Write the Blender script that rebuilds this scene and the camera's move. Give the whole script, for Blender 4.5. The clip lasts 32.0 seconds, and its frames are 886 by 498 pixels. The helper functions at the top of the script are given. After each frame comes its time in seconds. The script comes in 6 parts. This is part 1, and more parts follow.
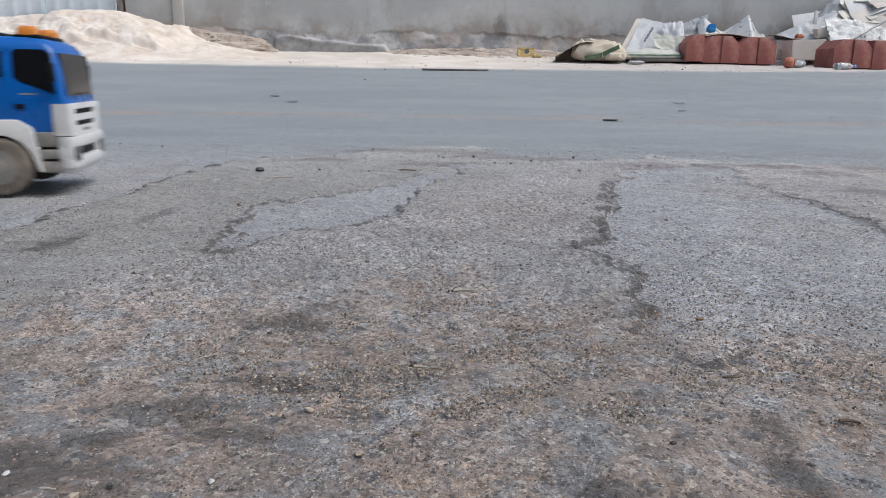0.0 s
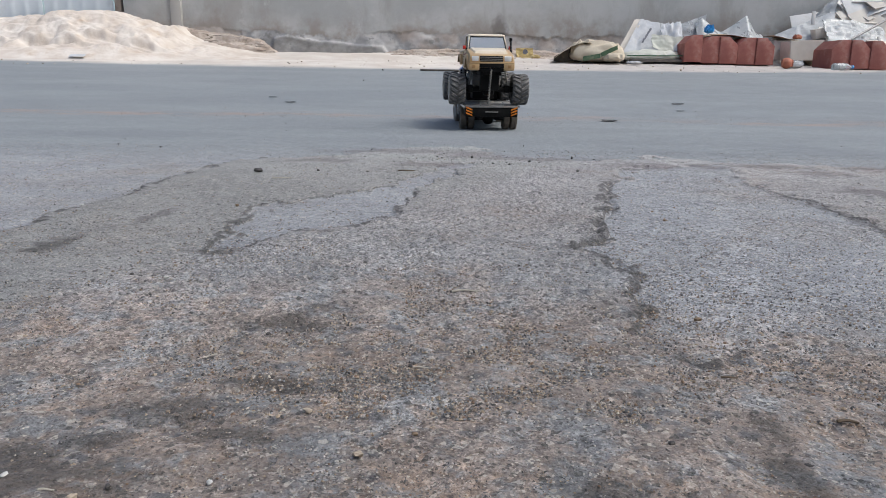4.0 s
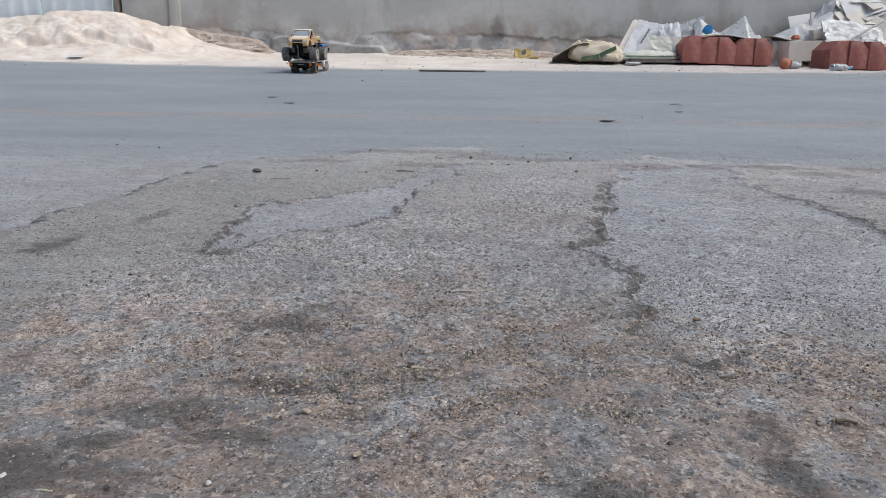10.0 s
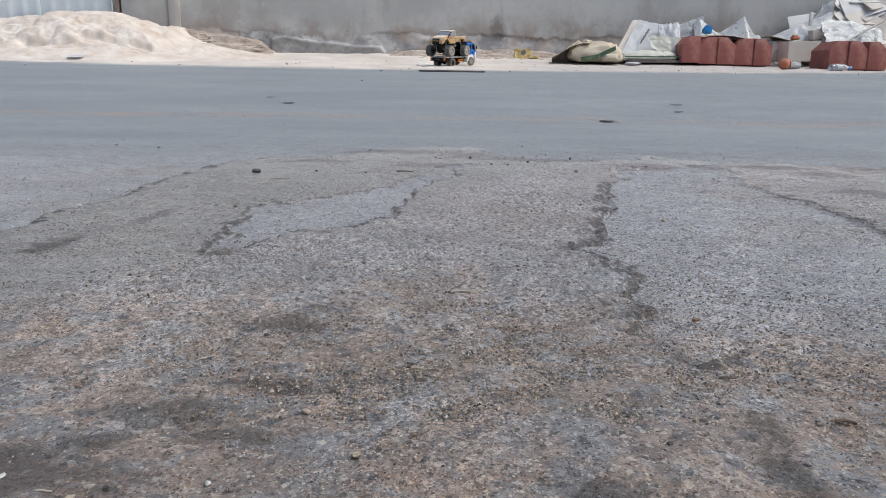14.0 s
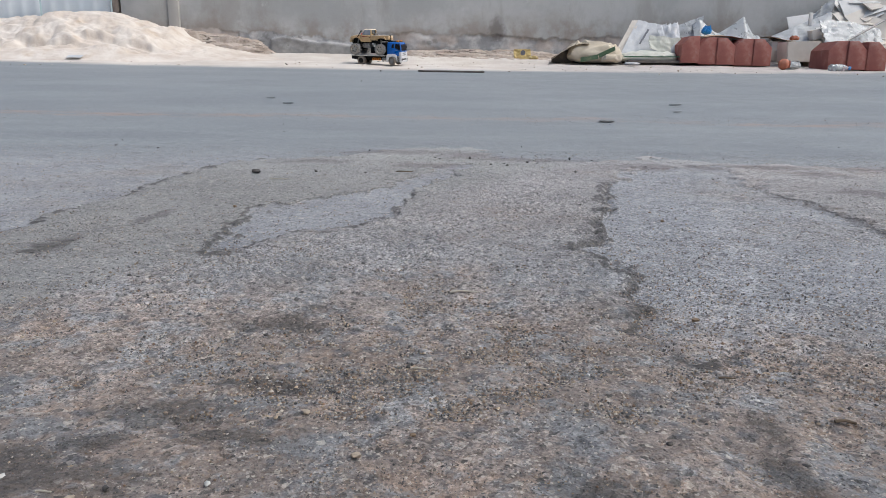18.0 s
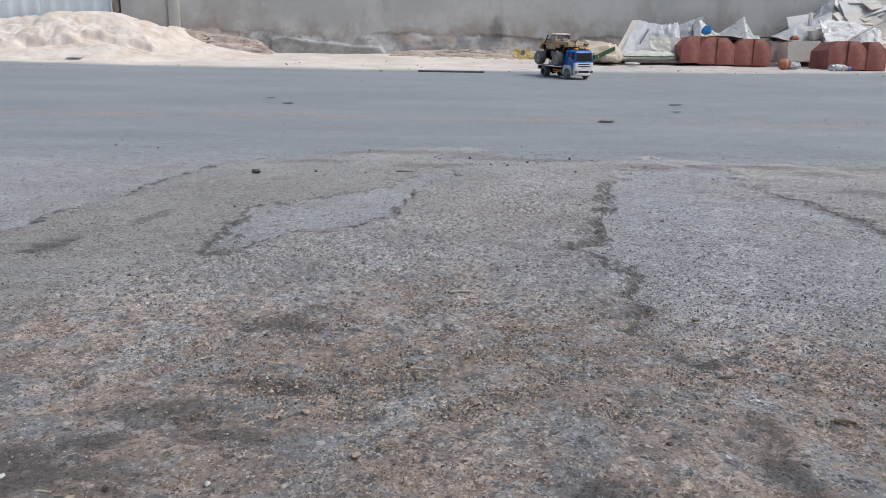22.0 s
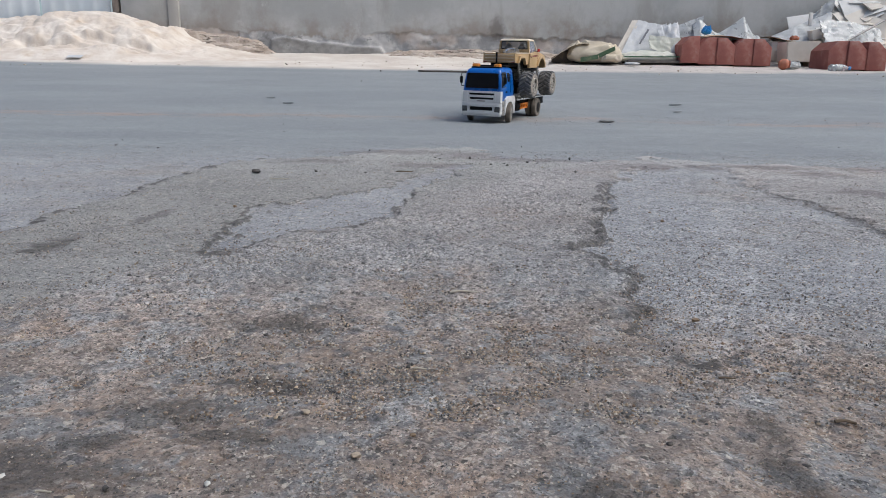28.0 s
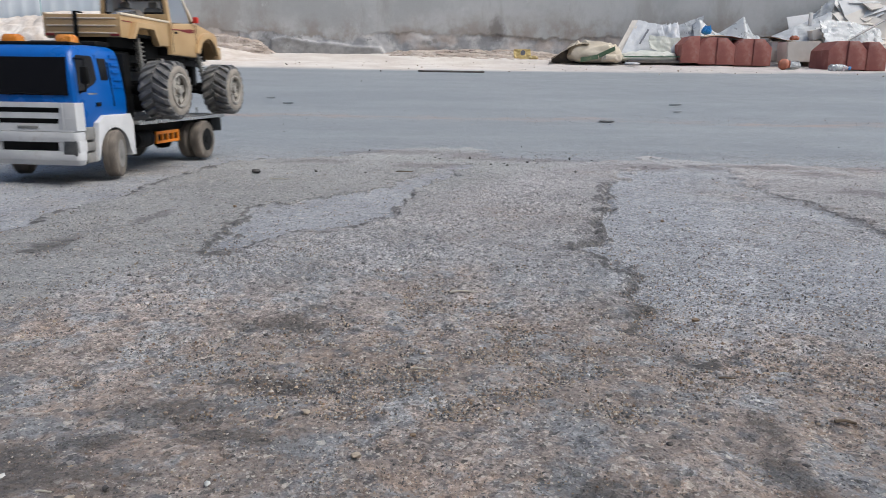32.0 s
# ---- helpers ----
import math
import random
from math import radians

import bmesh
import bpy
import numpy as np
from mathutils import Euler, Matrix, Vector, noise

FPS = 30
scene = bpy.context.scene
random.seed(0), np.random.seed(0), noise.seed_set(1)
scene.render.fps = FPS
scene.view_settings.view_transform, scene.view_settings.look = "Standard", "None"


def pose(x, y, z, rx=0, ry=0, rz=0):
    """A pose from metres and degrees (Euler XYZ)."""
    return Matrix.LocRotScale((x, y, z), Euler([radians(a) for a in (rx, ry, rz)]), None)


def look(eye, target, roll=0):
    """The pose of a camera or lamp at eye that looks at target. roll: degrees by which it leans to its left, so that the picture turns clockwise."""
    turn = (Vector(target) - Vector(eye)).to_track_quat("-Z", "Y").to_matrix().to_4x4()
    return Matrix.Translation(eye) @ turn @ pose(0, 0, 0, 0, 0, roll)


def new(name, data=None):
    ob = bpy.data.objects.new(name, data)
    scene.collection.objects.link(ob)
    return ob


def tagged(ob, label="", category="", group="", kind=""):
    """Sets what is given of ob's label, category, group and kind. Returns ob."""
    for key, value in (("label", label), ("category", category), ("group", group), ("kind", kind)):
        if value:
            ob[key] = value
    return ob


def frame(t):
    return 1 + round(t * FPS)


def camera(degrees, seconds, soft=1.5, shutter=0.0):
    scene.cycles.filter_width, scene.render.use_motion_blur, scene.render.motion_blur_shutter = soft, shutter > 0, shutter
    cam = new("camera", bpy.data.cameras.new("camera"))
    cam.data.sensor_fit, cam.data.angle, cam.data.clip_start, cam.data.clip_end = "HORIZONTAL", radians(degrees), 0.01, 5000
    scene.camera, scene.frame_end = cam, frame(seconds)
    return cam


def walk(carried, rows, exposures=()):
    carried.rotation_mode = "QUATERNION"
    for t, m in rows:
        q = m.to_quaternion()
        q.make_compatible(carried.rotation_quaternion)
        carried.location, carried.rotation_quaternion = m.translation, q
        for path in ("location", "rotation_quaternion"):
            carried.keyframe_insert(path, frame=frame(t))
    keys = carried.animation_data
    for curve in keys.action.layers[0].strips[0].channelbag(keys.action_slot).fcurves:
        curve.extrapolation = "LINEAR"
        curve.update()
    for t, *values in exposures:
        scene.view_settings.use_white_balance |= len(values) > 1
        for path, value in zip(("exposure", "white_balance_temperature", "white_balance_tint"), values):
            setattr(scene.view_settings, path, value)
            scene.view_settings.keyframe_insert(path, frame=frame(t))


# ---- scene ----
# ---- camera ----
cam = camera(65.03, 32.0, soft=0.5, shutter=0.5)


def aim(dx, dy):
    """The standing camera, turned by a few hundredths of a degree about its foot."""
    return pose(0, 0, 0.155, 90 - 13.36 - dy * 0.0466, 0, dx * 0.0466) @ pose(0, 0, 0, 0, 0, 0.38)


walk(cam, [(0.0, aim(6.5, 2.6)), (1.0, aim(6.0, 2.4)), (2.0, aim(5.4, 2.2)), (3.5, aim(4.2, 1.8)), (5.5, aim(2.9, 1.3)),
           (9.0, aim(2.0, 1.0)), (11.0, aim(1.2, 0.6)), (14.5, aim(0.7, 0.4)), (16.5, aim(0, 0)), (32.0, aim(0, 0))],
     exposures=[(0.0, 0.12, 6180, 7), (0.5, 0.15, 6180, 7), (1.0, 0.25, 6180, 7), (1.5, 0.2, 6180, 7), (2.0, 0.17, 6180, 7), (3.0, 0.09, 6180, 7), (26.0, 0.05, 6180, 7), (30.0, 0.01, 6180, 7), (31.0, 0.03, 6180, 7), (31.5, 0.08, 6180, 7), (32.0, 0.15, 6180, 7)])

# ---- light: a bright overcast sky ----
world = bpy.data.worlds.new("sky")
scene.world = world
world.use_nodes = True
wt = world.node_tree
sky = wt.nodes.new("ShaderNodeTexSky")
sky.sky_type, sky.sun_disc = "NISHITA", False
sky.sun_elevation, sky.sun_rotation = radians(54), radians(111)
sky.air_density, sky.dust_density, sky.ozone_density = 1.0, 4.0, 1.0
back = next(n for n in wt.nodes if n.type == "BACKGROUND")
back.inputs["Strength"].default_value = 0.15
wt.links.new(sky.outputs[0], back.inputs["Color"])
lamp = bpy.data.lights.new("sun", "SUN")
lamp.energy, lamp.angle, lamp.color = 1.5, radians(40), (1.0, 0.985, 0.96)
sun = new("sun", lamp)
sun.matrix_world = look((8.8, -1.4, 13), (0, 2, 0))

# ---- small tools ----
UNIT = 0.155


def slope_z(x, y):
    """Height of the ground: a level apron that turns into a road rising gently to the far side."""
    s, yc, w, c = 0.08115, 17.563 * UNIT, 2.96 * UNIT, -0.00785
    y = np.clip(y, -3, 8.6)
    u, v = (y - yc) / w, yc / w
    return s * 0.5 * (y + w * np.logaddexp(u, -u) - w * np.logaddexp(-v, v)) + c * np.clip(x, -8, 8)


def ground_z(x, y):
    return float(slope_z(np.float64(x), np.float64(y)))


def lattice(x, y, seed):
    """Smooth value noise in 0..1 on numpy arrays."""
    def cell(i, j):
        h = np.sin(i * 127.1 + j * 311.7 + seed * 74.7) * 43758.5453
        return h - np.floor(h)
    i, j = np.floor(x), np.floor(y)
    u, v = x - i, y - j
    u, v = u * u * (3 - 2 * u), v * v * (3 - 2 * v)
    return (cell(i, j) * (1 - u) + cell(i + 1, j) * u) * (1 - v) + (cell(i, j + 1) * (1 - u) + cell(i + 1, j + 1) * u) * v


def fbm(x, y, seed=0, octaves=4):
    total, amp = 0.0, 0.5
    for k in range(octaves):
        total = total + amp * lattice(x * 2 ** k, y * 2 ** k, seed + k * 3.1)
        amp *= 0.5
    return total


def pebbly(x, y, size, seed=0):
    """Rounded stones packed in a plane: 1 on top of each, 0 between them."""
    x, y = x / size, y / size
    i, j = np.floor(x), np.floor(y)
    best = np.full(np.shape(x), 9.0)
    for a in (-1, 0, 1):
        for b in (-1, 0, 1):
            h = np.sin((i + a) * 127.1 + (j + b) * 311.7 + seed) * 43758.5453
            g = np.sin((i + a) * 269.5 + (j + b) * 183.3 + seed) * 43758.5453
            dx, dy = i + a + (h - np.floor(h)) - x, j + b + (g - np.floor(g)) - y
            best = np.minimum(best, dx * dx + dy * dy)
    return np.clip(1 - best * 1.3, 0, 1)


def sheet(name, xs, ys, zs, material, smooth=True):
    """A height field as one mesh object. zs has a row for each y."""
    nx, ny = len(xs), len(ys)
    co = np.empty((ny, nx, 3))
    co[:, :, 0], co[:, :, 1], co[:, :, 2] = xs[None, :], ys[:, None], zs
    k = (np.arange(ny - 1)[:, None] * nx + np.arange(nx - 1)[None, :]).ravel()
    quads = np.stack([k, k + 1, k + nx + 1, k + nx], 1)
    me = bpy.data.meshes.new(name)
    me.vertices.add(nx * ny)
    me.vertices.foreach_set("co", co.ravel())
    me.loops.add(len(quads) * 4)
    me.loops.foreach_set("vertex_index", quads.ravel().astype(np.int32))
    me.polygons.add(len(quads))
    me.polygons.foreach_set("loop_start", np.arange(0, len(quads) * 4, 4, dtype=np.int32))
    me.polygons.foreach_set("use_smooth", np.full(len(quads), smooth))
    me.update(calc_edges=True)
    me.materials.append(material)
    return new(name, me)


def mesh_of(name, bm, material, angle=35):
    me = bpy.data.meshes.new(name)
    bmesh.ops.recalc_face_normals(bm, faces=bm.faces)
    bm.to_mesh(me)
    bm.free()
    me.materials.append(material)
    for p in me.polygons:
        p.use_smooth = True
    me.set_sharp_from_angle(angle=radians(angle))
    return me


def part(name, bm, material, parent=None, label="", angle=35):
    ob = new(name, mesh_of(name, bm, material, angle))
    ob.parent = parent
    return tagged(ob, label)


def again(ob, m):
    """A second object on the same mesh under the same parent."""
    o = new(ob.name.split(".")[0], ob.data)
    o.parent, o.matrix_basis = ob.parent, m
    for c in ob.children:
        d = new(c.name.split(".")[0], c.data)
        d.parent, d.matrix_basis = o, c.matrix_basis.copy()
    return o


def root(name, label, category, m=None, group=""):
    ob = new(name)
    ob.empty_display_size = 0.05
    if m is not None:
        ob.matrix_basis = m
    return tagged(ob, label, category, group)


def box(bm, x0, x1, y0, y1, z0, z1, bevel=0.0, segments=2):
    made = bmesh.ops.create_cube(bm, size=1.0)["verts"]
    for v in made:
        v.co = Vector(((x0 + x1) / 2 + v.co.x * (x1 - x0), (y0 + y1) / 2 + v.co.y * (y1 - y0), (z0 + z1) / 2 + v.co.z * (z1 - z0)))
    if bevel:
        edges = list({e for v in made for e in v.link_edges})
        bmesh.ops.bevel(bm, geom=edges, offset=bevel, segments=segments, affect="EDGES", profile=0.5)
    return bm


def prism(bm, outline, y0, y1, bevel=0.0, axis="y"):
    """A side outline of (x, z) pairs, drawn out from y0 to y1 (or along x for axis 'x', with (y, z) pairs)."""
    put = (lambda a, b, d: (a, d, b)) if axis == "y" else ((lambda a, b, d: (d, a, b)) if axis == "x" else (lambda a, b, d: (a, b, d)))
    near = [bm.verts.new(put(a, b, y0)) for a, b in outline]
    far = [bm.verts.new(put(a, b, y1)) for a, b in outline]
    n = len(outline)
    faces = [bm.faces.new(near), bm.faces.new(far[::-1])]
    for i in range(n):
        faces.append(bm.faces.new((near[i], far[i], far[(i + 1) % n], near[(i + 1) % n])))
    if bevel:
        edges = list({e for f in faces[:2] for e in f.edges})
        bmesh.ops.bevel(bm, geom=edges, offset=bevel, segments=2, affect="EDGES", profile=0.5)
    return bm


def loft(bm, rings):
    loops = [[bm.verts.new(p) for p in ring] for ring in rings]
    n = len(loops[0])
    for a, b in zip(loops, loops[1:]):
        for i in range(n):
            bm.faces.new((a[i], a[(i + 1) % n], b[(i + 1) % n], b[i]))
    bm.faces.new(loops[0][::-1])
    bm.faces.new(loops[-1])
    return bm


def ring_xy(x0, x1, hw, z, r):
    """A rectangle in x and y with rounded corners."""
    out = []
    for cx, cy, a0 in ((x1 - r, hw - r, 0), (x0 + r, hw - r, 90), (x0 + r, -hw + r, 180), (x1 - r, -hw + r, 270)):
        for k in range(4):
            a = radians(a0 + k * 30)
            out.append((cx + r * math.cos(a), cy + r * math.sin(a), z))
    return out


def lathe(bm, profile, steps=28, centre=(0, 0, 0), axis="y", ring=False):
    """A profile of (radius, along) pairs turned about an axis."""
    loops = []
    for r, d in profile:
        verts = []
        for k in range(steps):
            a = 2 * math.pi * k / steps
            p = {"y": (r * math.cos(a), d, r * math.sin(a)), "z": (r * math.cos(a), r * math.sin(a), d), "x": (d, r * math.cos(a), r * math.sin(a))}[axis]
            verts.append(bm.verts.new(Vector(p) + Vector(centre)))
        loops.append(verts)
    for a, b in zip(loops, loops[1:] + (loops[:1] if ring else [])):
        for i in range(steps):
            bm.faces.new((a[i], a[(i + 1) % steps], b[(i + 1) % steps], b[i]))
    if not ring:
        for end in (loops[0], loops[-1]):
            bm.faces.new(end)
    return bm


def tube(bm, points, radii, steps=6):
    """A bent rod through some points, closed at its ends."""
    loops = []
    for k, p in enumerate(points):
        d = Vector(points[min(k + 1, len(points) - 1)]) - Vector(points[max(k - 1, 0)])
        turn = d.to_track_quat("Z", "Y").to_matrix()
        loops.append([Vector(p) + turn @ Vector((radii[k] * math.cos(6.2832 * i / steps), radii[k] * math.sin(6.2832 * i / steps), 0)) for i in range(steps)])
    return loft(bm, loops)


def rod(bm, a, b, r, steps=8, r2=None):
    a, b = Vector(a), Vector(b)
    d = b - a
    made = bmesh.ops.create_cone(bm, cap_ends=True, segments=steps, radius1=r, radius2=r if r2 is None else r2, depth=d.length)["verts"]
    bmesh.ops.transform(bm, verts=made, matrix=Matrix.Translation((a + b) / 2) @ d.to_track_quat("Z", "Y").to_matrix().to_4x4())
    return bm


def coil(bm, a, b, radius, turns, wire, steps=10):
    """A spring between two points."""
    a, b = Vector(a), Vector(b)
    turn = (b - a).to_track_quat("Z", "Y").to_matrix().to_4x4()
    length, last = (b - a).length, None
    total = turns * steps
    for k in range(total + 1):
        ang, h = 2 * math.pi * k / steps, length * k / total
        ring = []
        for q in range(5):
            t = 2 * math.pi * q / 5
            r = radius + wire * math.cos(t)
            ring.append(bm.verts.new(Matrix.Translation(a) @ turn @ Vector((r * math.cos(ang), r * math.sin(ang), h + wire * math.sin(t)))))
        if last:
            for q in range(5):
                bm.faces.new((last[q], last[(q + 1) % 5], ring[(q + 1) % 5], ring[q]))
        last = ring
    return bm


# ---- materials ----
class Nodes:
    """A short way to write node trees."""

    def __init__(self, name):
        self.mat = bpy.data.materials.new(name)
        self.mat.use_nodes = True
        self.tree = self.mat.node_tree
        self.out = next(n for n in self.tree.nodes if n.type == "BSDF_PRINCIPLED")
        self.where = self.tree.nodes.new("ShaderNodeTexCoord").outputs["Object"]

    def link(self, a, socket):
        if isinstance(a, (int, float)):
            socket.default_value = a
        elif isinstance(a, tuple):
            socket.default_value = (*a, 1.0) if len(a) == 3 and socket.type == "RGBA" else a
        else:
            self.tree.links.new(a, socket)

    def noise(self, scale, detail=4, rough=0.55, vector=None, distort=0.0):
        n = self.tree.nodes.new("ShaderNodeTexNoise")
        self.link(vector or self.where, n.inputs["Vector"])
        n.inputs["Scale"].default_value, n.inputs["Detail"].default_value = scale, detail
        n.inputs["Roughness"].default_value, n.inputs["Distortion"].default_value = rough, distort
        return n.outputs[0]

    def voronoi(self, scale, out="Distance", vector=None):
        n = self.tree.nodes.new("ShaderNodeTexVoronoi")
        self.link(vector or self.where, n.inputs["Vector"])
        n.inputs["Scale"].default_value = scale
        return n.outputs[out]

    def math(self, op, a, b=0.0, c=None, clamp=False):
        n = self.tree.nodes.new("ShaderNodeMath")
        n.operation, n.use_clamp = op, clamp
        self.link(a, n.inputs[0])
        self.link(b, n.inputs[1])
        if c is not None:
            self.link(c, n.inputs[2])
        return n.outputs[0]

    def span(self, a, lo, hi, to0=0.0, to1=1.0, smooth=True):
        n = self.tree.nodes.new("ShaderNodeMapRange")
        n.interpolation_type = "SMOOTHSTEP" if smooth else "LINEAR"
        for s, v in zip(n.inputs, (a, lo, hi, to0, to1)):
            self.link(v, s)
        return n.outputs[0]

    def mix(self, f, a, b):
        n = self.tree.nodes.new("ShaderNodeMix")
        n.data_type = "RGBA"
        self.link(f, n.inputs[0])
        self.link(a, n.inputs[6])
        self.link(b, n.inputs[7])
        return n.outputs[2]

    def part_of(self, colour, k=0):
        n = self.tree.nodes.new("ShaderNodeSeparateColor")
        self.link(colour, n.inputs[0])
        return n.outputs[k]

    def warped(self, scale, amount):
        """The place, shaken by fine noise, so that cells lose their straight sides."""
        n = self.tree.nodes.new("ShaderNodeTexNoise")
        self.link(self.where, n.inputs["Vector"])
        n.inputs["Scale"].default_value, n.inputs["Detail"].default_value = scale, 3
        m = self.tree.nodes.new("ShaderNodeVectorMath")
        m.operation = "MULTIPLY_ADD"
        self.link(n.outputs["Color"], m.inputs[0])
        m.inputs[1].default_value = (amount, amount, amount)
        self.link(self.where, m.inputs[2])
        return m.outputs[0]

    def xyz(self):
        n = self.tree.nodes.new("ShaderNodeSeparateXYZ")
        self.link(self.where, n.inputs[0])
        return n.outputs

    def stretch(self, sx, sy, sz):
        n = self.tree.nodes.new("ShaderNodeVectorMath")
        n.operation = "MULTIPLY"
        self.link(self.where, n.inputs[0])
        n.inputs[1].default_value = (sx, sy, sz)
        return n.outputs[0]

    def bump(self, height, distance, strength=1.0, under=None):
        n = self.tree.nodes.new("ShaderNodeBump")
        n.inputs["Distance"].default_value = distance
        self.link(strength, n.inputs["Strength"])
        self.link(height, n.inputs["Height"])
        if under is not None:
            self.link(under, n.inputs["Normal"])
        return n.outputs[0]

    def done(self, colour, rough=0.8, normal=None, metal=0.0, **more):
        self.link(colour, self.out.inputs["Base Color"])
        self.link(rough, self.out.inputs["Roughness"])
        self.link(metal, self.out.inputs["Metallic"])
        if normal is not None:
            self.link(normal, self.out.inputs["Normal"])
        for k, v in more.items():
            self.link(v, self.out.inputs[k.replace("_", " ")])
        return self.mat


def surface(name, a, b, size=0.03, rough=0.6, bump=0.0003, metal=0.0, dirt=None, dirt_amount=0.5, dirt_size=0.06, **more):
    """Two tones that run into each other, fine relief and, if asked for, dust in blotches."""
    n = Nodes(name)
    c = n.mix(n.span(n.noise(1 / size), 0.3, 0.7), a, b)
    r = n.span(n.noise(0.6 / size, 3), 0.2, 0.8, rough - 0.08, min(1.0, rough + 0.08))
    if dirt:
        m = n.span(n.noise(1 / dirt_size, 6, 0.65), 0.62 - 0.3 * dirt_amount, 0.95 - 0.3 * dirt_amount)
        c = n.mix(m, c, dirt)
        r = n.math("MAXIMUM", r, n.math("MULTIPLY", m, 0.9))
    return n.done(c, r, n.bump(n.noise(4 / size, 3), bump), metal, **more)


DUST = (0.36, 0.29, 0.22)


def ground_material():
    n = Nodes("worn_asphalt_and_sand")
    x, y, z = n.xyz()

    def field(name):
        at = n.tree.nodes.new("ShaderNodeAttribute")
        at.attribute_name = name
        return at.outputs["Fac"]

    def spot(cx, cy, rx, ry):
        dx = n.math("DIVIDE", n.math("SUBTRACT", x, cx), rx)
        dy = n.math("DIVIDE", n.math("SUBTRACT", y, cy), ry)
        d = n.math("SQRT", n.math("ADD", n.math("MULTIPLY", dx, dx), n.math("MULTIPLY", dy, dy)))
        return n.span(n.math("ADD", n.math("ADD", d, n.math("MULTIPLY", n.math("SUBTRACT", blur, 0.5), 3.0)), n.math("MULTIPLY", n.math("SUBTRACT", crumbs, 0.5), 2.2)), 0.3, 1.2, 1, 0)
    warp = n.noise(1.1, 5, 0.6)
    fine_warp = n.noise(9, 4, 0.6)
    blur = n.noise(22, 6, 0.68)
    crumbs = n.noise(75, 5, 0.7, n.stretch(0.6, 1, 1))
    ragged = n.math("MULTIPLY", n.math("SUBTRACT", n.noise(260, 4, 0.7), 0.5), 0.008)
    fine_top = field("smooth_top")
    yw = n.math("ADD", y, n.math("MULTIPLY", n.math("SUBTRACT", warp, 0.5), 0.55))
    yw = n.math("ADD", yw, n.math("MULTIPLY", n.math("SUBTRACT", fine_warp, 0.5), 0.16))
    # the older stony layer: bluish stone tops with brown dust between them
    old = n.mix(n.span(n.noise(6, 6, 0.62), 0.35, 0.68), (0.315, 0.32, 0.328), (0.395, 0.397, 0.402))
    dust = n.math("MULTIPLY", n.math("MAXIMUM", n.span(n.noise(3.4, 5, 0.6), 0.46, 0.64, 0.12, 0.8), n.span(n.math("ADD", y, n.math("MULTIPLY", warp, 0.3)), 0.52, 0.74, 0.8, 0.0)), n.span(n.noise(26, 6, 0.76), 0.4, 0.53))
    lows = n.span(n.math("ADD", field("relief"), n.math("MULTIPLY", n.math("SUBTRACT", n.noise(120, 4, 0.7), 0.5), 0.5)), 0.1, 0.7, 1, 0.6)
    old = n.mix(n.math("MULTIPLY", n.math("MULTIPLY", dust, lows), 0.95), old, (0.41, 0.265, 0.168))
    old = n.mix(n.math("MULTIPLY", n.span(y, 0.5, 0.85), 0.65), old, n.mix(n.span(n.noise(5, 6, 0.65), 0.36, 0.64), (0.345, 0.325, 0.315), (0.425, 0.405, 0.392)))
    wobbly = n.warped(70, 0.02)
    blot = n.math("MULTIPLY", n.span(n.voronoi(64, "Distance", wobbly), 0.12, 0.46, 1, 0), n.span(n.part_of(n.voronoi(64, "Color", wobbly), 0), 0.3, 0.6))
    blot = n.math("MULTIPLY", blot, n.span(n.noise(9, 4, 0.6), 0.34, 0.48))
    blot = n.math("MULTIPLY", blot, n.span(y, 0.36, 0.66, 1.0, 0.1))
    old = n.mix(n.math("MULTIPLY", blot, 0.85), old, (0.14, 0.15, 0.17))
    # dimmer light close to the camera, put into the colour as a darker tone
    low = n.span(n.math("ADD", y, n.math("MULTIPLY", n.math("SUBTRACT", blur, 0.5), 0.12)), 0.34, 0.56, 1, 0)
    old = n.mix(n.math("MULTIPLY", low, 0.3), old, (0.16, 0.14, 0.12))
    # the newer bluish layer
    newer = n.mix(n.span(n.noise(7, 6, 0.6), 0.35, 0.68), (0.28, 0.286, 0.298), (0.338, 0.343, 0.353))
    newer = n.mix(n.math("MULTIPLY", n.span(n.noise(3.0, 5, 0.6), 0.48, 0.7), 0.5), newer, (0.28, 0.245, 0.21))
    road = n.mix(n.span(n.noise(1.4, 5, 0.6, n.stretch(0.5, 1.6, 1)), 0.35, 0.7), (0.222, 0.239, 0.249), (0.262, 0.277, 0.284))
    road = n.mix(n.math("MULTIPLY", n.span(n.noise(2.2, 6, 0.65, n.stretch(0.6, 1.3, 1)), 0.5, 0.75), 0.6), road, (0.188, 0.203, 0.214))
    newer = n.mix(n.span(y, 1.3, 1.7), newer, road)
    layer = n.math("ADD", field("layer"), ragged)
    # dusty flats, olive grey, where the stones are worn level
    flats = n.mix(n.span(n.noise(4.5, 6, 0.62), 0.36, 0.66), (0.285, 0.282, 0.268), (0.355, 0.35, 0.335))
    old = n.mix(n.math("MULTIPLY", fine_top, 0.8), old, flats)
    buried = n.span(n.math("ADD", y, n.math("MULTIPLY", n.math("SUBTRACT", blur, 0.5), 0.3)), 0.36, 0.52)
    c = n.mix(n.math("MULTIPLY", n.span(layer, -0.004, 0.006), buried), old, newer)
    # grain: sand and chips at three sizes, a few bright or black
    shaken = n.warped(500, 0.0008)
    fine = n.voronoi(900, "Color", shaken)
    coarse = n.voronoi(330, "Color", shaken)
    f1, f2 = n.part_of(fine, 0), n.part_of(coarse, 0)
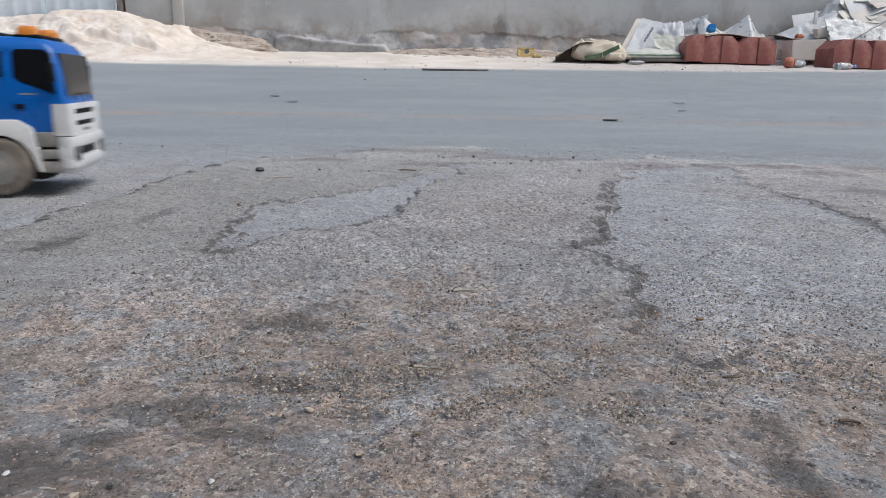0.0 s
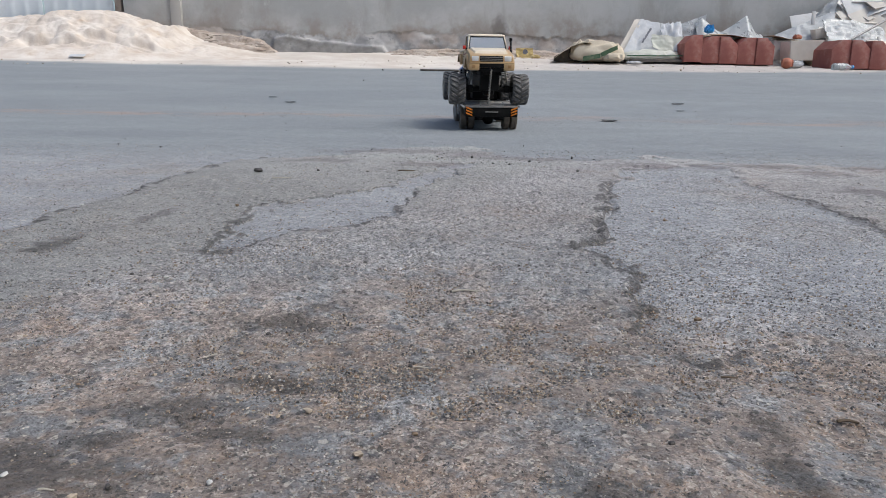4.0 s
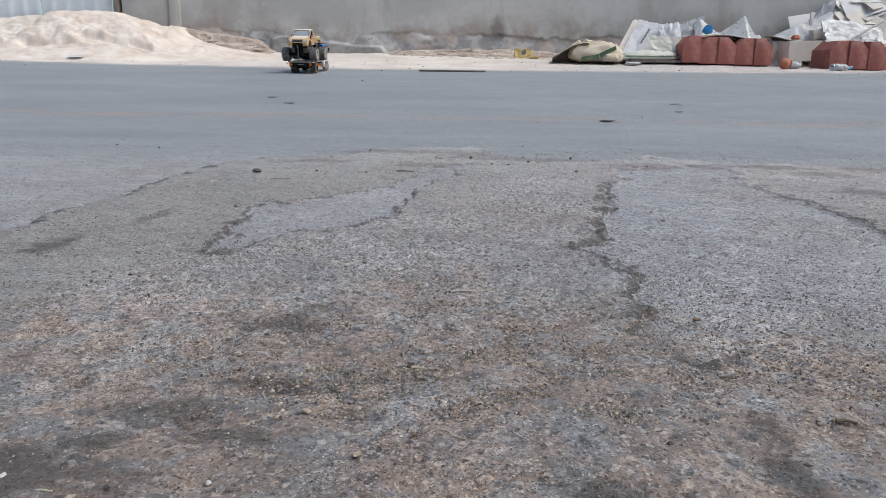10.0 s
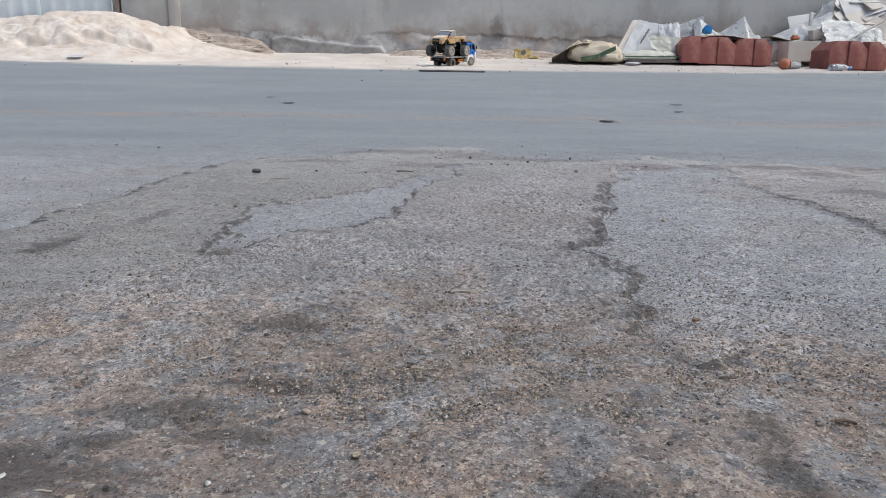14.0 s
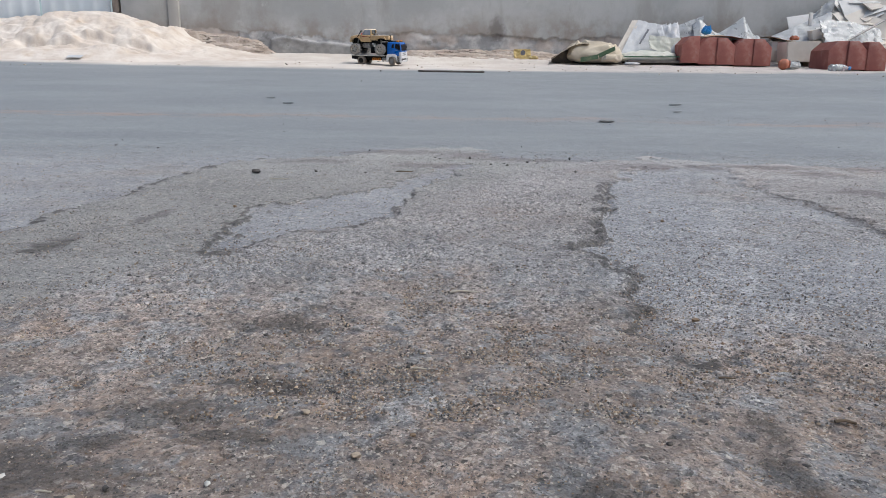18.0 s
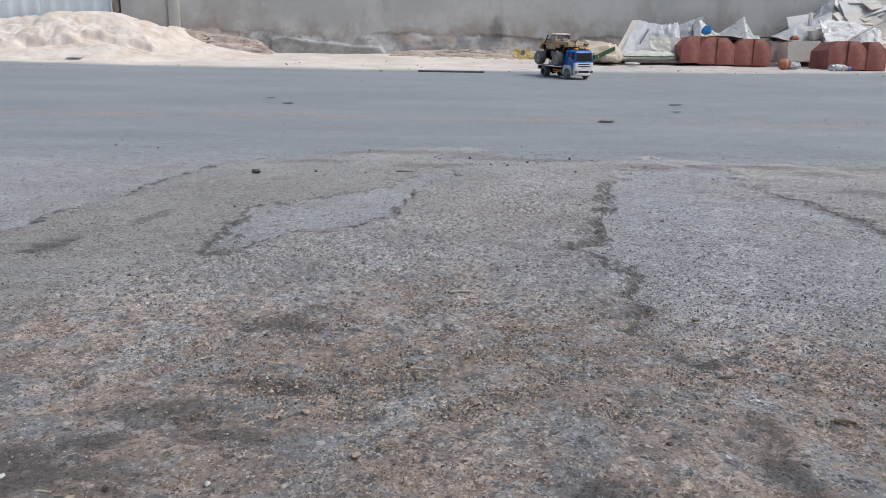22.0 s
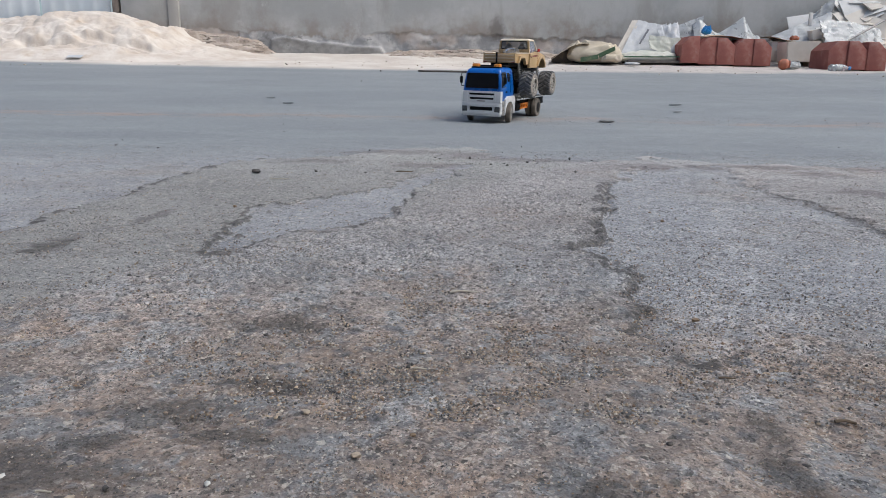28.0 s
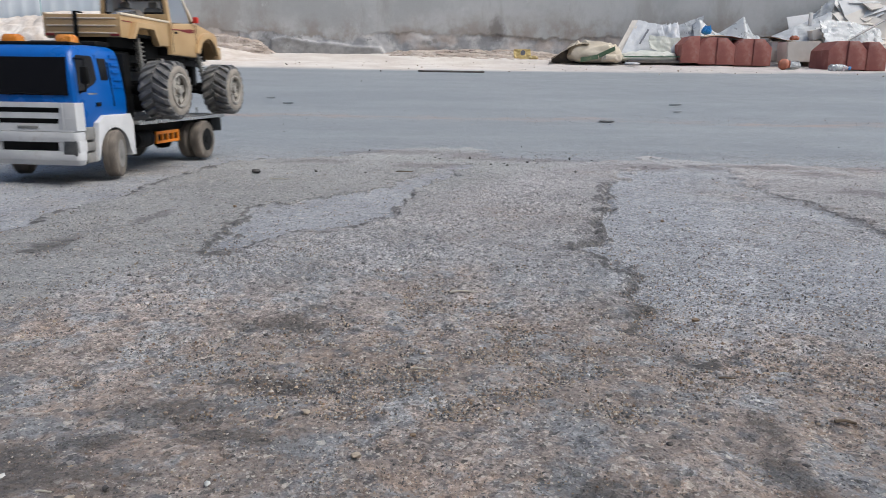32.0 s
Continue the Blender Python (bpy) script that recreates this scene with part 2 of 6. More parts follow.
    tone = n.math("MULTIPLY", n.span(f1, 0, 1, 0.74, 1.28, False), n.span(f2, 0, 1, 0.74, 1.27, False))
    # small hollows, with the shade in them put into the tone
    shaded_pits = n.span(n.math("ADD", n.noise(330, 3, 0.7), n.math("MULTIPLY", n.math("SUBTRACT", n.noise(45, 4, 0.65), 0.5), 0.35)), 0.53, 0.66)
    tone = n.math("MULTIPLY", tone, n.span(n.math("MULTIPLY", shaded_pits, n.span(y, 0.3, 0.6, 0.4, 1.0)), 0, 1, 1.08, 0.55, False))
    tone = n.math("MULTIPLY", tone, n.span(n.noise(210, 5, 0.72), 0.32, 0.68, 0.8, 1.22))
    fade = n.span(y, 0.7, 3.2, 1.0, 0.2)
    patchy = n.math("MULTIPLY", n.span(n.noise(30, 6, 0.68), 0.34, 0.66, 0.84, 1.15), n.span(n.noise(8, 5, 0.62), 0.34, 0.66, 0.86, 1.12))
    patchy = n.math("MULTIPLY_ADD", n.math("SUBTRACT", patchy, 1.0), n.math("MULTIPLY", n.span(y, 0.4, 0.9, 1.0, 0.35), n.span(fine_top, 0, 1, 1.0, 0.5)), 1.0)
    tone = n.math("MULTIPLY_ADD", n.math("SUBTRACT", tone, 1.0), n.math("MULTIPLY", n.math("MULTIPLY", fade, n.span(n.noise(6, 4, 0.6), 0.4, 0.58, 0.45, 1.0)), n.span(fine_top, 0, 1, 1.0, 0.45)), 1.0)
    tone = n.math("MULTIPLY", tone, patchy)
    v = n.tree.nodes.new("ShaderNodeVectorMath")
    v.operation = "SCALE"
    n.link(c, v.inputs[0])
    n.link(tone, v.inputs["Scale"])
    c = v.outputs[0]
    bright = n.math("MAXIMUM", n.span(n.part_of(fine, 1), 0.95, 0.955), n.math("MULTIPLY", n.span(n.part_of(coarse, 1), 0.965, 0.97), 0.8))
    black = n.math("MAXIMUM", n.span(n.part_of(fine, 2), 0.94, 0.948), n.span(n.part_of(coarse, 2), 0.968, 0.975))
    c = n.mix(n.math("MULTIPLY", n.math("MULTIPLY", bright, 0.6), fade), c, (0.66, 0.6, 0.52))
    c = n.mix(n.math("MULTIPLY", n.math("MULTIPLY", black, 0.7), fade), c, (0.08, 0.075, 0.07))
    # dark crumbled fringe on the old side of the broken edges, and a thin line where one layer ends on another
    reach = n.span(n.noise(40, 5, 0.68), 0.36, 0.64, 0.004, 0.034)
    reach = n.math("MULTIPLY", reach, n.span(y, 0.3, 0.6, 0.6, 1.0))
    beside = n.span(n.math("ADD", field("crack"), n.math("MULTIPLY", blur, 0.02)), 0.018, 0.055, 1, 0)
    deep = n.math("DIVIDE", n.math("MULTIPLY", layer, -1.0), n.math("MULTIPLY", reach, n.math("MAXIMUM", beside, 0.05)))
    worn = n.math("MULTIPLY", n.span(deep, 0.45, 1.05, 1, 0), n.span(layer, -0.0005, 0.002, 1, 0))
    worn = n.math("MULTIPLY", worn, n.span(n.noise(170, 4, 0.7), 0.34, 0.56, 0.55, 1.0))
    bare_edge = n.math("MULTIPLY", n.span(field("crack"), 0.012, 0.035, 1, 0), n.span(n.noise(30, 4, 0.6), 0.3, 0.5, 0.45, 0.95))
    seam = n.math("MULTIPLY", n.span(n.math("ABSOLUTE", n.math("ADD", layer, 0.0015)), 0.0005, n.span(y, 0.5, 1.6, 0.003, 0.009), 1, 0), n.math("MAXIMUM", bare_edge, n.span(n.noise(11, 5, 0.65), 0.42, 0.6, 0.0, 0.6)))
    seam = n.math("MULTIPLY", seam, n.math("MULTIPLY", n.span(y, 1.5, 1.9, 1, 0), n.math("MAXIMUM", n.span(field("crack"), 0.03, 0.07, 1, 0), n.span(y, 0.85, 1.2, 0, 0.35))))
    split = n.math("MULTIPLY", n.span(n.math("ADD", field("scratch"), n.math("MULTIPLY", n.math("SUBTRACT", blur, 0.5), 0.05)), 0.001, 0.013, 1, 0), n.span(n.noise(26, 5, 0.65), 0.38, 0.56, 0.25, 1.0))
    worn = n.math("MAXIMUM", n.math("MAXIMUM", worn, seam), n.math("MULTIPLY", split, 0.6))
    c = n.mix(n.math("MULTIPLY", worn, 0.8), c, (0.085, 0.08, 0.078))
    stains = n.math("MAXIMUM", spot(-0.1, 0.432, 0.034, 0.022), n.math("MAXIMUM", spot(-0.078, 0.46, 0.024, 0.012), n.math("MAXIMUM", spot(-0.125, 0.303, 0.04, 0.022), spot(-0.15, 0.278, 0.022, 0.012))))
    for cx, cy, rx, ry in ((0.15, 0.374, 0.014, 0.014), (0.152, 0.292, 0.01, 0.02), (0.143, 0.256, 0.01, 0.02), (-0.185, 0.262, 0.03, 0.014), (-0.1, 0.285, 0.025, 0.012),
                           (-0.17, 0.245, 0.06, 0.02), (-0.09, 0.34, 0.03, 0.01), (0.06, 0.245, 0.025, 0.008), (-0.373, 0.65, 0.022, 0.035), (-0.215, 0.632, 0.03, 0.018)):
        stains = n.math("MAXIMUM", stains, spot(cx, cy, rx, ry))
    rust = n.math("MAXIMUM", spot(0.18, 1.5, 0.2, 0.05), spot(-0.12, 1.62, 0.16, 0.06))
    for cx, cy, rx, ry in ((0.4, 1.38, 0.1, 0.06), (0.69, 1.28, 0.07, 0.06), (0.65, 1.05, 0.05, 0.06), (0.05, 1.56, 0.08, 0.1), (-0.03, 1.36, 0.08, 0.05), (-0.25, 1.4, 0.09, 0.04), (0.62, 1.4, 0.2, 0.04), (0.95, 1.4, 0.2, 0.05)):
        rust = n.math("MAXIMUM", rust, spot(cx, cy, rx, ry))
    tarred = n.math("MAXIMUM", spot(0.95, 1.85, 0.14, 0.28), n.math("MAXIMUM", spot(0.52, 1.68, 0.1, 0.1), spot(-0.9, 2.05, 0.4, 0.2)))
    c = n.mix(n.math("MULTIPLY", tarred, 0.3), c, (0.17, 0.185, 0.2))
    c = n.mix(n.math("MULTIPLY", rust, 0.5), c, (0.13, 0.108, 0.105))
    c = n.mix(n.math("MULTIPLY", stains, 0.7), c, (0.08, 0.072, 0.066))
    # the drift of sand along the middle of the road
    line = n.math("ABSOLUTE", n.math("SUBTRACT", n.math("ADD", yw, n.math("MULTIPLY", x, 0.01)), 2.87))
    drift = n.math("MULTIPLY", n.span(line, 0.01, 0.13, 1, 0), n.math("MULTIPLY", n.span(n.noise(14, 5, 0.7, n.stretch(0.4, 1, 1)), 0.35, 0.65), n.span(n.noise(0.9, 3, 0.55), 0.44, 0.58, 0.4, 1.0)))
    c = n.mix(n.math("MULTIPLY", drift, 0.85), c, (0.34, 0.255, 0.215))
    away = n.math("ADD", x, 0.3)
    edge = n.math("SUBTRACT", yw, n.math("MULTIPLY", n.math("MULTIPLY", away, away), 0.024))
    sandy = n.span(edge, 5.85, 6.22)
    light_sand = n.mix(n.span(n.noise(2.7, 5.4, 0.54), 0.3, 0.7), (0.578, 0.508, 0.443), (0.685, 0.631, 0.567))
    light_sand = n.mix(n.span(n.noise(36, 3.6, 0.63), 0.62, 0.78), light_sand, (0.482, 0.395, 0.31))
    light_sand = n.mix(n.math("MULTIPLY", n.span(n.math("ADD", x, n.math("MULTIPLY", warp, 1.5)), 0.9, 2.4), 0.75), light_sand, n.mix(n.span(n.noise(9, 5, 0.6), 0.35, 0.65), (0.4, 0.37, 0.352), (0.5, 0.46, 0.435)))
    c = n.mix(sandy, c, light_sand)
    height = n.math("ADD", n.math("MULTIPLY", n.noise(150, 5, 0.75), 1.0), n.math("ADD", n.math("MULTIPLY", f1, 0.3), n.math("MULTIPLY", shaded_pits, -0.22)))
    normal = n.bump(height, 0.004, n.math("MULTIPLY", n.span(y, 0.6, 2.0, 1.0, 0.4), n.span(layer, -0.002, 0.004, 1.0, 0.6)))
    normal = n.bump(n.noise(38, 4, 0.6), 0.006, 0.6, normal)
    return n.done(c, n.span(n.noise(30), 0.3, 0.7, 0.75, 0.95), normal)


def wall_material(name, a, b, stain, light, foot=False):
    n = Nodes(name)
    x, y, z = n.xyz()
    c = n.mix(n.span(n.noise(1.6, 7, 0.62), 0.38, 0.62), a, b)
    c = n.mix(n.math("MULTIPLY", n.span(n.noise(1.0, 6, 0.68, n.stretch(2.2, 1, 0.7)), 0.5, 0.68), 0.6), c, stain)
    c = n.mix(n.math("MULTIPLY", n.span(n.noise(5.5, 6, 0.66), 0.6, 0.72), 0.6), c, light)
    if foot:
        # brown damp above the bare foot, then pale lime and dark stone below
        wavy = n.math("ADD", z, n.math("MULTIPLY", n.math("SUBTRACT", n.noise(3.5, 5, 0.65), 0.5), 0.5))
        damp = n.math("MULTIPLY", n.span(wavy, 0.66, 0.98, 1, 0), n.span(n.noise(2.6, 5, 0.65), 0.4, 0.6))
        c = n.mix(n.math("MULTIPLY", damp, 0.75), c, (0.27, 0.225, 0.185))
        at = n.tree.nodes.new("ShaderNodeAttribute")
        at.attribute_name = "bare"
        lime = n.mix(n.span(n.noise(3.78, 5.4, 0.612), 0.42, 0.58), (0.3, 0.297, 0.294), (0.53, 0.512, 0.492))
        lime = n.mix(n.math("MULTIPLY", n.span(n.noise(6.75, 4.5, 0.63), 0.56, 0.64), 0.8), lime, (0.203, 0.199, 0.192))
        lime = n.mix(n.math("MULTIPLY", n.span(n.noise(2.43, 4.5, 0.54), 0.5, 0.62), 0.6), lime, (0.502, 0.417, 0.353))
        c = n.mix(at.outputs["Fac"], c, lime)
        foot_at = n.tree.nodes.new("ShaderNodeAttribute")
        foot_at.attribute_name = "footing"
        c = n.mix(n.math("MULTIPLY", foot_at.outputs["Fac"], 0.85), c, n.mix(n.span(n.noise(7, 6, 0.65), 0.36, 0.64), (0.19, 0.183, 0.172), (0.31, 0.298, 0.28)))
        dx = n.math("DIVIDE", n.math("SUBTRACT", x, STAIN[0]), 0.11)
        dz = n.math("DIVIDE", n.math("SUBTRACT", z, STAIN[1]), 0.13)
        d = n.math("SQRT", n.math("ADD", n.math("MULTIPLY", dx, dx), n.math("MULTIPLY", dz, dz)))
        blot = n.span(n.math("ADD", d, n.math("MULTIPLY", n.math("SUBTRACT", n.noise(8, 5, 0.65), 0.5), 1.6)), 0.4, 1.1, 1, 0)
        c = n.mix(n.math("MULTIPLY", blot, 0.65), c, (0.12, 0.1, 0.085))
    c = n.mix(n.math("MULTIPLY", n.span(n.noise(90, 3, 0.7), 0.55, 0.75), 0.3), c, stain)
    normal = n.bump(n.noise(70, 4, 0.7), 0.0008)
    return n.done(c, 0.9, n.bump(n.noise(6, 5), 0.007, 0.5, normal))


def soil_material():
    """Crumbled earth in thin layers, pale and brown; dark joints carry the shade below ledges in colour."""
    n = Nodes("layered_soil")
    c = n.mix(n.span(n.noise(9, 6, 0.62), 0.34, 0.66), (0.4, 0.325, 0.265), (0.56, 0.485, 0.415))
    c = n.mix(n.math("MULTIPLY", n.span(n.noise(3, 5, 0.6, n.stretch(0.8, 1, 6)), 0.46, 0.62), 0.6), c, (0.3, 0.235, 0.185))
    bed = n.noise(2.2, 4, 0.6, n.stretch(0.7, 0.7, 7))
    shaded_joint = n.math("MULTIPLY", n.span(n.math("ABSOLUTE", n.math("SUBTRACT", bed, 0.5)), 0.004, 0.022, 1, 0), n.span(n.noise(4, 4, 0.6), 0.42, 0.56))
    c = n.mix(n.math("MULTIPLY", shaded_joint, 0.85), c, (0.12, 0.09, 0.07))
    height = n.math("SUBTRACT", n.noise(26, 5, 0.65), n.math("MULTIPLY", shaded_joint, 0.6))
    return n.done(c, 0.95, n.bump(height, 0.015))


STAIN = (0.57, 0.74)
GROUND = ground_material()
PLASTER = wall_material("grey_plaster", (0.378, 0.379, 0.367), (0.472, 0.47, 0.455), (0.305, 0.285, 0.26), (0.54, 0.538, 0.523), True)
BASE_STONE = wall_material("bare_wall_base", (0.2, 0.198, 0.194), (0.33, 0.325, 0.315), (0.15, 0.145, 0.138), (0.5, 0.49, 0.475))
CONCRETE = wall_material("pale_concrete", (0.417, 0.401, 0.373), (0.497, 0.48, 0.451), (0.316, 0.293, 0.271), (0.564, 0.547, 0.519))
SAND = surface("pale_sand", (0.58, 0.495, 0.418), (0.71, 0.645, 0.575), 0.22, 0.95, 0.006, dirt=(0.5, 0.385, 0.285), dirt_amount=0.42, dirt_size=0.18)
SOIL = soil_material()
SHEET_METAL = surface("white_sheet_metal", (0.663, 0.705, 0.727), (0.748, 0.781, 0.792), 0.3, 0.45, 0.0005, dirt=(0.513, 0.491, 0.46), dirt_amount=0.3, dirt_size=0.4)
BLUE = surface("blue_plastic", (0.002, 0.1, 0.4), (0.003, 0.115, 0.46), 0.05, 0.32, 0.00005, dirt=(0.2, 0.21, 0.24), dirt_amount=0.08, dirt_size=0.05)
WHITE = surface("white_plastic", (0.58, 0.58, 0.585), (0.68, 0.68, 0.68), 0.04, 0.42, 0.00005, dirt=DUST, dirt_amount=0.22, dirt_size=0.03)
GREY_PLASTIC = surface("dusty_grey_plastic", (0.19, 0.186, 0.175), (0.27, 0.262, 0.245), 0.02, 0.6, 0.0001, dirt=DUST, dirt_amount=0.4, dirt_size=0.02)
BLACK = surface("black_plastic", (0.005, 0.005, 0.005), (0.01, 0.01, 0.01), 0.03, 0.6, 0.00005, dirt=(0.06, 0.052, 0.044), dirt_amount=0.08, dirt_size=0.03, Specular_IOR_Level=0.15)
GLASS_DARK = surface("dark_window", (0.004, 0.004, 0.006), (0.007, 0.007, 0.009), 0.05, 0.2, 0.00002, dirt=(0.012, 0.012, 0.013), dirt_amount=0.1, dirt_size=0.04, Specular_IOR_Level=0.45)
RUBBER = surface("dusty_rubber", (0.125, 0.108, 0.09), (0.205, 0.175, 0.145), 0.02, 0.9, 0.0004, dirt=(0.29, 0.245, 0.2), dirt_amount=0.4, dirt_size=0.02)
TREAD = surface("grey_rubber_tread", (0.095, 0.097, 0.1), (0.17, 0.167, 0.162), 0.02, 0.85, 0.0003, dirt=(0.33, 0.3, 0.26), dirt_amount=0.5, dirt_size=0.02)
TYRE_DARK = surface("dark_tyre_rubber", (0.085, 0.083, 0.08), (0.14, 0.135, 0.128), 0.015, 0.9, 0.0003, dirt=(0.2, 0.17, 0.14), dirt_amount=0.35, dirt_size=0.015)
SIDEWALL = surface("dusty_sidewall", (0.23, 0.205, 0.175), (0.34, 0.302, 0.256), 0.015, 0.85, 0.0003, dirt=(0.4, 0.35, 0.29), dirt_amount=0.5, dirt_size=0.02)
RIM = surface("dusty_rim", (0.36, 0.335, 0.3), (0.52, 0.49, 0.44), 0.02, 0.45, 0.0001, metal=0.3, dirt=(0.36, 0.29, 0.21), dirt_amount=0.4, dirt_size=0.015)
CHROME = surface("worn_chrome", (0.6, 0.6, 0.58), (0.72, 0.72, 0.7), 0.02, 0.25, 0.0001, metal=0.9, dirt=DUST, dirt_amount=0.2, dirt_size=0.02)
ORANGE = surface("orange_plastic", (0.72, 0.2, 0.008), (0.8, 0.26, 0.012), 0.02, 0.45, 0.00005, dirt=DUST, dirt_amount=0.15, dirt_size=0.02)
AMBER = surface("amber_lens", (0.8, 0.26, 0.03), (0.88, 0.34, 0.06), 0.02, 0.25, 0.00005, Transmission_Weight=0.25)
TAN = surface("tan_paint", (0.47, 0.31, 0.15), (0.54, 0.37, 0.19), 0.06, 0.45, 0.00008, dirt=(0.42, 0.34, 0.25), dirt_amount=0.25, dirt_size=0.05)
TAN_PALE = surface("pale_tan_paint", (0.68, 0.58, 0.44), (0.76, 0.67, 0.53), 0.06, 0.5, 0.00008, dirt=(0.54, 0.464, 0.367), dirt_amount=0.25, dirt_size=0.05)
RED = surface("red_plastic", (0.6, 0.03, 0.02), (0.7, 0.05, 0.03), 0.02, 0.4, 0.00005)
MAROON = surface("dark_red_decal", (0.2, 0.02, 0.018), (0.26, 0.035, 0.03), 0.02, 0.5, 0.00003)
DECK = surface("dusty_metal_deck", (0.2, 0.196, 0.19), (0.32, 0.313, 0.3), 0.03, 0.55, 0.0002, metal=0.3, dirt=DUST, dirt_amount=0.45, dirt_size=0.05)
# clear glass whose grey-blue base colour carries the sky's reflection
SKY_GLASS = Nodes("clear_window").done((0.42, 0.47, 0.54), 0.06, Alpha=0.5)

# ---- ground: one sheet to the horizon, finest where the camera stands ----
def steps(dense0, dense1, d, end, grow):
    out, v, k = list(np.arange(dense0, dense1, d)), dense1, d
    while v < end:
        out.append(v)
        k *= grow
        v += k
    return out + [end]


BREAK = [(0.473, 1.602), (0.354, 1.339), (0.265, 1.115), (0.237, 1.013), (0.223, 0.901), (0.182, 0.812), (0.162, 0.731), (0.163, 0.695), (0.126, 0.668),
         (0.144, 0.645), (0.158, 0.628), (0.157, 0.589), (0.165, 0.566), (0.146, 0.521), (0.144, 0.489), (0.156, 0.478), (0.137, 0.459), (0.129, 0.434),
         (0.137, 0.415), (0.143, 0.403), (0.15, 0.379)]
BREAK_NEAR = [(0.15, 0.379), (0.142, 0.344), (0.146, 0.319), (0.153, 0.296), (0.146, 0.268), (0.134, 0.254), (0.124, 0.241)]
RIGHT_LAYER = BREAK[1:] + [(0.228, 0.429), (0.275, 0.406), (0.313, 0.385), (0.47, 0.65), (0.5, 0.769), (0.511, 0.891), (0.514, 0.986), (0.49, 1.06), (0.53, 1.25), (0.576, 1.434)]
LEFT_LAYER = [(-0.221, 0.639), (-0.224, 0.725), (-0.243, 0.767), (-0.229, 0.817), (-0.232, 0.863), (-0.196, 0.937), (-0.142, 1.004), (-0.083, 1.067), (-0.043, 1.24),
              (0.017, 1.393), (0.06, 1.398), (-0.021, 1.124), (-0.037, 1.008), (-0.072, 0.948), (-0.059, 0.912), (-0.068, 0.808), (-0.101, 0.749), (-0.157, 0.715), (-0.188, 0.675)]
ROAD_EDGE = [(-0.475, 0.675), (-0.467, 0.717), (-0.455, 0.781), (-0.462, 0.856), (-0.444, 0.975), (-0.445, 1.201), (-0.418, 1.336), (-0.37, 1.447), (-0.271, 1.484), (-0.175, 1.598),
             (-0.091, 1.727), (0.078, 1.754), (0.117, 1.515), (0.256, 1.466), (0.41, 1.509), (0.473, 1.602), (0.589, 1.467), (0.75, 1.456), (0.9, 1.415)]
SIDE_CRACK = [(-0.387, 0.622), (-0.362, 0.642), (-0.371, 0.704), (-0.346, 0.753), (-0.33, 0.798), (-0.337, 0.843)]
INNER_CRACK = [(0.48, 1.035), (0.514, 0.986), (0.511, 0.891), (0.5, 0.769)]


def reach_to(points, px, py, closed=False):
    """Distance from each place to a broken line."""
    best = np.full(px.shape, 1e9)
    pts = points + points[:1] if closed else points
    for (ax, ay), (bx, by) in zip(pts, pts[1:]):
        dx, dy = bx - ax, by - ay
        t = np.clip(((px - ax) * dx + (py - ay) * dy) / (dx * dx + dy * dy), 0, 1)
        best = np.minimum(best, np.hypot(px - ax - t * dx, py - ay - t * dy))
    return best


def inside(points, px, py):
    """Positive inside a closed line, negative outside, in metres."""
    odd = np.zeros(px.shape, bool)
    for (ax, ay), (bx, by) in zip(points, points[1:] + points[:1]):
        if ay != by:
            odd ^= ((ay > py) != (by > py)) & (px < (bx - ax) * (py - ay) / (by - ay) + ax)
    return reach_to(points, px, py, True) * np.where(odd, 1, -1)


ys, v = [-90, -40, -18, -9, -5, -3, -2, -1.2, -0.7, -0.4, -0.2, -0.1, 0.0, 0.08, 0.14, 0.18, 0.2], 0.21
while v < 2.2:
    ys.append(v)
    v *= 1.0027 if v < 1.0 else 1.0046
while v < 90:
    ys.append(v)
    v *= 1.012 if v < 9 else 1.06
ys = np.array(ys + [90.0])
half, v, k = list(np.arange(0.0, 0.2, 0.0016)), 0.2, 0.0016
while v < 90:
    half.append(v)
    k *= 1.012 if v < 2.2 else 1.06
    v += k
xs = np.array([-v for v in half[:0:-1]] + half)
gx, gy = np.meshgrid(xs, ys)
field_layer = np.maximum(np.maximum(inside(RIGHT_LAYER, gx, gy), inside(LEFT_LAYER, gx, gy)),
                         inside([(-60, -20), (-0.6, -0.3)] + ROAD_EDGE + [(60, 1.2), (60, 90), (-60, 90)], gx, gy))
cracks = [BREAK[2:], BREAK_NEAR, LEFT_LAYER[:5], LEFT_LAYER[12:] + LEFT_LAYER[:1], SIDE_CRACK, INNER_CRACK, ROAD_EDGE[:9]]
# broken edges run in teeth a few centimetres wide, finer ones on those
teeth = np.clip(gy, 0.45, 1.6) / 0.7
field_layer = field_layer + teeth * (0.05 * (fbm(gx * 34, gy * 24, 71, 3) - 0.44) + 0.022 * (fbm(gx * 120, gy * 90, 72, 2) - 0.37))
field_scratch = np.minimum(reach_to(SIDE_CRACK, gx, gy), reach_to(INNER_CRACK, gx, gy))
slant = -0.87 * (gx + 0.145) + 0.49 * (gy - 0.63) + 0.16 * (fbm(gx * 6, gy * 5, 73) - 0.47)
smooth_left = np.clip(slant / 0.11, 0, 1) * np.clip((0.55 - gx) / 0.1, 0, 1)
smooth_left = smooth_left * smooth_left * (3 - 2 * smooth_left) * np.clip((gy - 0.3) / 0.1, 0, 1)
field_crack = np.minimum.reduce([reach_to(c, gx, gy) + off for c, off in zip(cracks, (0.0, 0.006, 0.011, 0.016, 0.01, 0.026, 0.02))])
zs = slope_z(gx, gy)
near = np.clip((2.4 - gy) / 1.2, 0, 1) * (gy > 0)
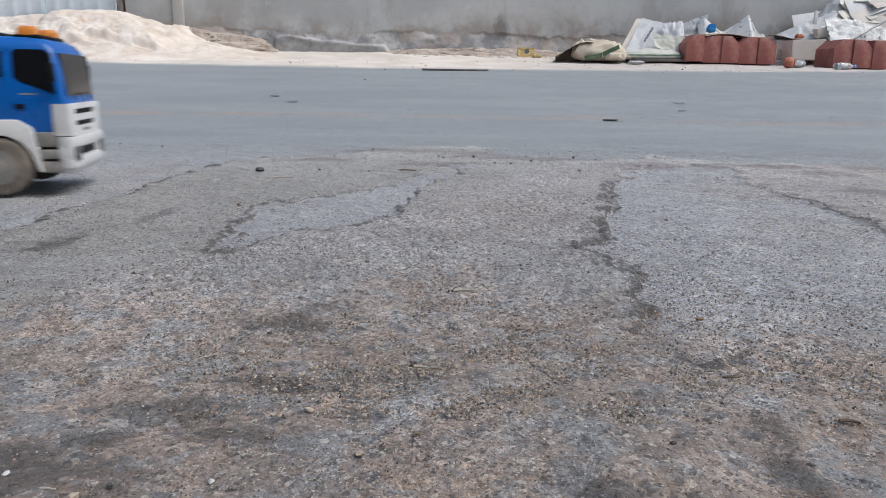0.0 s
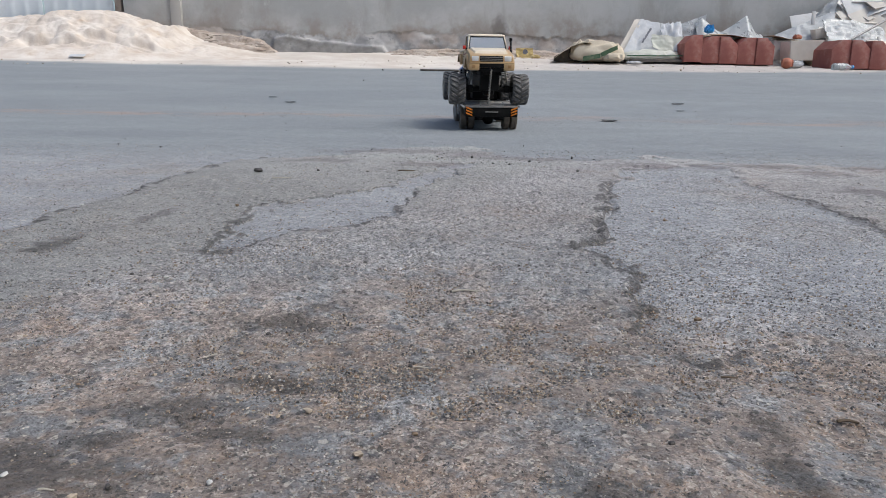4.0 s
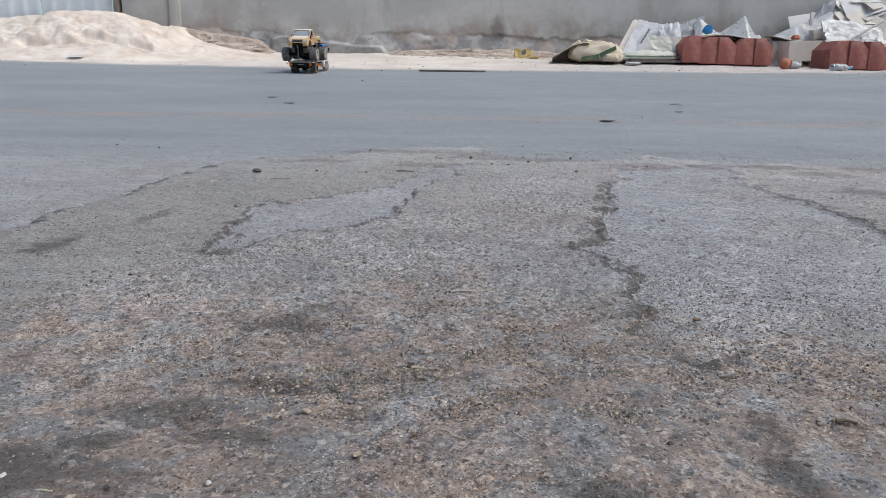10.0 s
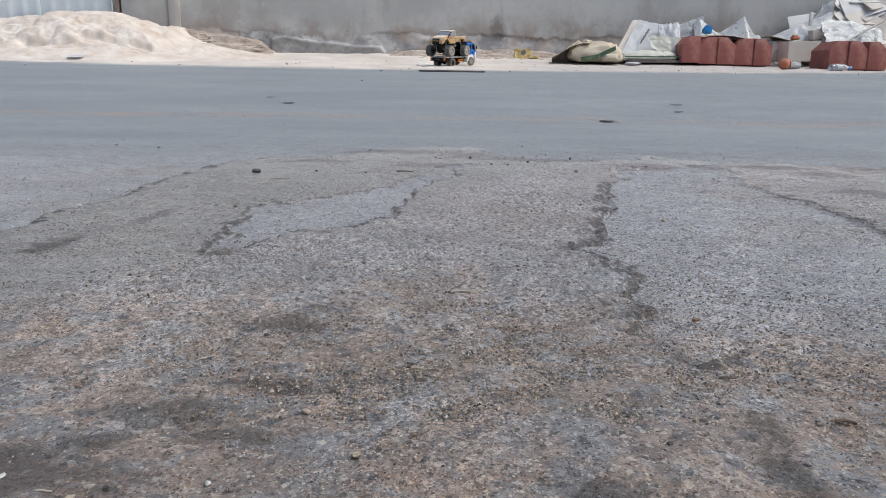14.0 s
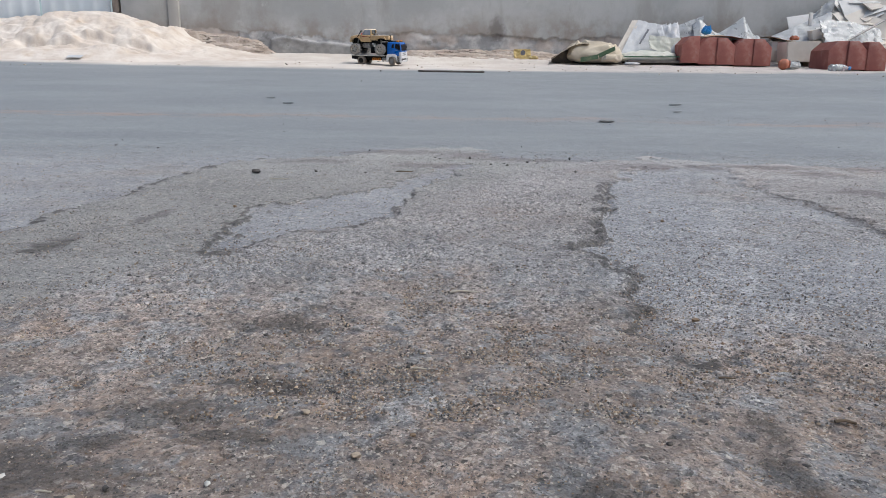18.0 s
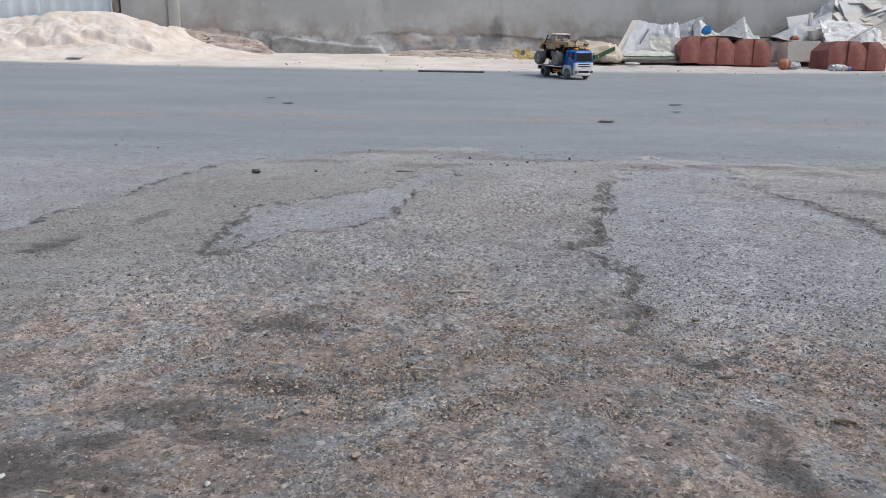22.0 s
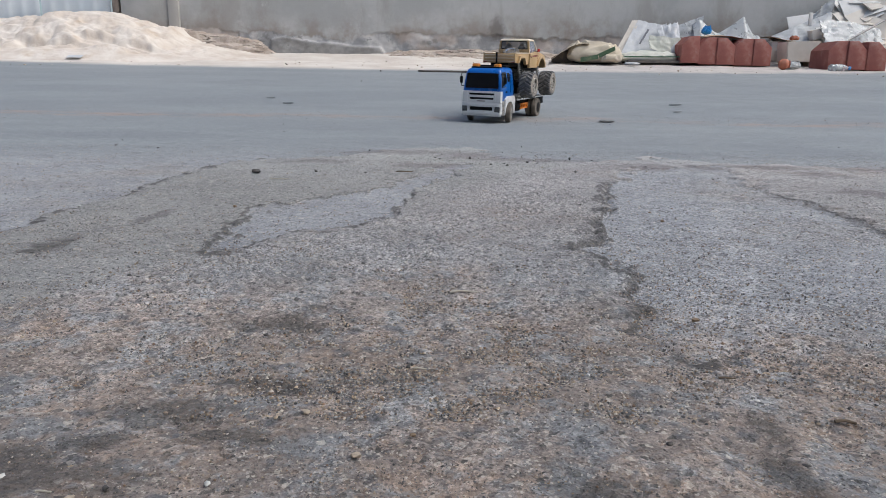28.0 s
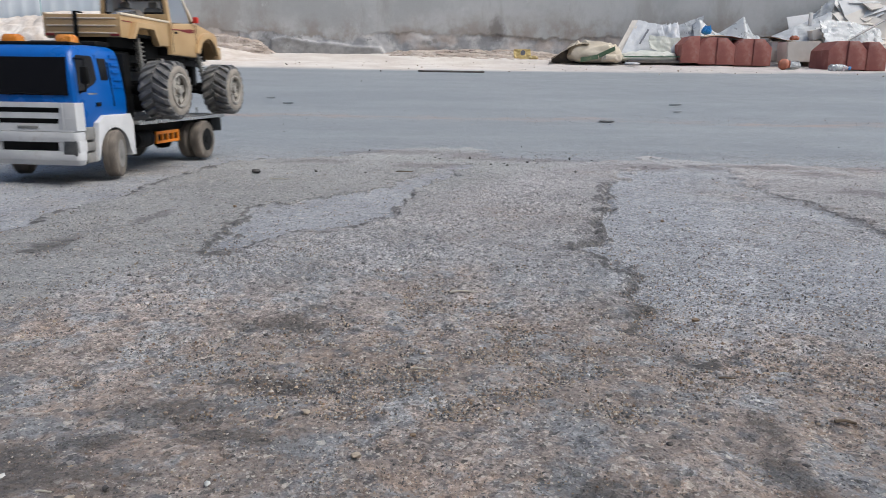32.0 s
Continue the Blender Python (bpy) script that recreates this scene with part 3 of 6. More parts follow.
stones = 0.25 * pebbly(gx, gy, 0.0105, 1.0) + 0.4 * pebbly(gx, gy, 0.0052, 4.0) + 0.35 * pebbly(gx * 0.8, gy, 0.0034, 9.0)
rough = fbm(gx * 14, gy * 14, 5)
relief = stones * (0.35 + 1.1 * rough) + 0.5 * (fbm(gx * 220, gy * 220, 17, 3) - 0.5)
smooth_top = (1 - 0.45 * np.clip(field_layer / 0.01 + 0.5, 0, 1)) * (1 - 0.6 * smooth_left)
zs = zs + near * (0.0056 * (relief - 0.4) * smooth_top * np.clip((gy - 0.16) / 0.4, 0.3, 1) + 0.0055 * (fbm(gx * 45, gy * 45, 2) - 0.5) + 0.005 * (fbm(gx * 8, gy * 8, 7) - 0.5))
zs = zs - 0.0035 * np.clip(field_layer / 0.006 + 0.5, 0, 1) * near - 0.004 * np.clip(1 - field_crack / 0.006, 0, 1) * near
shoulder = np.clip((gy - 5.9) / 0.5, 0, 1) * (gy < 12)
zs = zs + shoulder * (0.03 * (fbm(gx * 2.2, gy * 2.2, 11) - 0.45) + 0.012 * (fbm(gx * 14, gy * 14, 12) - 0.5)) + 0.05 * np.clip((gy - 7.2) / 0.8, 0, 1) * (gy < 9)
ground = sheet("ground", xs, ys, zs, GROUND)
for key, values in (("layer", field_layer), ("crack", field_crack), ("relief", relief), ("scratch", field_scratch), ("smooth_top", smooth_left)):
    ground.data.attributes.new(key, "FLOAT", "POINT").data.foreach_set("value", values.ravel().astype(np.float32))
tagged(ground, "worn grey asphalt road with dusty patches and pale sand along the far edge", "ground", kind="structure")

# ---- the wall behind the road ----
WALL_Y = 7.95


def wall_face():
    """The plastered face: a sheet with its rim folded back to the masonry, sunk and lumpy where the plaster is gone."""
    wx = np.concatenate([[-2.9], np.arange(-2.899, 4.6, 0.016), [5.5, 7.0, 7.001]])
    wz = np.concatenate([[0.1], np.arange(0.102, 1.0, 0.011), [1.2, 1.6, 2.2, 3.199, 3.2]])
    ax, az = np.meshgrid(wx, wz)
    edge = np.interp(ax, [-2.9, -2.2, -1.9, -1.4, -1.12, -0.95, -0.6, 0.0, 0.6, 1.3, 2.0], [0.74, 0.7, 0.69, 0.65, 0.61, 0.67, 0.69, 0.67, 0.68, 0.65, 0.65]) + 0.1 * (fbm(ax * 5, az * 5, 8) - 0.5) + 0.06 * (fbm(ax * 22, az * 22, 9) - 0.5)
    bare = np.clip((edge - az) / 0.012 + 0.5, 0, 1)
    crisp = np.clip((fbm(ax * 1.7 + 9, az * 0 + 2, 5) - 0.38) / 0.16, 0.2, 1)
    crisp = np.maximum(crisp, 1.5 * np.exp(-((ax - 1.3) / 0.6) ** 4))
    lump = 0.05 * (fbm(ax * 4, az * 6, 14) - 0.42) + 0.022 * (fbm(ax * 15, az * 18, 15) - 0.5)
    sunk = bare * (0.016 * crisp - lump * np.clip((edge - az) / 0.08, 0, 1))
    # a dark concrete footing stands proud where the plaster is gone, round at its end
    brow = np.interp(ax, [-1.95, -1.88, -1.75, -1.4, -1.1, -0.7, -0.62], [0.5, 0.63, 0.655, 0.6, 0.575, 0.545, 0.44]) + 0.03 * (fbm(ax * 7, az * 3, 62) - 0.5)
    block = np.clip((brow - az) / 0.018, 0, 1) * np.clip((ax + 1.94) / 0.06, 0, 1)
    footing = block * np.clip((fbm(ax * 3.3, az * 5, 66) - 0.2) / 0.25, 0.25, 1)
    sunk = sunk * (1 - 0.7 * block) - block * (0.06 + 0.03 * (fbm(ax * 5, az * 7, 63) - 0.5) + 0.012 * (fbm(ax * 20, az * 20, 64) - 0.5))
    depth = WALL_Y - 0.03 + np.clip(sunk, -0.13, 0.028) + 0.006 * (fbm(ax * 2.4, az * 2.4, 13) - 0.5)
    depth[0], depth[-1], depth[:, 0], depth[:, -1] = WALL_Y, WALL_Y, WALL_Y, WALL_Y
    ob = sheet("wall_back", wx, wz, depth, PLASTER)
    co = np.empty(ax.size * 3)
    ob.data.vertices.foreach_get("co", co)
    ob.data.vertices.foreach_set("co", co.reshape(-1, 3)[:, [0, 2, 1]].ravel())
    ob.data.flip_normals()
    for key, values in (("bare", bare), ("footing", footing)):
        ob.data.attributes.new(key, "FLOAT", "POINT").data.foreach_set("value", values.ravel().astype(np.float32))
    return ob


tagged(wall_face(), "stained grey plastered boundary wall with plaster broken away along its foot", "wall", kind="structure")
bm = bmesh.new()
box(bm, -3.5, 7.0, WALL_Y, WALL_Y + 0.25, -0.1, 3.2)
core = part("wall_core", bm, BASE_STONE)
tagged(core, "bare rough masonry of the boundary wall below its plaster", "wall", kind="structure")
bm = bmesh.new()
box(bm, -2.985, -2.87, WALL_Y - 0.07, WALL_Y - 0.002, 0.2, 3.2, 0.008)
tagged(part("pilaster", bm, CONCRETE), "pale concrete pilaster on the grey wall", "wall", kind="structure")
bm = bmesh.new()
box(bm, -3.5, -2.99, WALL_Y - 0.045, WALL_Y - 0.004, 0.1, 3.2, 0.006)
tagged(part("wall_end", bm, PLASTER), "smooth grey plaster at the end of the wall", "wall", kind="structure")
# added wall, never in view: cuts low sky light from behind the camera
bm = bmesh.new()
box(bm, -14, 14, -2.45, -2.2, -0.6, 3.4)
tagged(part("wall_front", bm, BASE_STONE), "plain dark grey wall added out of view behind the camera to block low sky light", "wall", kind="structure")


# ---- sheet-metal fence, sand heap, earth along the wall ----
def build_fence():
    fence = root("fence", "white corrugated sheet-metal fence beside the wall", "fence")
    tagged(fence, kind="structure")
    for k in range(4):
        x1 = -3.62 - k * 0.78
        bm = bmesh.new()
        outline, x, j = [], x1 - 0.775, 0
        while x < x1 - 0.02:
            for dx, d in ((0.0, 0.0), (0.07, 0.0), (0.085, 0.005), (0.12, 0.005), (0.135, 0.0)):
                if x + dx <= x1:
                    outline.append((x + dx, WALL_Y + 0.03 - d + 0.004 * (k % 2)))
            x += 0.155
        outline += [(px, py + 0.003) for px, py in reversed(outline)]
        prism(bm, outline, 0.1, 2.6, axis="z")
        part("panel", bm, SHEET_METAL, fence)
    bm = bmesh.new()
    box(bm, -3.6, -3.53, WALL_Y - 0.03, WALL_Y + 0.05, 0.1, 2.7, 0.006)
    part("post", bm, surface("rusty_post", (0.16, 0.13, 0.11), (0.24, 0.2, 0.17), 0.08, 0.8, 0.002, dirt=(0.4, 0.35, 0.3), dirt_amount=0.3), fence, "dark weathered fence post")


build_fence()


def heap(name, x0, x1, y0, y1, nx, ny, height, material, label, category):
    """A heap of loose earth: a height field above the ground, with its rim sunk in."""
    hx, hy = np.linspace(x0, x1, nx), np.linspace(y0, y1, ny)
    ax, ay = np.meshgrid(hx, hy)
    h = height(ax, ay)
    edge = np.minimum.reduce([ax - x0, x1 - ax, ay - y0, np.full(ax.shape, 9.0)])
    z = slope_z(ax, ay) + np.where(edge < 0.03, -0.05, h)
    return tagged(sheet(name, hx, hy, z, material), label, category)


def sand_height(ax, ay):
    crest = 0.86 * np.interp(ax * 1.035, [-7.0, -4.65, -4.4, -4.2, -4.06, -3.7, -3.5, -3.27, -3.07, -2.93, -2.81, -2.68, -2.38, -2.16, -1.7, -1.4], [0.4, 0.43, 0.44, 0.48, 0.52, 0.5, 0.47, 0.41, 0.35, 0.35, 0.26, 0.19, 0.12, 0.08, 0.03, 0.0])
    foot = 6.62 + 0.16 * (fbm(ax * 1.5, ay * 0 + 3, 21) - 0.5) + 0.2 * np.clip((ax + 3.0) / 1.2, 0, 1)
    u = np.clip((ay - foot) / 0.85, 0, 1)
    prof = np.where(u < 0.28, u * 0.75, 0.21 + (u - 0.28) / 0.72 * 0.79)
    prof = prof ** 0.9
    lumps = (fbm(ax * 3.1, ay * 3.1, 22, 5) - 0.5) * 0.15 + (fbm(ax * 8, ay * 8, 23) - 0.5) * 0.09 + (fbm(ax * 26, ay * 26, 27) - 0.5) * 0.022
    folds = 0.025 - 0.2 * np.abs(fbm(ax * 2.9 + 5, ay * 5.0, 24, 2) - 0.5) - 0.16 * np.abs(fbm(ax * 7 + 2, ay * 9, 28, 2) - 0.5)
    # little scarps where the slope has slipped
    slip = fbm(ax * 1.6 + 3, ay * 3.2, 29, 3) * 4.0
    folds = folds + 0.05 * (np.clip((slip - np.floor(slip)) / 0.14, 0, 1) - (slip - np.floor(slip))) * np.clip(u * 2, 0, 1)
    for cx, cy, rx, ry, d in ((-3.98, 7.05, 0.14, 0.13, 0.17), (-3.62, 6.98, 0.2, 0.09, 0.13), (-2.92, 7.02, 0.2, 0.09, 0.13), (-3.35, 7.08, 0.2, 0.09, 0.11), (-4.45, 7.02, 0.2, 0.1, 0.08)):
        # a hollow with a steep back
        back_edge = cy + 0.08 * (fbm(ax * 6, ay * 0 + 2, 26) - 0.45)
        lumps = lumps - d * np.exp(-((ax - cx) / rx) ** 4) * np.where(ay < back_edge, np.exp(-((ay - back_edge) / (ry * 1.6)) ** 2), np.clip(1 - (ay - back_edge) / 0.025, 0, 1))
    return crest * prof + (lumps + folds) * np.clip((u - 0.22) * 3.0, 0.05, 1) * np.clip(crest / 0.3, 0.12, 1) * np.clip(1.15 - u * 0.75, 0.2, 1) - 0.01


heap("sand_mound", -7.0, -1.4, 6.45, 7.9, 420, 190, sand_height, SAND, "pale wind-carved heap of sand against the fence", "sand")


def bank_height(ax, ay):
    top = np.interp(ax, [-2.87, -2.6, -2.3, -2.05, -1.9, -1.8, -0.75, -0.5, 0.3, 0.9, 1.5, 1.7], [0.27, 0.26, 0.22, 0.19, 0.09, 0.03, 0.03, 0.08, 0.11, 0.11, 0.06, 0.0])
    top = top * (0.8 + 0.4 * fbm(ax * 3.5, ay * 0 + 4, 35))
    u = np.clip((ay - 7.45 - 0.1 * (fbm(ax * 3, ay * 0 + 1, 31) - 0.5)) / 0.48, 0, 1)
    # broken layers, one above the other
    h = 0.25 * u
    for k, (at, w) in enumerate(((0.22, 0.2), (0.45, 0.25), (0.68, 0.3))):
        h = h + w * np.clip((u - at - 0.22 * (fbm(ax * 4.5 + 7 * k, ay * 2, 36 + k) - 0.45)) / 0.035, 0, 1)
    return top * h + (fbm(ax * 16, ay * 16, 34) - 0.5) * 0.04 * np.clip(u * 3, 0, 1)


heap("earth_bank", -2.86, 1.7, 7.4, 7.925, 360, 80, bank_height, SOIL, "low bank of crumbled earth along the foot of the wall", "earth bank")


# ---- things dumped along the wall ----
KERB_RED = surface("red_kerb_paint", (0.24, 0.078, 0.062), (0.3, 0.108, 0.085), 0.12, 0.75, 0.0015, dirt=(0.36, 0.22, 0.185), dirt_amount=0.38, dirt_size=0.12)
SACK_TAN = surface("tan_paper", (0.48, 0.41, 0.305), (0.62, 0.545, 0.43), 0.12, 0.8, 0.002, dirt=(0.396, 0.337, 0.248), dirt_amount=0.3, dirt_size=0.12)
# the shade inside the open sack is put into this dark colour
SHADED_INSIDE = surface("dark_sack_lining", (0.05, 0.042, 0.035), (0.09, 0.075, 0.06), 0.08, 0.85, 0.001, dirt=(0.2, 0.17, 0.13), dirt_amount=0.25, dirt_size=0.1)
SACK_GREEN = surface("green_print", (0.06, 0.12, 0.07), (0.1, 0.165, 0.1), 0.06, 0.8, 0.001, dirt=(0.396, 0.347, 0.257), dirt_amount=0.25, dirt_size=0.06)
SACK_WHITE = surface("white_woven_sack", (0.465, 0.475, 0.495), (0.574, 0.579, 0.584), 0.1, 0.65, 0.002, dirt=(0.495, 0.465, 0.416), dirt_amount=0.3, dirt_size=0.1)
SACK_PALE = surface("pale_green_sack", (0.495, 0.505, 0.436), (0.614, 0.604, 0.535), 0.12, 0.75, 0.002, dirt=(0.416, 0.376, 0.297), dirt_amount=0.3, dirt_size=0.1)
PRINT = surface("dark_print", (0.1, 0.1, 0.12), (0.18, 0.18, 0.2), 0.05, 0.7, 0.0005)
PLASTIC_FILM = surface("crumpled_film", (0.515, 0.535, 0.54), (0.634, 0.643, 0.643), 0.06, 0.3, 0.002, dirt=(0.544, 0.515, 0.465), dirt_amount=0.25, dirt_size=0.08, Transmission_Weight=0.35)
CARD = surface("brown_cardboard", (0.342, 0.261, 0.18), (0.423, 0.333, 0.243), 0.1, 0.85, 0.001, dirt=(0.27, 0.216, 0.162), dirt_amount=0.3)
CREAM = surface("cream_board", (0.57, 0.52, 0.455), (0.65, 0.6, 0.535), 0.15, 0.75, 0.001, dirt=(0.495, 0.436, 0.356), dirt_amount=0.25, dirt_size=0.15)
GYPSUM = surface("broken_plasterboard", (0.62, 0.605, 0.575), (0.74, 0.725, 0.7), 0.15, 0.85, 0.002, dirt=(0.495, 0.436, 0.366), dirt_amount=0.35, dirt_size=0.15)
GREY_FILM = surface("grey_film", (0.416, 0.426, 0.426), (0.535, 0.544, 0.544), 0.08, 0.35, 0.002, dirt=(0.396, 0.366, 0.327), dirt_amount=0.3)
YELLOW = surface("yellow_packet", (0.42, 0.3, 0.1), (0.52, 0.4, 0.17), 0.06, 0.6, 0.001, dirt=(0.52, 0.44, 0.32), dirt_amount=0.4, dirt_size=0.05)
TERRACOTTA = surface("terracotta", (0.36, 0.115, 0.065), (0.45, 0.165, 0.095), 0.05, 0.7, 0.001, dirt=(0.5, 0.35, 0.26), dirt_amount=0.3, dirt_size=0.04)
BLUE_CAP = surface("bright_blue_plastic", (0.03, 0.25, 0.6), (0.05, 0.32, 0.68), 0.03, 0.35, 0.0002)
GREY_STEEL = surface("grey_steel", (0.22, 0.22, 0.22), (0.32, 0.31, 0.3), 0.05, 0.5, 0.0005, metal=0.5, dirt=(0.3, 0.22, 0.16), dirt_amount=0.3)
DARK_WOOD = surface("dark_weathered_wood", (0.085, 0.075, 0.066), (0.15, 0.13, 0.115), 0.06, 0.8, 0.002, dirt=(0.3, 0.25, 0.2), dirt_amount=0.25)
PET = Nodes("clear_bottle_plastic").done((0.85, 0.9, 0.92), 0.12, Transmission_Weight=0.75, IOR=1.3)


def resting(x, y, lift=0.0, rx=0, ry=0, rz=0):
    return pose(x, y, ground_z(x, y) + lift + 0.012 + 0.05 * min(1, max(0, (y - 7.2) / 0.8)), rx, ry, rz)


def creased(x, y, seed, size):
    """Folds of crumpled paper: sharp ridges at two scales."""
    a = np.abs(fbm(np.float64(x / size), np.float64(y / size), seed, 2) - 0.38)
    b = np.abs(fbm(np.float64(x / size * 2.7), np.float64(y / size * 2.7), seed + 9, 2) - 0.38)
    return float(a * 1.0 + b * 0.45)


def sheet_of(bm, w, h, nx, ny, bend, thick=0.004, seed=0, fold=0.05, size=0.2, torn=0.0):
    """A crumpled sheet with some thickness; bend(u, v) gives its place before the folds."""
    nx, ny = 2 * nx, 2 * ny
    front, rear = [], []
    rnd = random.Random(seed)
    for j in range(ny + 1):
        for i in range(nx + 1):
            u, v = i / nx, j / ny
            if torn and (i in (0, nx) or j in (0, ny)):
                u += rnd.uniform(-torn, torn)
                v += rnd.uniform(-torn, torn)
            p = Vector(bend(u, v))
            c = creased(u * w, v * h, seed, size) - 0.2
            p += Vector((0.25 * c * fold, -c * fold, 0.6 * c * fold))
            front.append(bm.verts.new(p))
            rear.append(bm.verts.new(p + Vector((0, thick, -thick * 0.4))))
    m = nx + 1
    for j in range(ny):
        for i in range(nx):
            k = j * m + i
            bm.faces.new((front[k], front[k + 1], front[k + m + 1], front[k + m]))
            bm.faces.new((rear[k], rear[k + m], rear[k + m + 1], rear[k + 1]))
    rim = [i for i in range(m)] + [j * m + nx for j in range(1, ny + 1)] + [ny * m + i for i in range(nx - 1, -1, -1)] + [j * m for j in range(ny - 1, 0, -1)]
    for a, b in zip(rim, rim[1:] + rim[:1]):
        bm.faces.new((front[a], rear[a], rear[b], front[b]))
    return bm


def pillow(bm, w, d, h, seed, fold=0.04, n=16, sag=0.5, size=0.16):
    """A closed, slack bag lying on the ground."""
    made = bmesh.ops.create_icosphere(bm, subdivisions=4, radius=1.0)["verts"]
    for v in made:
        x, y, z = v.co
        sx, sy = math.copysign(abs(x) ** 0.55, x), math.copysign(abs(y) ** 0.6, y)
        zz = (z if z > 0 else z * sag)
        c = creased(sx * w + 3, (sy * d + zz * h) + 5, seed, size) - 0.2
        v.co = Vector((sx * w / 2 * (1 + 0.25 * c), sy * d / 2 - c * fold, (zz * 0.5 + sag * 0.5) * h * (1 + 0.5 * c) + c * fold))
    return bm


# concrete kerb stones on end, some turned about, so that their bevelled edges make notches
def kerb_mesh(flip):
    bm = bmesh.new()
    w, h = 0.0895, 0.258
    s = -1 if flip else 1
    outline = [(-s * w, 0.0), (s * w, 0.0), (s * w, h - 0.08), (s * (w - 0.085), h), (-s * w, h)]
    prism(bm, outline, -0.16, 0.16, 0.006)
    return mesh_of("kerb_stone", bm, KERB_RED, 25)


KERB_A, KERB_B = kerb_mesh(False), kerb_mesh(True)


def kerb(x, y, mesh, rz=0, lift=0.0, note=""):
    ob = new("kerb_stone", mesh)
    ob.matrix_basis = resting(x, y, lift - 0.012, 0, 0, rz)
    tagged(ob, "red-painted concrete kerb stone with a slanted top edge" + note, "kerb stone", "red kerb stones along the wall")


kerb(2.441, 7.33, KERB_B, 1.5, 0.012)
kerb(2.617, 7.335, KERB_B, 1.0)
kerb(2.794, 7.325, KERB_A, 0.5)
kerb(2.975, 7.33, KERB_B, 0.0, -0.006)
kerb(3.158, 7.32, KERB_A, -0.5, -0.006)
kerb(3.672, 6.9, KERB_B, 2.0)
kerb(3.853, 6.89, KERB_A, 1.0, 0.0)
kerb(4.04, 6.88, KERB_A, -2.0, -0.004)


def place(name, label, category, x, y, lift=0.0, rz=0, group=""):
    return root(name, label, category, resting(x, y, lift, 0, 0, rz), group)


# the tan sack with its mouth open
sack = place("paper_sack", "torn tan paper sack with green print, its mouth gaping open", "sack", 1.42, 7.3)
bm = bmesh.new()
pillow(bm, 0.56, 0.38, 0.275, 4, 0.07, size=0.2)
bmesh.ops.translate(bm, verts=bm.verts, vec=(0.10, 0.05, 0))
part("bag", bm, SACK_TAN, sack, "crumpled tan paper", 50)
bm = bmesh.new()
sheet_of(bm, 0.3, 0.35, 12, 12, lambda u, v: (-0.38 + 0.4 * v + 0.07 * u, -0.12 + 0.3 * u, 0.0 + 0.18 * math.sin(v * 1.75) + 0.03 * u), 0.006, 7, 0.05, 0.13, 0.01)
part("flap", bm, SACK_TAN, sack, "raised torn flap", 50)
# back of the mouth, coloured dark for the shade in there
bm = bmesh.new()
sheet_of(bm, 0.4, 0.2, 12, 8, lambda u, v: (-0.33 + 0.4 * u, 0.02 + 0.05 * u, 0.17 * v * math.sin(0.25 + u * 1.4)), 0.006, 8, 0.02, 0.13)
part("lining", bm, SHADED_INSIDE, sack, "inside of the sack's mouth, its shade put into the colour", 50)
for k, (a, b, c, d, z, tilt) in enumerate(((0.1, 0.28, -0.13, -0.1, 0.075, -24), (-0.08, 0.1, -0.15, -0.15, 0.012, -10))):
    bm = bmesh.new()
    sheet_of(bm, b - a, 0.07, 8, 4, lambda u, v: ((b - a) * (u - 0.5), -0.004 - 0.05 * v * 0.4, 0.042 * v), 0.004, 20 + k, 0.02, 0.08)
    bmesh.ops.transform(bm, verts=bm.verts, matrix=pose((a + b) / 2, c - 0.045, z, 0, tilt, 8))
    part("green_band", bm, SACK_GREEN, sack, "green printed band", 50)
bm = bmesh.new()
pillow(bm, 0.2, 0.16, 0.11, 12, 0.07)
bmesh.ops.translate(bm, verts=bm.verts, vec=(0.24, -0.14, 0))
part("fold", bm, SACK_TAN, sack, "", 50)

# the big white sacks beside it
white = place("cement_sack", "large white printed sack leaning on rubbish", "sack", 2.1, 7.55, -0.05)
bm = bmesh.new()
sheet_of(bm, 0.62, 0.5, 18, 16, lambda u, v: (-0.32 + 0.24 * v + 0.42 * u, -0.16 + 0.22 * v, 0.06 + 0.40 * v - 0.08 * u * v), 0.04, 31, 0.045, 0.3, 0.004)
part("bag", bm, SACK_WHITE, white, "white woven plastic, creased", 50)
bm = bmesh.new()
sheet_of(bm, 0.1, 0.5, 4, 16, lambda u, v: (-0.395 + 0.26 * v + 0.085 * u, -0.15 + 0.22 * v, 0.03 + 0.43 * v), 0.02, 33, 0.04, 0.2, 0.01)
part("side_fold", bm, CREAM, white, "tan folded side", 50)
for k in range(4):
    bm = bmesh.new()
    prism(bm, [(0.0, 0.0), (0.02, 0.004), (0.046, 0.06 - 0.014 * (k % 2)), (0.026, 0.056)], -0.003, 0.003)
    bmesh.ops.transform(bm, verts=bm.verts, matrix=pose(-0.1 + k * 0.024, -0.115 + 0.0187 * k, 0.21 + k * 0.034, -26, 0, 0))
    part("lettering", bm, PRINT, white, "faded dark lettering as a bar")
bm = bmesh.new()
sheet_of(bm, 0.3, 0.3, 10, 10, lambda u, v: (0.1 + 0.22 * u, -0.19 + 0.15 * v, 0.1 + 0.3 * v + 0.04 * u), 0.01, 37, 0.11, 0.12, 0.03)
part("torn_side", bm, SACK_WHITE, white, "", 50)

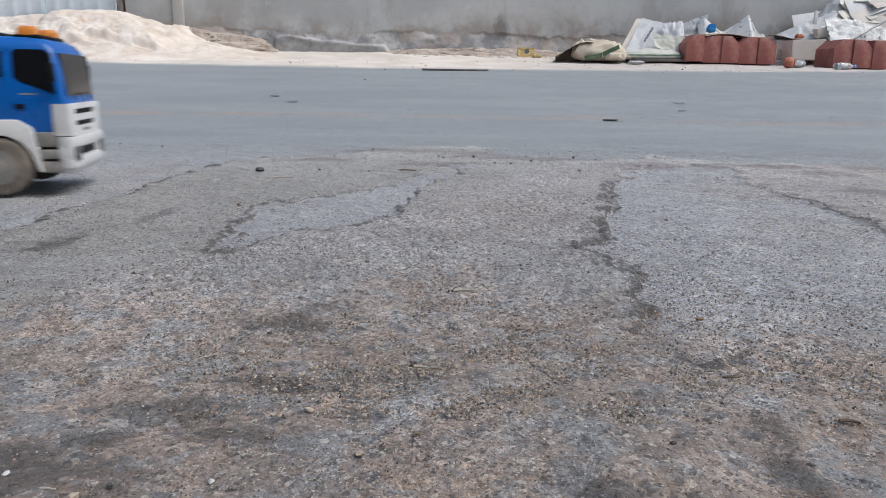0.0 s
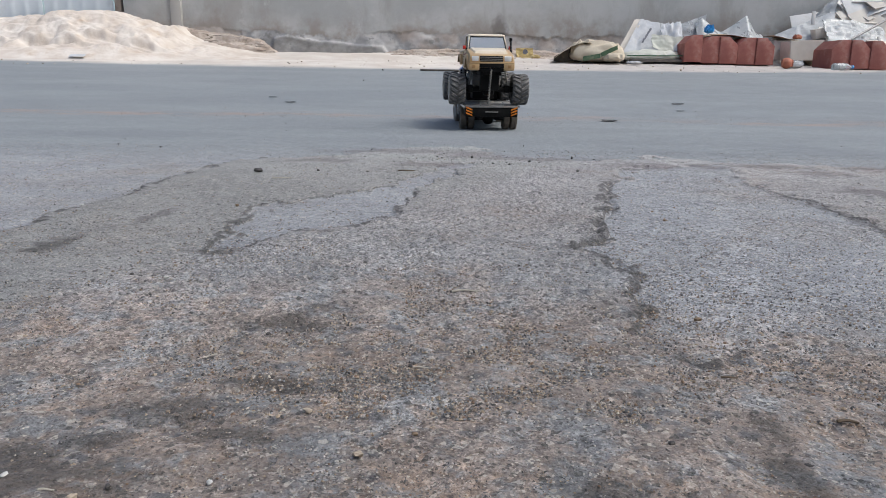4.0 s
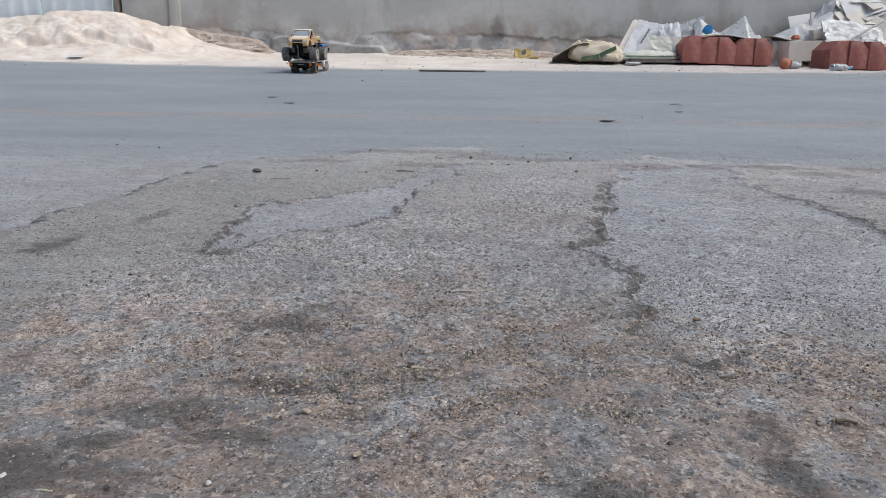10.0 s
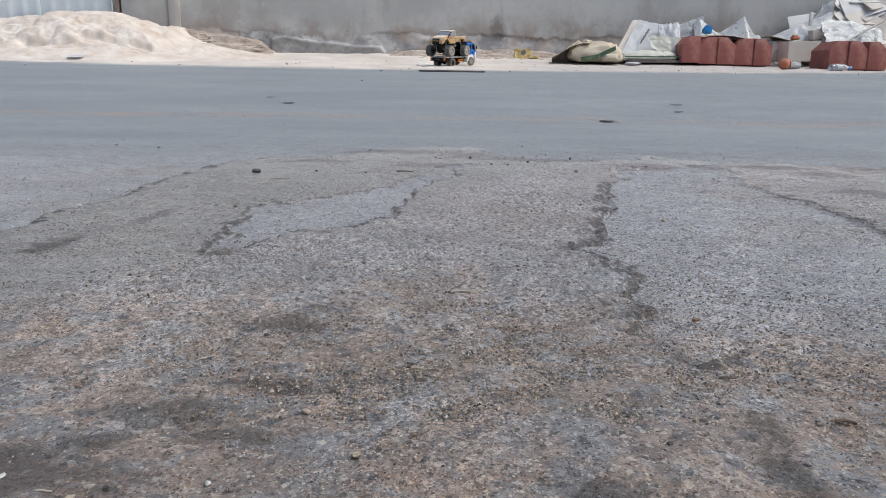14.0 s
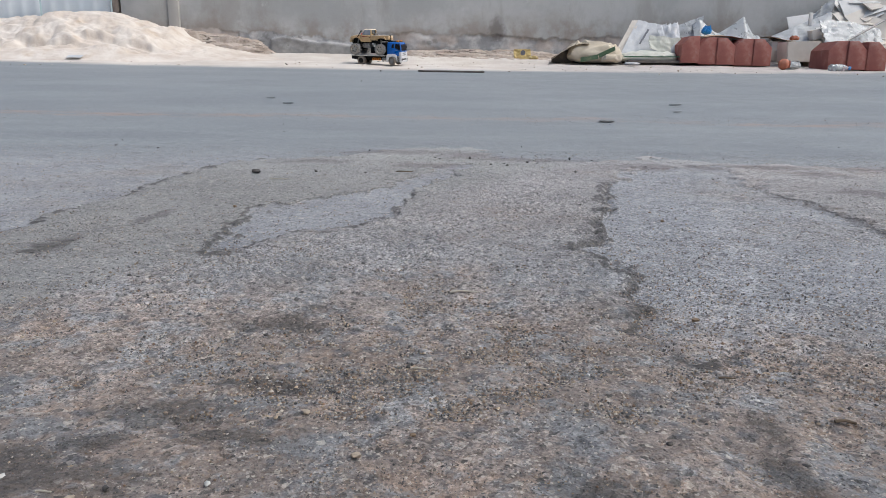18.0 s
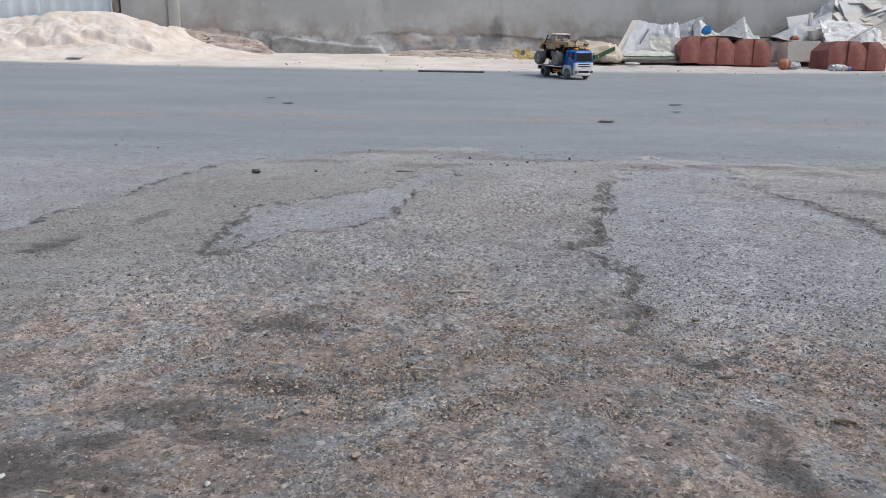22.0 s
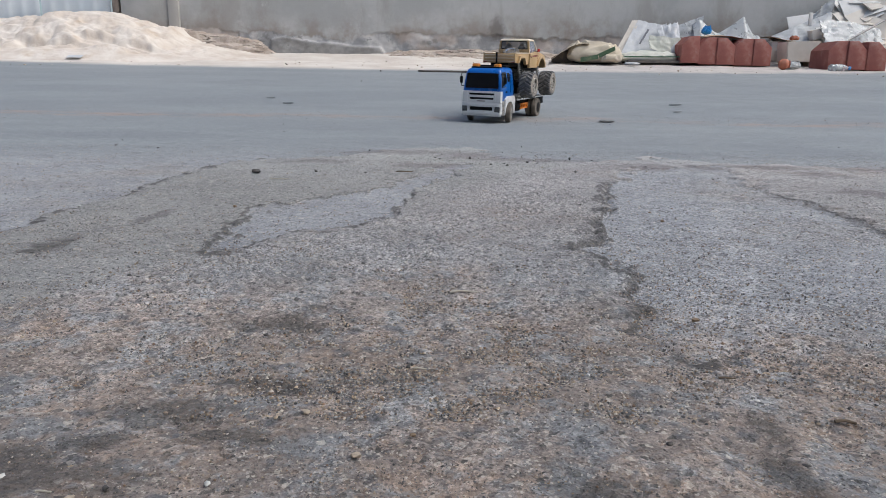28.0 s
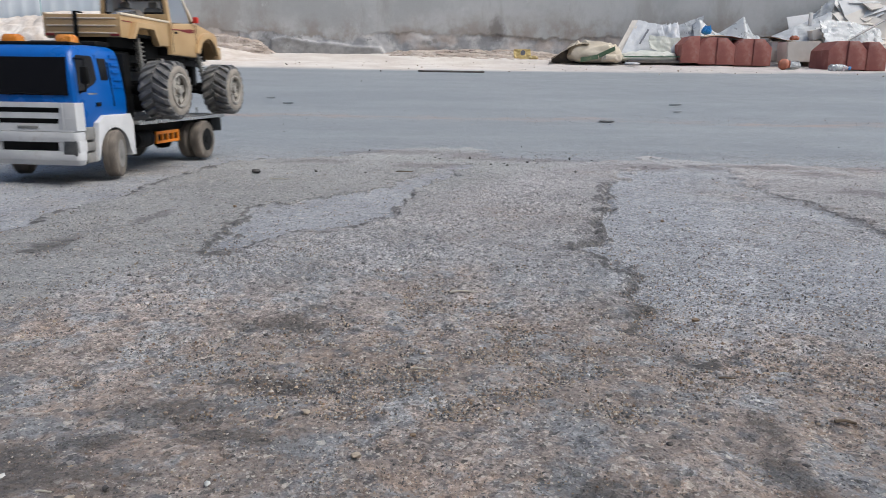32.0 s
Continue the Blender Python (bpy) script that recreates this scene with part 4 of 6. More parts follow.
pale = place("flat_sack", "flattened pale green sack under the white one", "sack", 2.07, 7.36)
bm = bmesh.new()
pillow(bm, 0.6, 0.3, 0.15, 41, 0.035)
part("bag", bm, SACK_PALE, pale, "", 50)
bm = bmesh.new()
box(bm, -0.27, 0.3, -0.158, -0.15, 0.046, 0.057, 0.001)
part("green_line", bm, SACK_GREEN, pale, "faded green line")
slab = place("board", "dark weathered board lying under the sacks", "board", 2.12, 7.32)
bm = bmesh.new()
box(bm, -0.28, 0.27, -0.12, 0.15, -0.005, 0.022, 0.004)
part("plank", bm, DARK_WOOD, slab)
torn = place("paper_scrap", "torn stiff sack paper standing out of the heap", "paper", 2.26, 7.38, 0.12)
bm = bmesh.new()
sheet_of(bm, 0.35, 0.25, 12, 8, lambda u, v: (-0.17 + 0.34 * u, -0.03 + 0.05 * v, 0.02 + 0.13 * v - 0.13 * u + 0.1 * u * v), 0.004, 45, 0.05, 0.14, 0.02)
part("scrap", bm, SACK_PALE, torn, "", 50)

film = place("plastic_sack", "crumpled clear plastic sack bulging behind the kerb stones", "plastic bag", 2.47, 7.56, -0.03)
bm = bmesh.new()
sheet_of(bm, 0.4, 0.5, 16, 16, lambda u, v: (-0.22 + 0.38 * u + 0.08 * v * u, -0.05 + 0.1 * v, 0.05 + 0.38 * v * (0.72 + 0.45 * u)), 0.01, 51, 0.055, 0.2, 0.008)
part("film", bm, PLASTIC_FILM, film, "", 50)
film2 = place("plastic_bag", "white plastic bag draped over the kerb stones", "plastic bag", 2.95, 7.56, -0.03)
bm = bmesh.new()
sheet_of(bm, 0.66, 0.35, 22, 12, lambda u, v: (-0.36 + 0.7 * u, -0.12 + 0.16 * v, 0.21 + v * (0.09 + 0.16 * (max(0.0, 1 - abs(u - 0.1) / 0.3) + 1.2 * max(0.0, 1 - abs(u - 0.76) / (0.42 if u < 0.76 else 0.17)) ** 1.2)) - 0.06 * (1 - v)), 0.01, 57, 0.035, 0.2, 0.006)
part("film", bm, PLASTIC_FILM, film2, "", 50)
bm = bmesh.new()
pillow(bm, 0.1, 0.07, 0.1, 58, 0.06, size=0.05)
bmesh.ops.translate(bm, verts=bm.verts, vec=(-0.27, -0.13, 0.3))
part("blue_wad", bm, BLUE_CAP, film2, "crumpled bright blue plastic", 40)
strip = place("cardboard", "flat brown cardboard lying across the kerb stones", "cardboard", 2.9, 7.5, -0.02)
bm = bmesh.new()
sheet_of(bm, 0.6, 0.3, 12, 6, lambda u, v: (-0.3 + 0.6 * u, -0.2 + 0.35 * v, 0.252 + 0.03 * v + 0.02 * math.sin(u * 5)), 0.012, 61, 0.03, 0.2, 0.012)
part("sheet", bm, CARD, strip, "", 50)
card = place("cardboard_box", "crushed brown cardboard box behind the kerb stones", "box", 3.5, 7.6)
bm = bmesh.new()
box(bm, -0.12, 0.12, -0.12, 0.14, 0, 0.2, 0.006)
part("carton", bm, CREAM, card)
bm = bmesh.new()
sheet_of(bm, 0.3, 0.2, 8, 6, lambda u, v: (-0.16 + 0.32 * u, -0.17 + 0.28 * v, 0.24 - 0.07 * u * (1 - v) + 0.01), 0.008, 63, 0.04, 0.15, 0.02)
part("lid", bm, CARD, card, "bent brown flap", 50)
cream = place("cream_box", "plain cream-coloured box beside the kerb stones", "box", 3.565, 7.28)
bm = bmesh.new()
loft(bm, [[(-0.15, -0.1, 0.0), (0.15, -0.1, 0.0), (0.15, 0.12, 0.0), (-0.15, 0.12, 0.0)], [(-0.165, -0.11, 0.19), (0.175, -0.1, 0.2), (0.17, 0.13, 0.2), (-0.16, 0.13, 0.19)]])
bmesh.ops.bevel(bm, geom=list(bm.edges), offset=0.006, segments=2, affect="EDGES")
bmesh.ops.translate(bm, verts=bm.verts, vec=(0, 0, 0.035))
part("carton", bm, CREAM, cream)
bm = bmesh.new()
box(bm, -0.14, -0.10, -0.08, 0.1, 0, 0.04, 0.004)
part("foot", bm, CARD, cream)
bm = bmesh.new()
box(bm, 0.09, 0.14, -0.08, 0.1, 0, 0.04, 0.004)
part("foot", bm, CARD, cream)

pot = place("clay_pot", "small round terracotta pot lying on its side", "pot", 3.18, 6.72, -0.012)
bm = bmesh.new()
lathe(bm, [(0.012, -0.07), (0.05, -0.066), (0.071, -0.03), (0.072, 0.0), (0.06, 0.03), (0.046, 0.045), (0.052, 0.06), (0.044, 0.058), (0.034, 0.04), (0.03, 0.0), (0.01, -0.03)], 26)
bmesh.ops.transform(bm, verts=bm.verts, matrix=pose(0, 0, 0.055, 0, 0, -100) @ Matrix.Diagonal((0.7, 0.7, 0.7, 1)))
part("pot_body", bm, TERRACOTTA, pot)
bottle = place("plastic_bottle", "crushed clear plastic bottle lying on the sand", "bottle", 3.64, 6.62, -0.012, 12)
bm = bmesh.new()
lathe(bm, [(0.006, -0.1), (0.03, -0.098), (0.034, -0.09), (0.031, -0.06), (0.034, -0.04), (0.03, -0.015), (0.034, 0.01), (0.032, 0.04), (0.02, 0.07), (0.012, 0.085), (0.012, 0.1)], 20, (0, 0, 0.034), "x")
part("bottle_body", bm, PET, bottle)
bm = bmesh.new()
lathe(bm, [(0.006, 0.098), (0.015, 0.098), (0.015, 0.115), (0.006, 0.116)], 16, (0, 0, 0.034), "x")
part("cap", bm, BLUE_CAP, bottle)
bm = bmesh.new()
lathe(bm, [(0.0325, -0.05), (0.0345, -0.04), (0.031, -0.015), (0.0345, 0.005)], 20, (0, 0, 0.034), "x")
part("wrapper", bm, PLASTIC_FILM, bottle)
wad = place("plastic_wad", "crumpled clear plastic wrapping on the sand", "plastic", 3.3, 6.85)
bm = bmesh.new()
pillow(bm, 0.17, 0.12, 0.085, 71, 0.05, size=0.06)
part("film", bm, PLASTIC_FILM, wad, "", 40)
wad = place("plastic_wad", "crumpled white wrapping beside the sacks", "plastic", 1.86, 7.12)
bm = bmesh.new()
pillow(bm, 0.16, 0.09, 0.03, 72, 0.03, size=0.06)
part("film", bm, SACK_WHITE, wad, "", 40)

# yellow packet against the wall
packet = place("packet", "crumpled yellow packet with a dark round emblem", "packet", 0.83, 7.66, -0.02)
bm = bmesh.new()
sheet_of(bm, 0.2, 0.14, 10, 8, lambda u, v: (-0.09 + 0.18 * u, -0.02 + 0.04 * v, 0.105 * v), 0.03, 81, 0.05, 0.09, 0.015)
part("bag", bm, YELLOW, packet, "", 50)
bm = bmesh.new()
lathe(bm, [(0.014, -0.048), (0.026, -0.05), (0.026, -0.04), (0.014, -0.039)], 18, (0.0, 0.002, 0.065))
part("emblem", bm, PRINT, packet, "dark ring-shaped emblem")
bm = bmesh.new()
pillow(bm, 0.1, 0.06, 0.05, 83, 0.03, size=0.05)
bmesh.ops.translate(bm, verts=bm.verts, vec=(0.11, -0.04, 0.0))
part("crumpled_end", bm, YELLOW, packet, "", 50)


# the heap of broken boards
def mound(ax, ay):
    u = np.interp(ax, [2.95, 3.35, 3.75, 4.1, 4.4, 5.0, 6.5], [0.0, 0.06, 0.2, 0.4, 0.58, 0.75, 0.8])
    return u * np.clip((ay - 7.25) / 0.5, 0, 1) + (fbm(ax * 5, ay * 5, 91) - 0.5) * 0.12 * np.clip((ay - 7.3) * 4, 0, 1)


heap("rubble_heap", 2.95, 6.5, 7.28, 7.925, 150, 40, mound, surface("rubble", (0.414, 0.392, 0.36), (0.522, 0.5, 0.468), 0.08, 0.92, 0.006, dirt=(0.252, 0.225, 0.198), dirt_amount=0.4, dirt_size=0.07), "grey heap of rubble and plaster dust by the wall", "rubble")
rnd = random.Random(12)


def broken_board(w, h, t, seed):
    r = random.Random(seed)
    bm = bmesh.new()
    pts = [(sx * w / 2 * r.uniform(0.85, 1.0), sy * h / 2 * r.uniform(0.85, 1.0)) for sx, sy in ((-1, -1), (-0.1, -0.95), (1, -1), (1, 0.35), (0.65, 1), (-1, 1))]
    prism(bm, pts, -t / 2, t / 2, 0.002, axis="z")
    return mesh_of("board_piece", bm, GYPSUM if r.random() < 0.8 else CREAM, 25)


BOARDS = [broken_board(rnd.uniform(0.35, 0.85), rnd.uniform(0.2, 0.46), rnd.uniform(0.006, 0.013), 100 + k) for k in range(9)]
for k in range(46):
    x = rnd.uniform(3.95, 5.3)
    y = rnd.uniform(7.4, 7.84)
    top = float(mound(np.float64(x), np.float64(y)))
    ob = new("board_piece", BOARDS[k % 9])
    ob.matrix_basis = pose(x, y, ground_z(x, y) + top + rnd.uniform(0.0, 0.08), rnd.uniform(28, 58), rnd.uniform(-30, 6), rnd.uniform(-25, 25))
    tagged(ob, "broken piece of white plasterboard lying on the rubble heap", "plasterboard", "broken boards on the rubble heap")
sheetx = place("grey_film", "crumpled grey plastic film on the rubble heap", "plastic", 3.75, 7.6, 0.18)
bm = bmesh.new()
sheet_of(bm, 0.6, 0.35, 20, 12, lambda u, v: (-0.32 + 0.62 * u, -0.14 + 0.2 * v, -0.08 + 0.16 * v + 0.2 * u * v + 0.05 * u), 0.01, 95, 0.045, 0.2, 0.012)
part("film", bm, GREY_FILM, sheetx, "", 50)
sheety = place("grey_film", "torn sheet of plastic standing at the end of the heap", "plastic", 3.98, 7.72, 0.3)
bm = bmesh.new()
sheet_of(bm, 0.3, 0.3, 10, 10, lambda u, v: (-0.12 + 0.26 * u, 0.03 * v, 0.02 + (0.1 + 0.26 * u) * v), 0.008, 97, 0.08, 0.12, 0.02)
part("film", bm, GREY_FILM, sheety, "", 50)
sheetz = place("plastic_sack", "shiny crumpled plastic sack on the rubble heap", "plastic bag", 4.15, 7.4, 0.16)
bm = bmesh.new()
sheet_of(bm, 0.5, 0.3, 18, 12, lambda u, v: (-0.3 + 0.62 * u, -0.12 + 0.2 * v, 0.0 + 0.2 * v + 0.1 * v * math.sin(1.0 + u * 1.6) - 0.05 * u), 0.01, 99, 0.07, 0.14, 0.015)
part("film", bm, PLASTIC_FILM, sheetz, "", 50)
carton = place("small_carton", "small beige carton sitting on the rubble heap", "box", 3.85, 7.5, 0.24)
bm = bmesh.new()
box(bm, -0.065, 0.065, -0.05, 0.05, 0.0, 0.1, 0.004)
bmesh.ops.rotate(bm, verts=bm.verts, cent=(0, 0, 0), matrix=Matrix.Rotation(radians(-12), 3, "Y"))
part("carton", bm, CREAM, carton)
slat = place("short_stick", "short white stick sticking up from the rubble heap", "stick", 3.79, 7.56, 0.37)
bm = bmesh.new()
box(bm, -0.018, 0.018, -0.01, 0.01, 0.0, 0.13, 0.003)
part("stick_body", bm, GYPSUM, slat)
bar = place("steel_bar", "long grey steel bar leaning on the rubble heap", "bar", 4.25, 7.28, 0.0)
bm = bmesh.new()
rod(bm, (-0.3, -0.03, 0.2), (0.55, 0.25, 0.62), 0.011, 10)
part("bar_body", bm, GREY_STEEL, bar)
red = place("brick_piece", "broken red brick lying on the rubble heap", "brick", 3.62, 7.5, 0.23)
bm = bmesh.new()
pillow(bm, 0.09, 0.07, 0.06, 111, 0.015, size=0.05)
part("brick_body", bm, TERRACOTTA, red, "", 30)
for k in range(5):
    x, y = 3.95 + 0.17 * k, 7.36 + 0.02 * (k % 2)
    ob = place("wood_strip", "thin pale strip of wood standing in the rubble", "wood", x + 0.35, y, 0.1)
    bm = bmesh.new()
    box(bm, -0.012, 0.012, -0.006, 0.006, 0.0, 0.2, 0.002)
    bmesh.ops.rotate(bm, verts=bm.verts, cent=(0, 0, 0), matrix=Matrix.Rotation(radians(rnd.uniform(-35, 45)), 3, "Y"))
    part("strip", bm, GYPSUM, ob)

# the flat dark bar at the road's edge and the white strip on the sand
lath = root("flat_bar", "thin dark flat bar lying at the edge of the road", "bar", resting(0.057, 5.76, -0.012, 0, 0.5, 2))
bm = bmesh.new()
box(bm, -0.266, 0.266, -0.02, 0.02, 0.001, 0.014, 0.003)
part("bar_body", bm, DARK_WOOD, lath)
ws = place("plastic_strip", "flat white plastic strip half buried in sand", "plastic", -3.42, 6.66, float(sand_height(np.float64(-3.42), np.float64(6.66))) + 0.006)
ws.matrix_basis = ws.matrix_basis @ pose(0, 0, 0, 22, 0, 0)
bm = bmesh.new()
sheet_of(bm, 0.14, 0.06, 8, 4, lambda u, v: (-0.07 + 0.14 * u, -0.03 + 0.06 * v, 0.004), 0.003, 121, 0.012, 0.06)
part("strip", bm, SACK_WHITE, ws)


# ---- the toy truck: x forward, y to its left, origin on the road ----
WHEEL_R = 0.0372
HEADLIGHT = surface("smoky_lamp", (0.06, 0.062, 0.065), (0.1, 0.1, 0.1), 0.015, 0.3, 0.0001, dirt=(0.2, 0.17, 0.14), dirt_amount=0.2, dirt_size=0.02)
TRUCK_WHEELS = []


def mirrored(name, build, material, parent, label="", angle=35):
    """The same part on the left and on the right side."""
    out = []
    for side in (1, -1):
        bm = bmesh.new()
        build(bm, side)
        out.append(part(name, bm, material, parent, label, angle))
    return out


def truck_wheel(truck, x, side, dual):
    bm = bmesh.new()
    w = 0.022
    def tyre(y):
        lathe(bm, [(0.022, y - w / 2), (0.030, y - w / 2), (0.0352, y - w / 2 + 0.0012), (WHEEL_R, y - w / 2 + 0.005), (WHEEL_R, y - 0.002), (WHEEL_R - 0.0008, y),
                   (WHEEL_R, y + 0.002), (WHEEL_R, y + w / 2 - 0.005), (0.0352, y + w / 2 - 0.0012), (0.030, y + w / 2), (0.022, y + w / 2)], 36, ring=True)
    tyre(0.0)
    if dual:
        tyre(-side * 0.026)
    for k in range(24):
        a = 2 * math.pi * k / 24
        for off in ((-0.005, 0.005) if not dual else (-0.005, 0.005, -side * 0.026)):
            p = Vector((math.cos(a) * (WHEEL_R - 0.0002), off, math.sin(a) * (WHEEL_R - 0.0002)))
            made = bmesh.ops.create_cube(bm, size=1.0, matrix=Matrix.Translation(p) @ Matrix.Rotation(-a, 4, "Y") @ Matrix.Diagonal((0.0012, 0.006, 0.005, 1)))
    wheel = part("wheel", bm, RUBBER, truck, "dusty worn rubber truck tyre")
    s = side
    bm = bmesh.new()
    face = s * w / 2
    lathe(bm, [(0.0225, face), (0.021, face - s * 0.002), (0.0195, face - s * (0.010 if dual else 0.004)), (0.012, face - s * (0.011 if dual else 0.003)), (0.009, face - s * (0.006 if dual else 0.0)), (0.0085, face + s * 0.001), (0.002, face + s * 0.0015)], 28)
    for k in range(8):
        a = 2 * math.pi * k / 8
        p = (0.0145 * math.cos(a), face - s * (0.0085 if dual else 0.001), 0.0145 * math.sin(a))
        lathe(bm, [(0.0016, p[1] - s * 0.003), (0.0016, p[1]), (0.0008, p[1] + s * 0.0006)], 6, (p[0], 0, p[2]))
    part("rim", bm, BLACK if dual else GREY_PLASTIC, wheel, "dark deep-dished rim" if dual else "dusty grey rim with round hub")
    base = Vector((x, side * ((0.097 if dual else 0.0905) - w / 2), WHEEL_R))
    wheel.matrix_basis = Matrix.Translation(base)
    TRUCK_WHEELS.append((wheel, base, not dual))


def build_truck():
    truck = root("toy_truck", "dusty toy flatbed truck with a blue cab and white grille", "toy truck")
    # cab
    bm = bmesh.new()
    loft(bm, [ring_xy(-0.012, 0.118, 0.074, 0.082, 0.006), ring_xy(-0.012, 0.125, 0.0775, 0.1, 0.008), ring_xy(-0.012, 0.127, 0.0785, 0.124, 0.009), ring_xy(-0.012, 0.1232, 0.0745, 0.16, 0.010),
              ring_xy(-0.011, 0.1185, 0.0705, 0.188, 0.011), ring_xy(-0.010, 0.112, 0.068, 0.197, 0.012), ring_xy(-0.008, 0.103, 0.064, 0.2015, 0.013), ring_xy(-0.004, 0.09, 0.056, 0.2045, 0.013)])
    cab = part("cab", bm, BLUE, truck, "glossy blue plastic cab", 28)
    # windscreen, side windows, door lines, handles
    bm = bmesh.new()
    loft(bm, [[(0.1245, -0.0675, 0.1295), (0.1283, -0.0675, 0.1295), (0.1283, 0.0675, 0.1295), (0.1245, 0.0675, 0.1295)],
              [(0.1175, -0.0635, 0.1845), (0.1207, -0.0635, 0.1845), (0.1207, 0.0635, 0.1845), (0.1175, 0.0635, 0.1845)]])
    part("windscreen", bm, GLASS_DARK, truck, "dark tinted windscreen")
    bm = bmesh.new()
    for side in (1, -1):
        rod(bm, (0.1291, side * 0.02 - 0.02, 0.1305), (0.1287, side * 0.02 + 0.018, 0.1325), 0.0006, 5)
    part("wiper", bm, BLACK, truck)

    def side_at(z):
        return float(np.interp(z, [0.1, 0.122, 0.16, 0.19], [0.0775, 0.0785, 0.0745, 0.0705]))

    def pane(outline, proud):
        def build(bm, s):
            inner = [bm.verts.new((x, s * (side_at(z) - 0.003), z)) for x, z in outline]
            outer = [bm.verts.new((x, s * (side_at(z) + proud), z)) for x, z in outline]
            k = len(outline)
            bm.faces.new(outer)
            bm.faces.new(inner)
            for i in range(k):
                bm.faces.new((inner[i], outer[i], outer[(i + 1) % k], inner[(i + 1) % k]))
        return build
    mirrored("side_window", pane([(0.1165, 0.131), (0.074, 0.147), (0.067, 0.153), (0.067, 0.184), (0.071, 0.188), (0.106, 0.188), (0.110, 0.184)], 0.0007), GLASS_DARK, truck, "dark side window with a slanted sill")
    mirrored("rear_side_window", pane([(0.055, 0.152), (0.037, 0.152), (0.034, 0.156), (0.034, 0.185), (0.055, 0.185)], 0.0007), GLASS_DARK, truck)
    mirrored("door_seam", pane([(0.0595, 0.095), (0.0605, 0.095), (0.0605, 0.19), (0.0595, 0.19)], 0.0003), BLACK, truck)
    mirrored("door_handle", pane([(0.066, 0.1125), (0.0775, 0.1125), (0.0775, 0.1185), (0.066, 0.1185)], 0.0018), BLACK, truck)
    mirrored("door_lettering", pane([(0.072, 0.1305), (0.094, 0.1305), (0.094, 0.1325), (0.072, 0.1325)], 0.0004), GREY_PLASTIC, truck, "small pale lettering as a bar")
    for k in range(5):
        z = 0.186 - k * 0.0115
        mirrored("air_slat", pane([(0.002, z), (0.022, z), (0.022, z + 0.005), (0.002, z + 0.005)], 0.002), BLUE, truck)
    # handrail behind the door
    mirrored("grab_rail", lambda bm, s: (rod(bm, (0.03, s * 0.0795, 0.112), (0.03, s * 0.0735, 0.178), 0.0011), rod(bm, (0.03, s * 0.0735, 0.178), (0.03, s * 0.0695, 0.18), 0.0011)), BLACK, truck)
    # mirrors on their arms
    def mirror_arm(bm, s):
        rod(bm, (0.112, s * 0.071, 0.183), (0.117, s * 0.0895, 0.182), 0.0013)
        rod(bm, (0.117, s * 0.0895, 0.182), (0.117, s * 0.0895, 0.136), 0.0013)
        rod(bm, (0.117, s * 0.0895, 0.136), (0.112, s * 0.077, 0.135), 0.0013)
    mirrored("mirror_arm", mirror_arm, BLACK, truck)
    mirrored("mirror", lambda bm, s: box(bm, 0.113, 0.1205, s * 0.0895 - 0.006, s * 0.0895 + 0.006, 0.146, 0.172, 0.0028), BLACK, truck, "black wing mirror")
    # roof board and beacons
    bm = bmesh.new()
    box(bm, 0.066, 0.098, -0.058, 0.058, 0.2018, 0.2078, 0.0022)
    part("roof_board", bm, BLACK, truck, "black roof board under the beacons")
    def beacon(bm, s):
        loft(bm, [ring_xy(0.0705, 0.0935, 0.0135, 0.207, 0.004), ring_xy(0.071, 0.093, 0.013, 0.2145, 0.004), ring_xy(0.074, 0.09, 0.0102, 0.2185, 0.004)])
        bmesh.ops.translate(bm, verts=bm.verts, vec=(0, s * 0.044, 0))
    mirrored("beacon", beacon, AMBER, truck, "amber roof beacon")
    # white front: upper grille with two slots, bumper with one slot, lamps
    bm = bmesh.new()
    def bar(y, z0, z1, x0=0.108, x1=0.131, taper=0.0):
        loft(bm, [[(x0, -y, z0), (x1, -y + 0.004, z0), (x1, y - 0.004, z0), (x0, y, z0)], [(x0, -y - taper, z1), (x1 - 0.001, -y + 0.004 - taper, z1), (x1 - 0.001, y - 0.004 + taper, z1), (x0, y + taper, z1)]])
    bar(0.0775, 0.1115, 0.119)
    bar(0.0775, 0.0955, 0.104)
    bar(0.0775, 0.0765, 0.088)
    for s in (1, -1):
        prism(bm, [(s * 0.047, 0.0775), (s * 0.0785, 0.0775), (s * 0.0785, 0.119), (s * 0.053, 0.119)], 0.108, 0.1308, 0.0022, axis="x")
        box(bm, 0.128, 0.1318, min(s * 0.0565, s * 0.0585), max(s * 0.0565, s * 0.0585), 0.079, 0.118, 0.0008)
    part("grille", bm, WHITE, truck, "white plastic grille with two dark slots", 30)
    bm = bmesh.new()
    box(bm, 0.10, 0.126, -0.066, 0.066, 0.08, 0.1165, 0.001)
    part("grille_backing", bm, BLACK, truck)
    bm = bmesh.new()
    def bump_bar(z0, z1, x1, y):
        loft(bm, [ring_xy(0.1105, x1, y, z0, 0.009), ring_xy(0.1105, x1 + 0.0015, y + 0.0008, (z0 + z1) / 2, 0.009), ring_xy(0.1105, x1, y, z1, 0.009)])
    bump_bar(0.061, 0.0758, 0.1335, 0.0805)
    bump_bar(0.034, 0.0475, 0.1335, 0.0805)
    loft(bm, [ring_xy(0.1115, 0.1275, 0.077, 0.026, 0.007), ring_xy(0.1105, 0.1325, 0.080, 0.034, 0.009)])
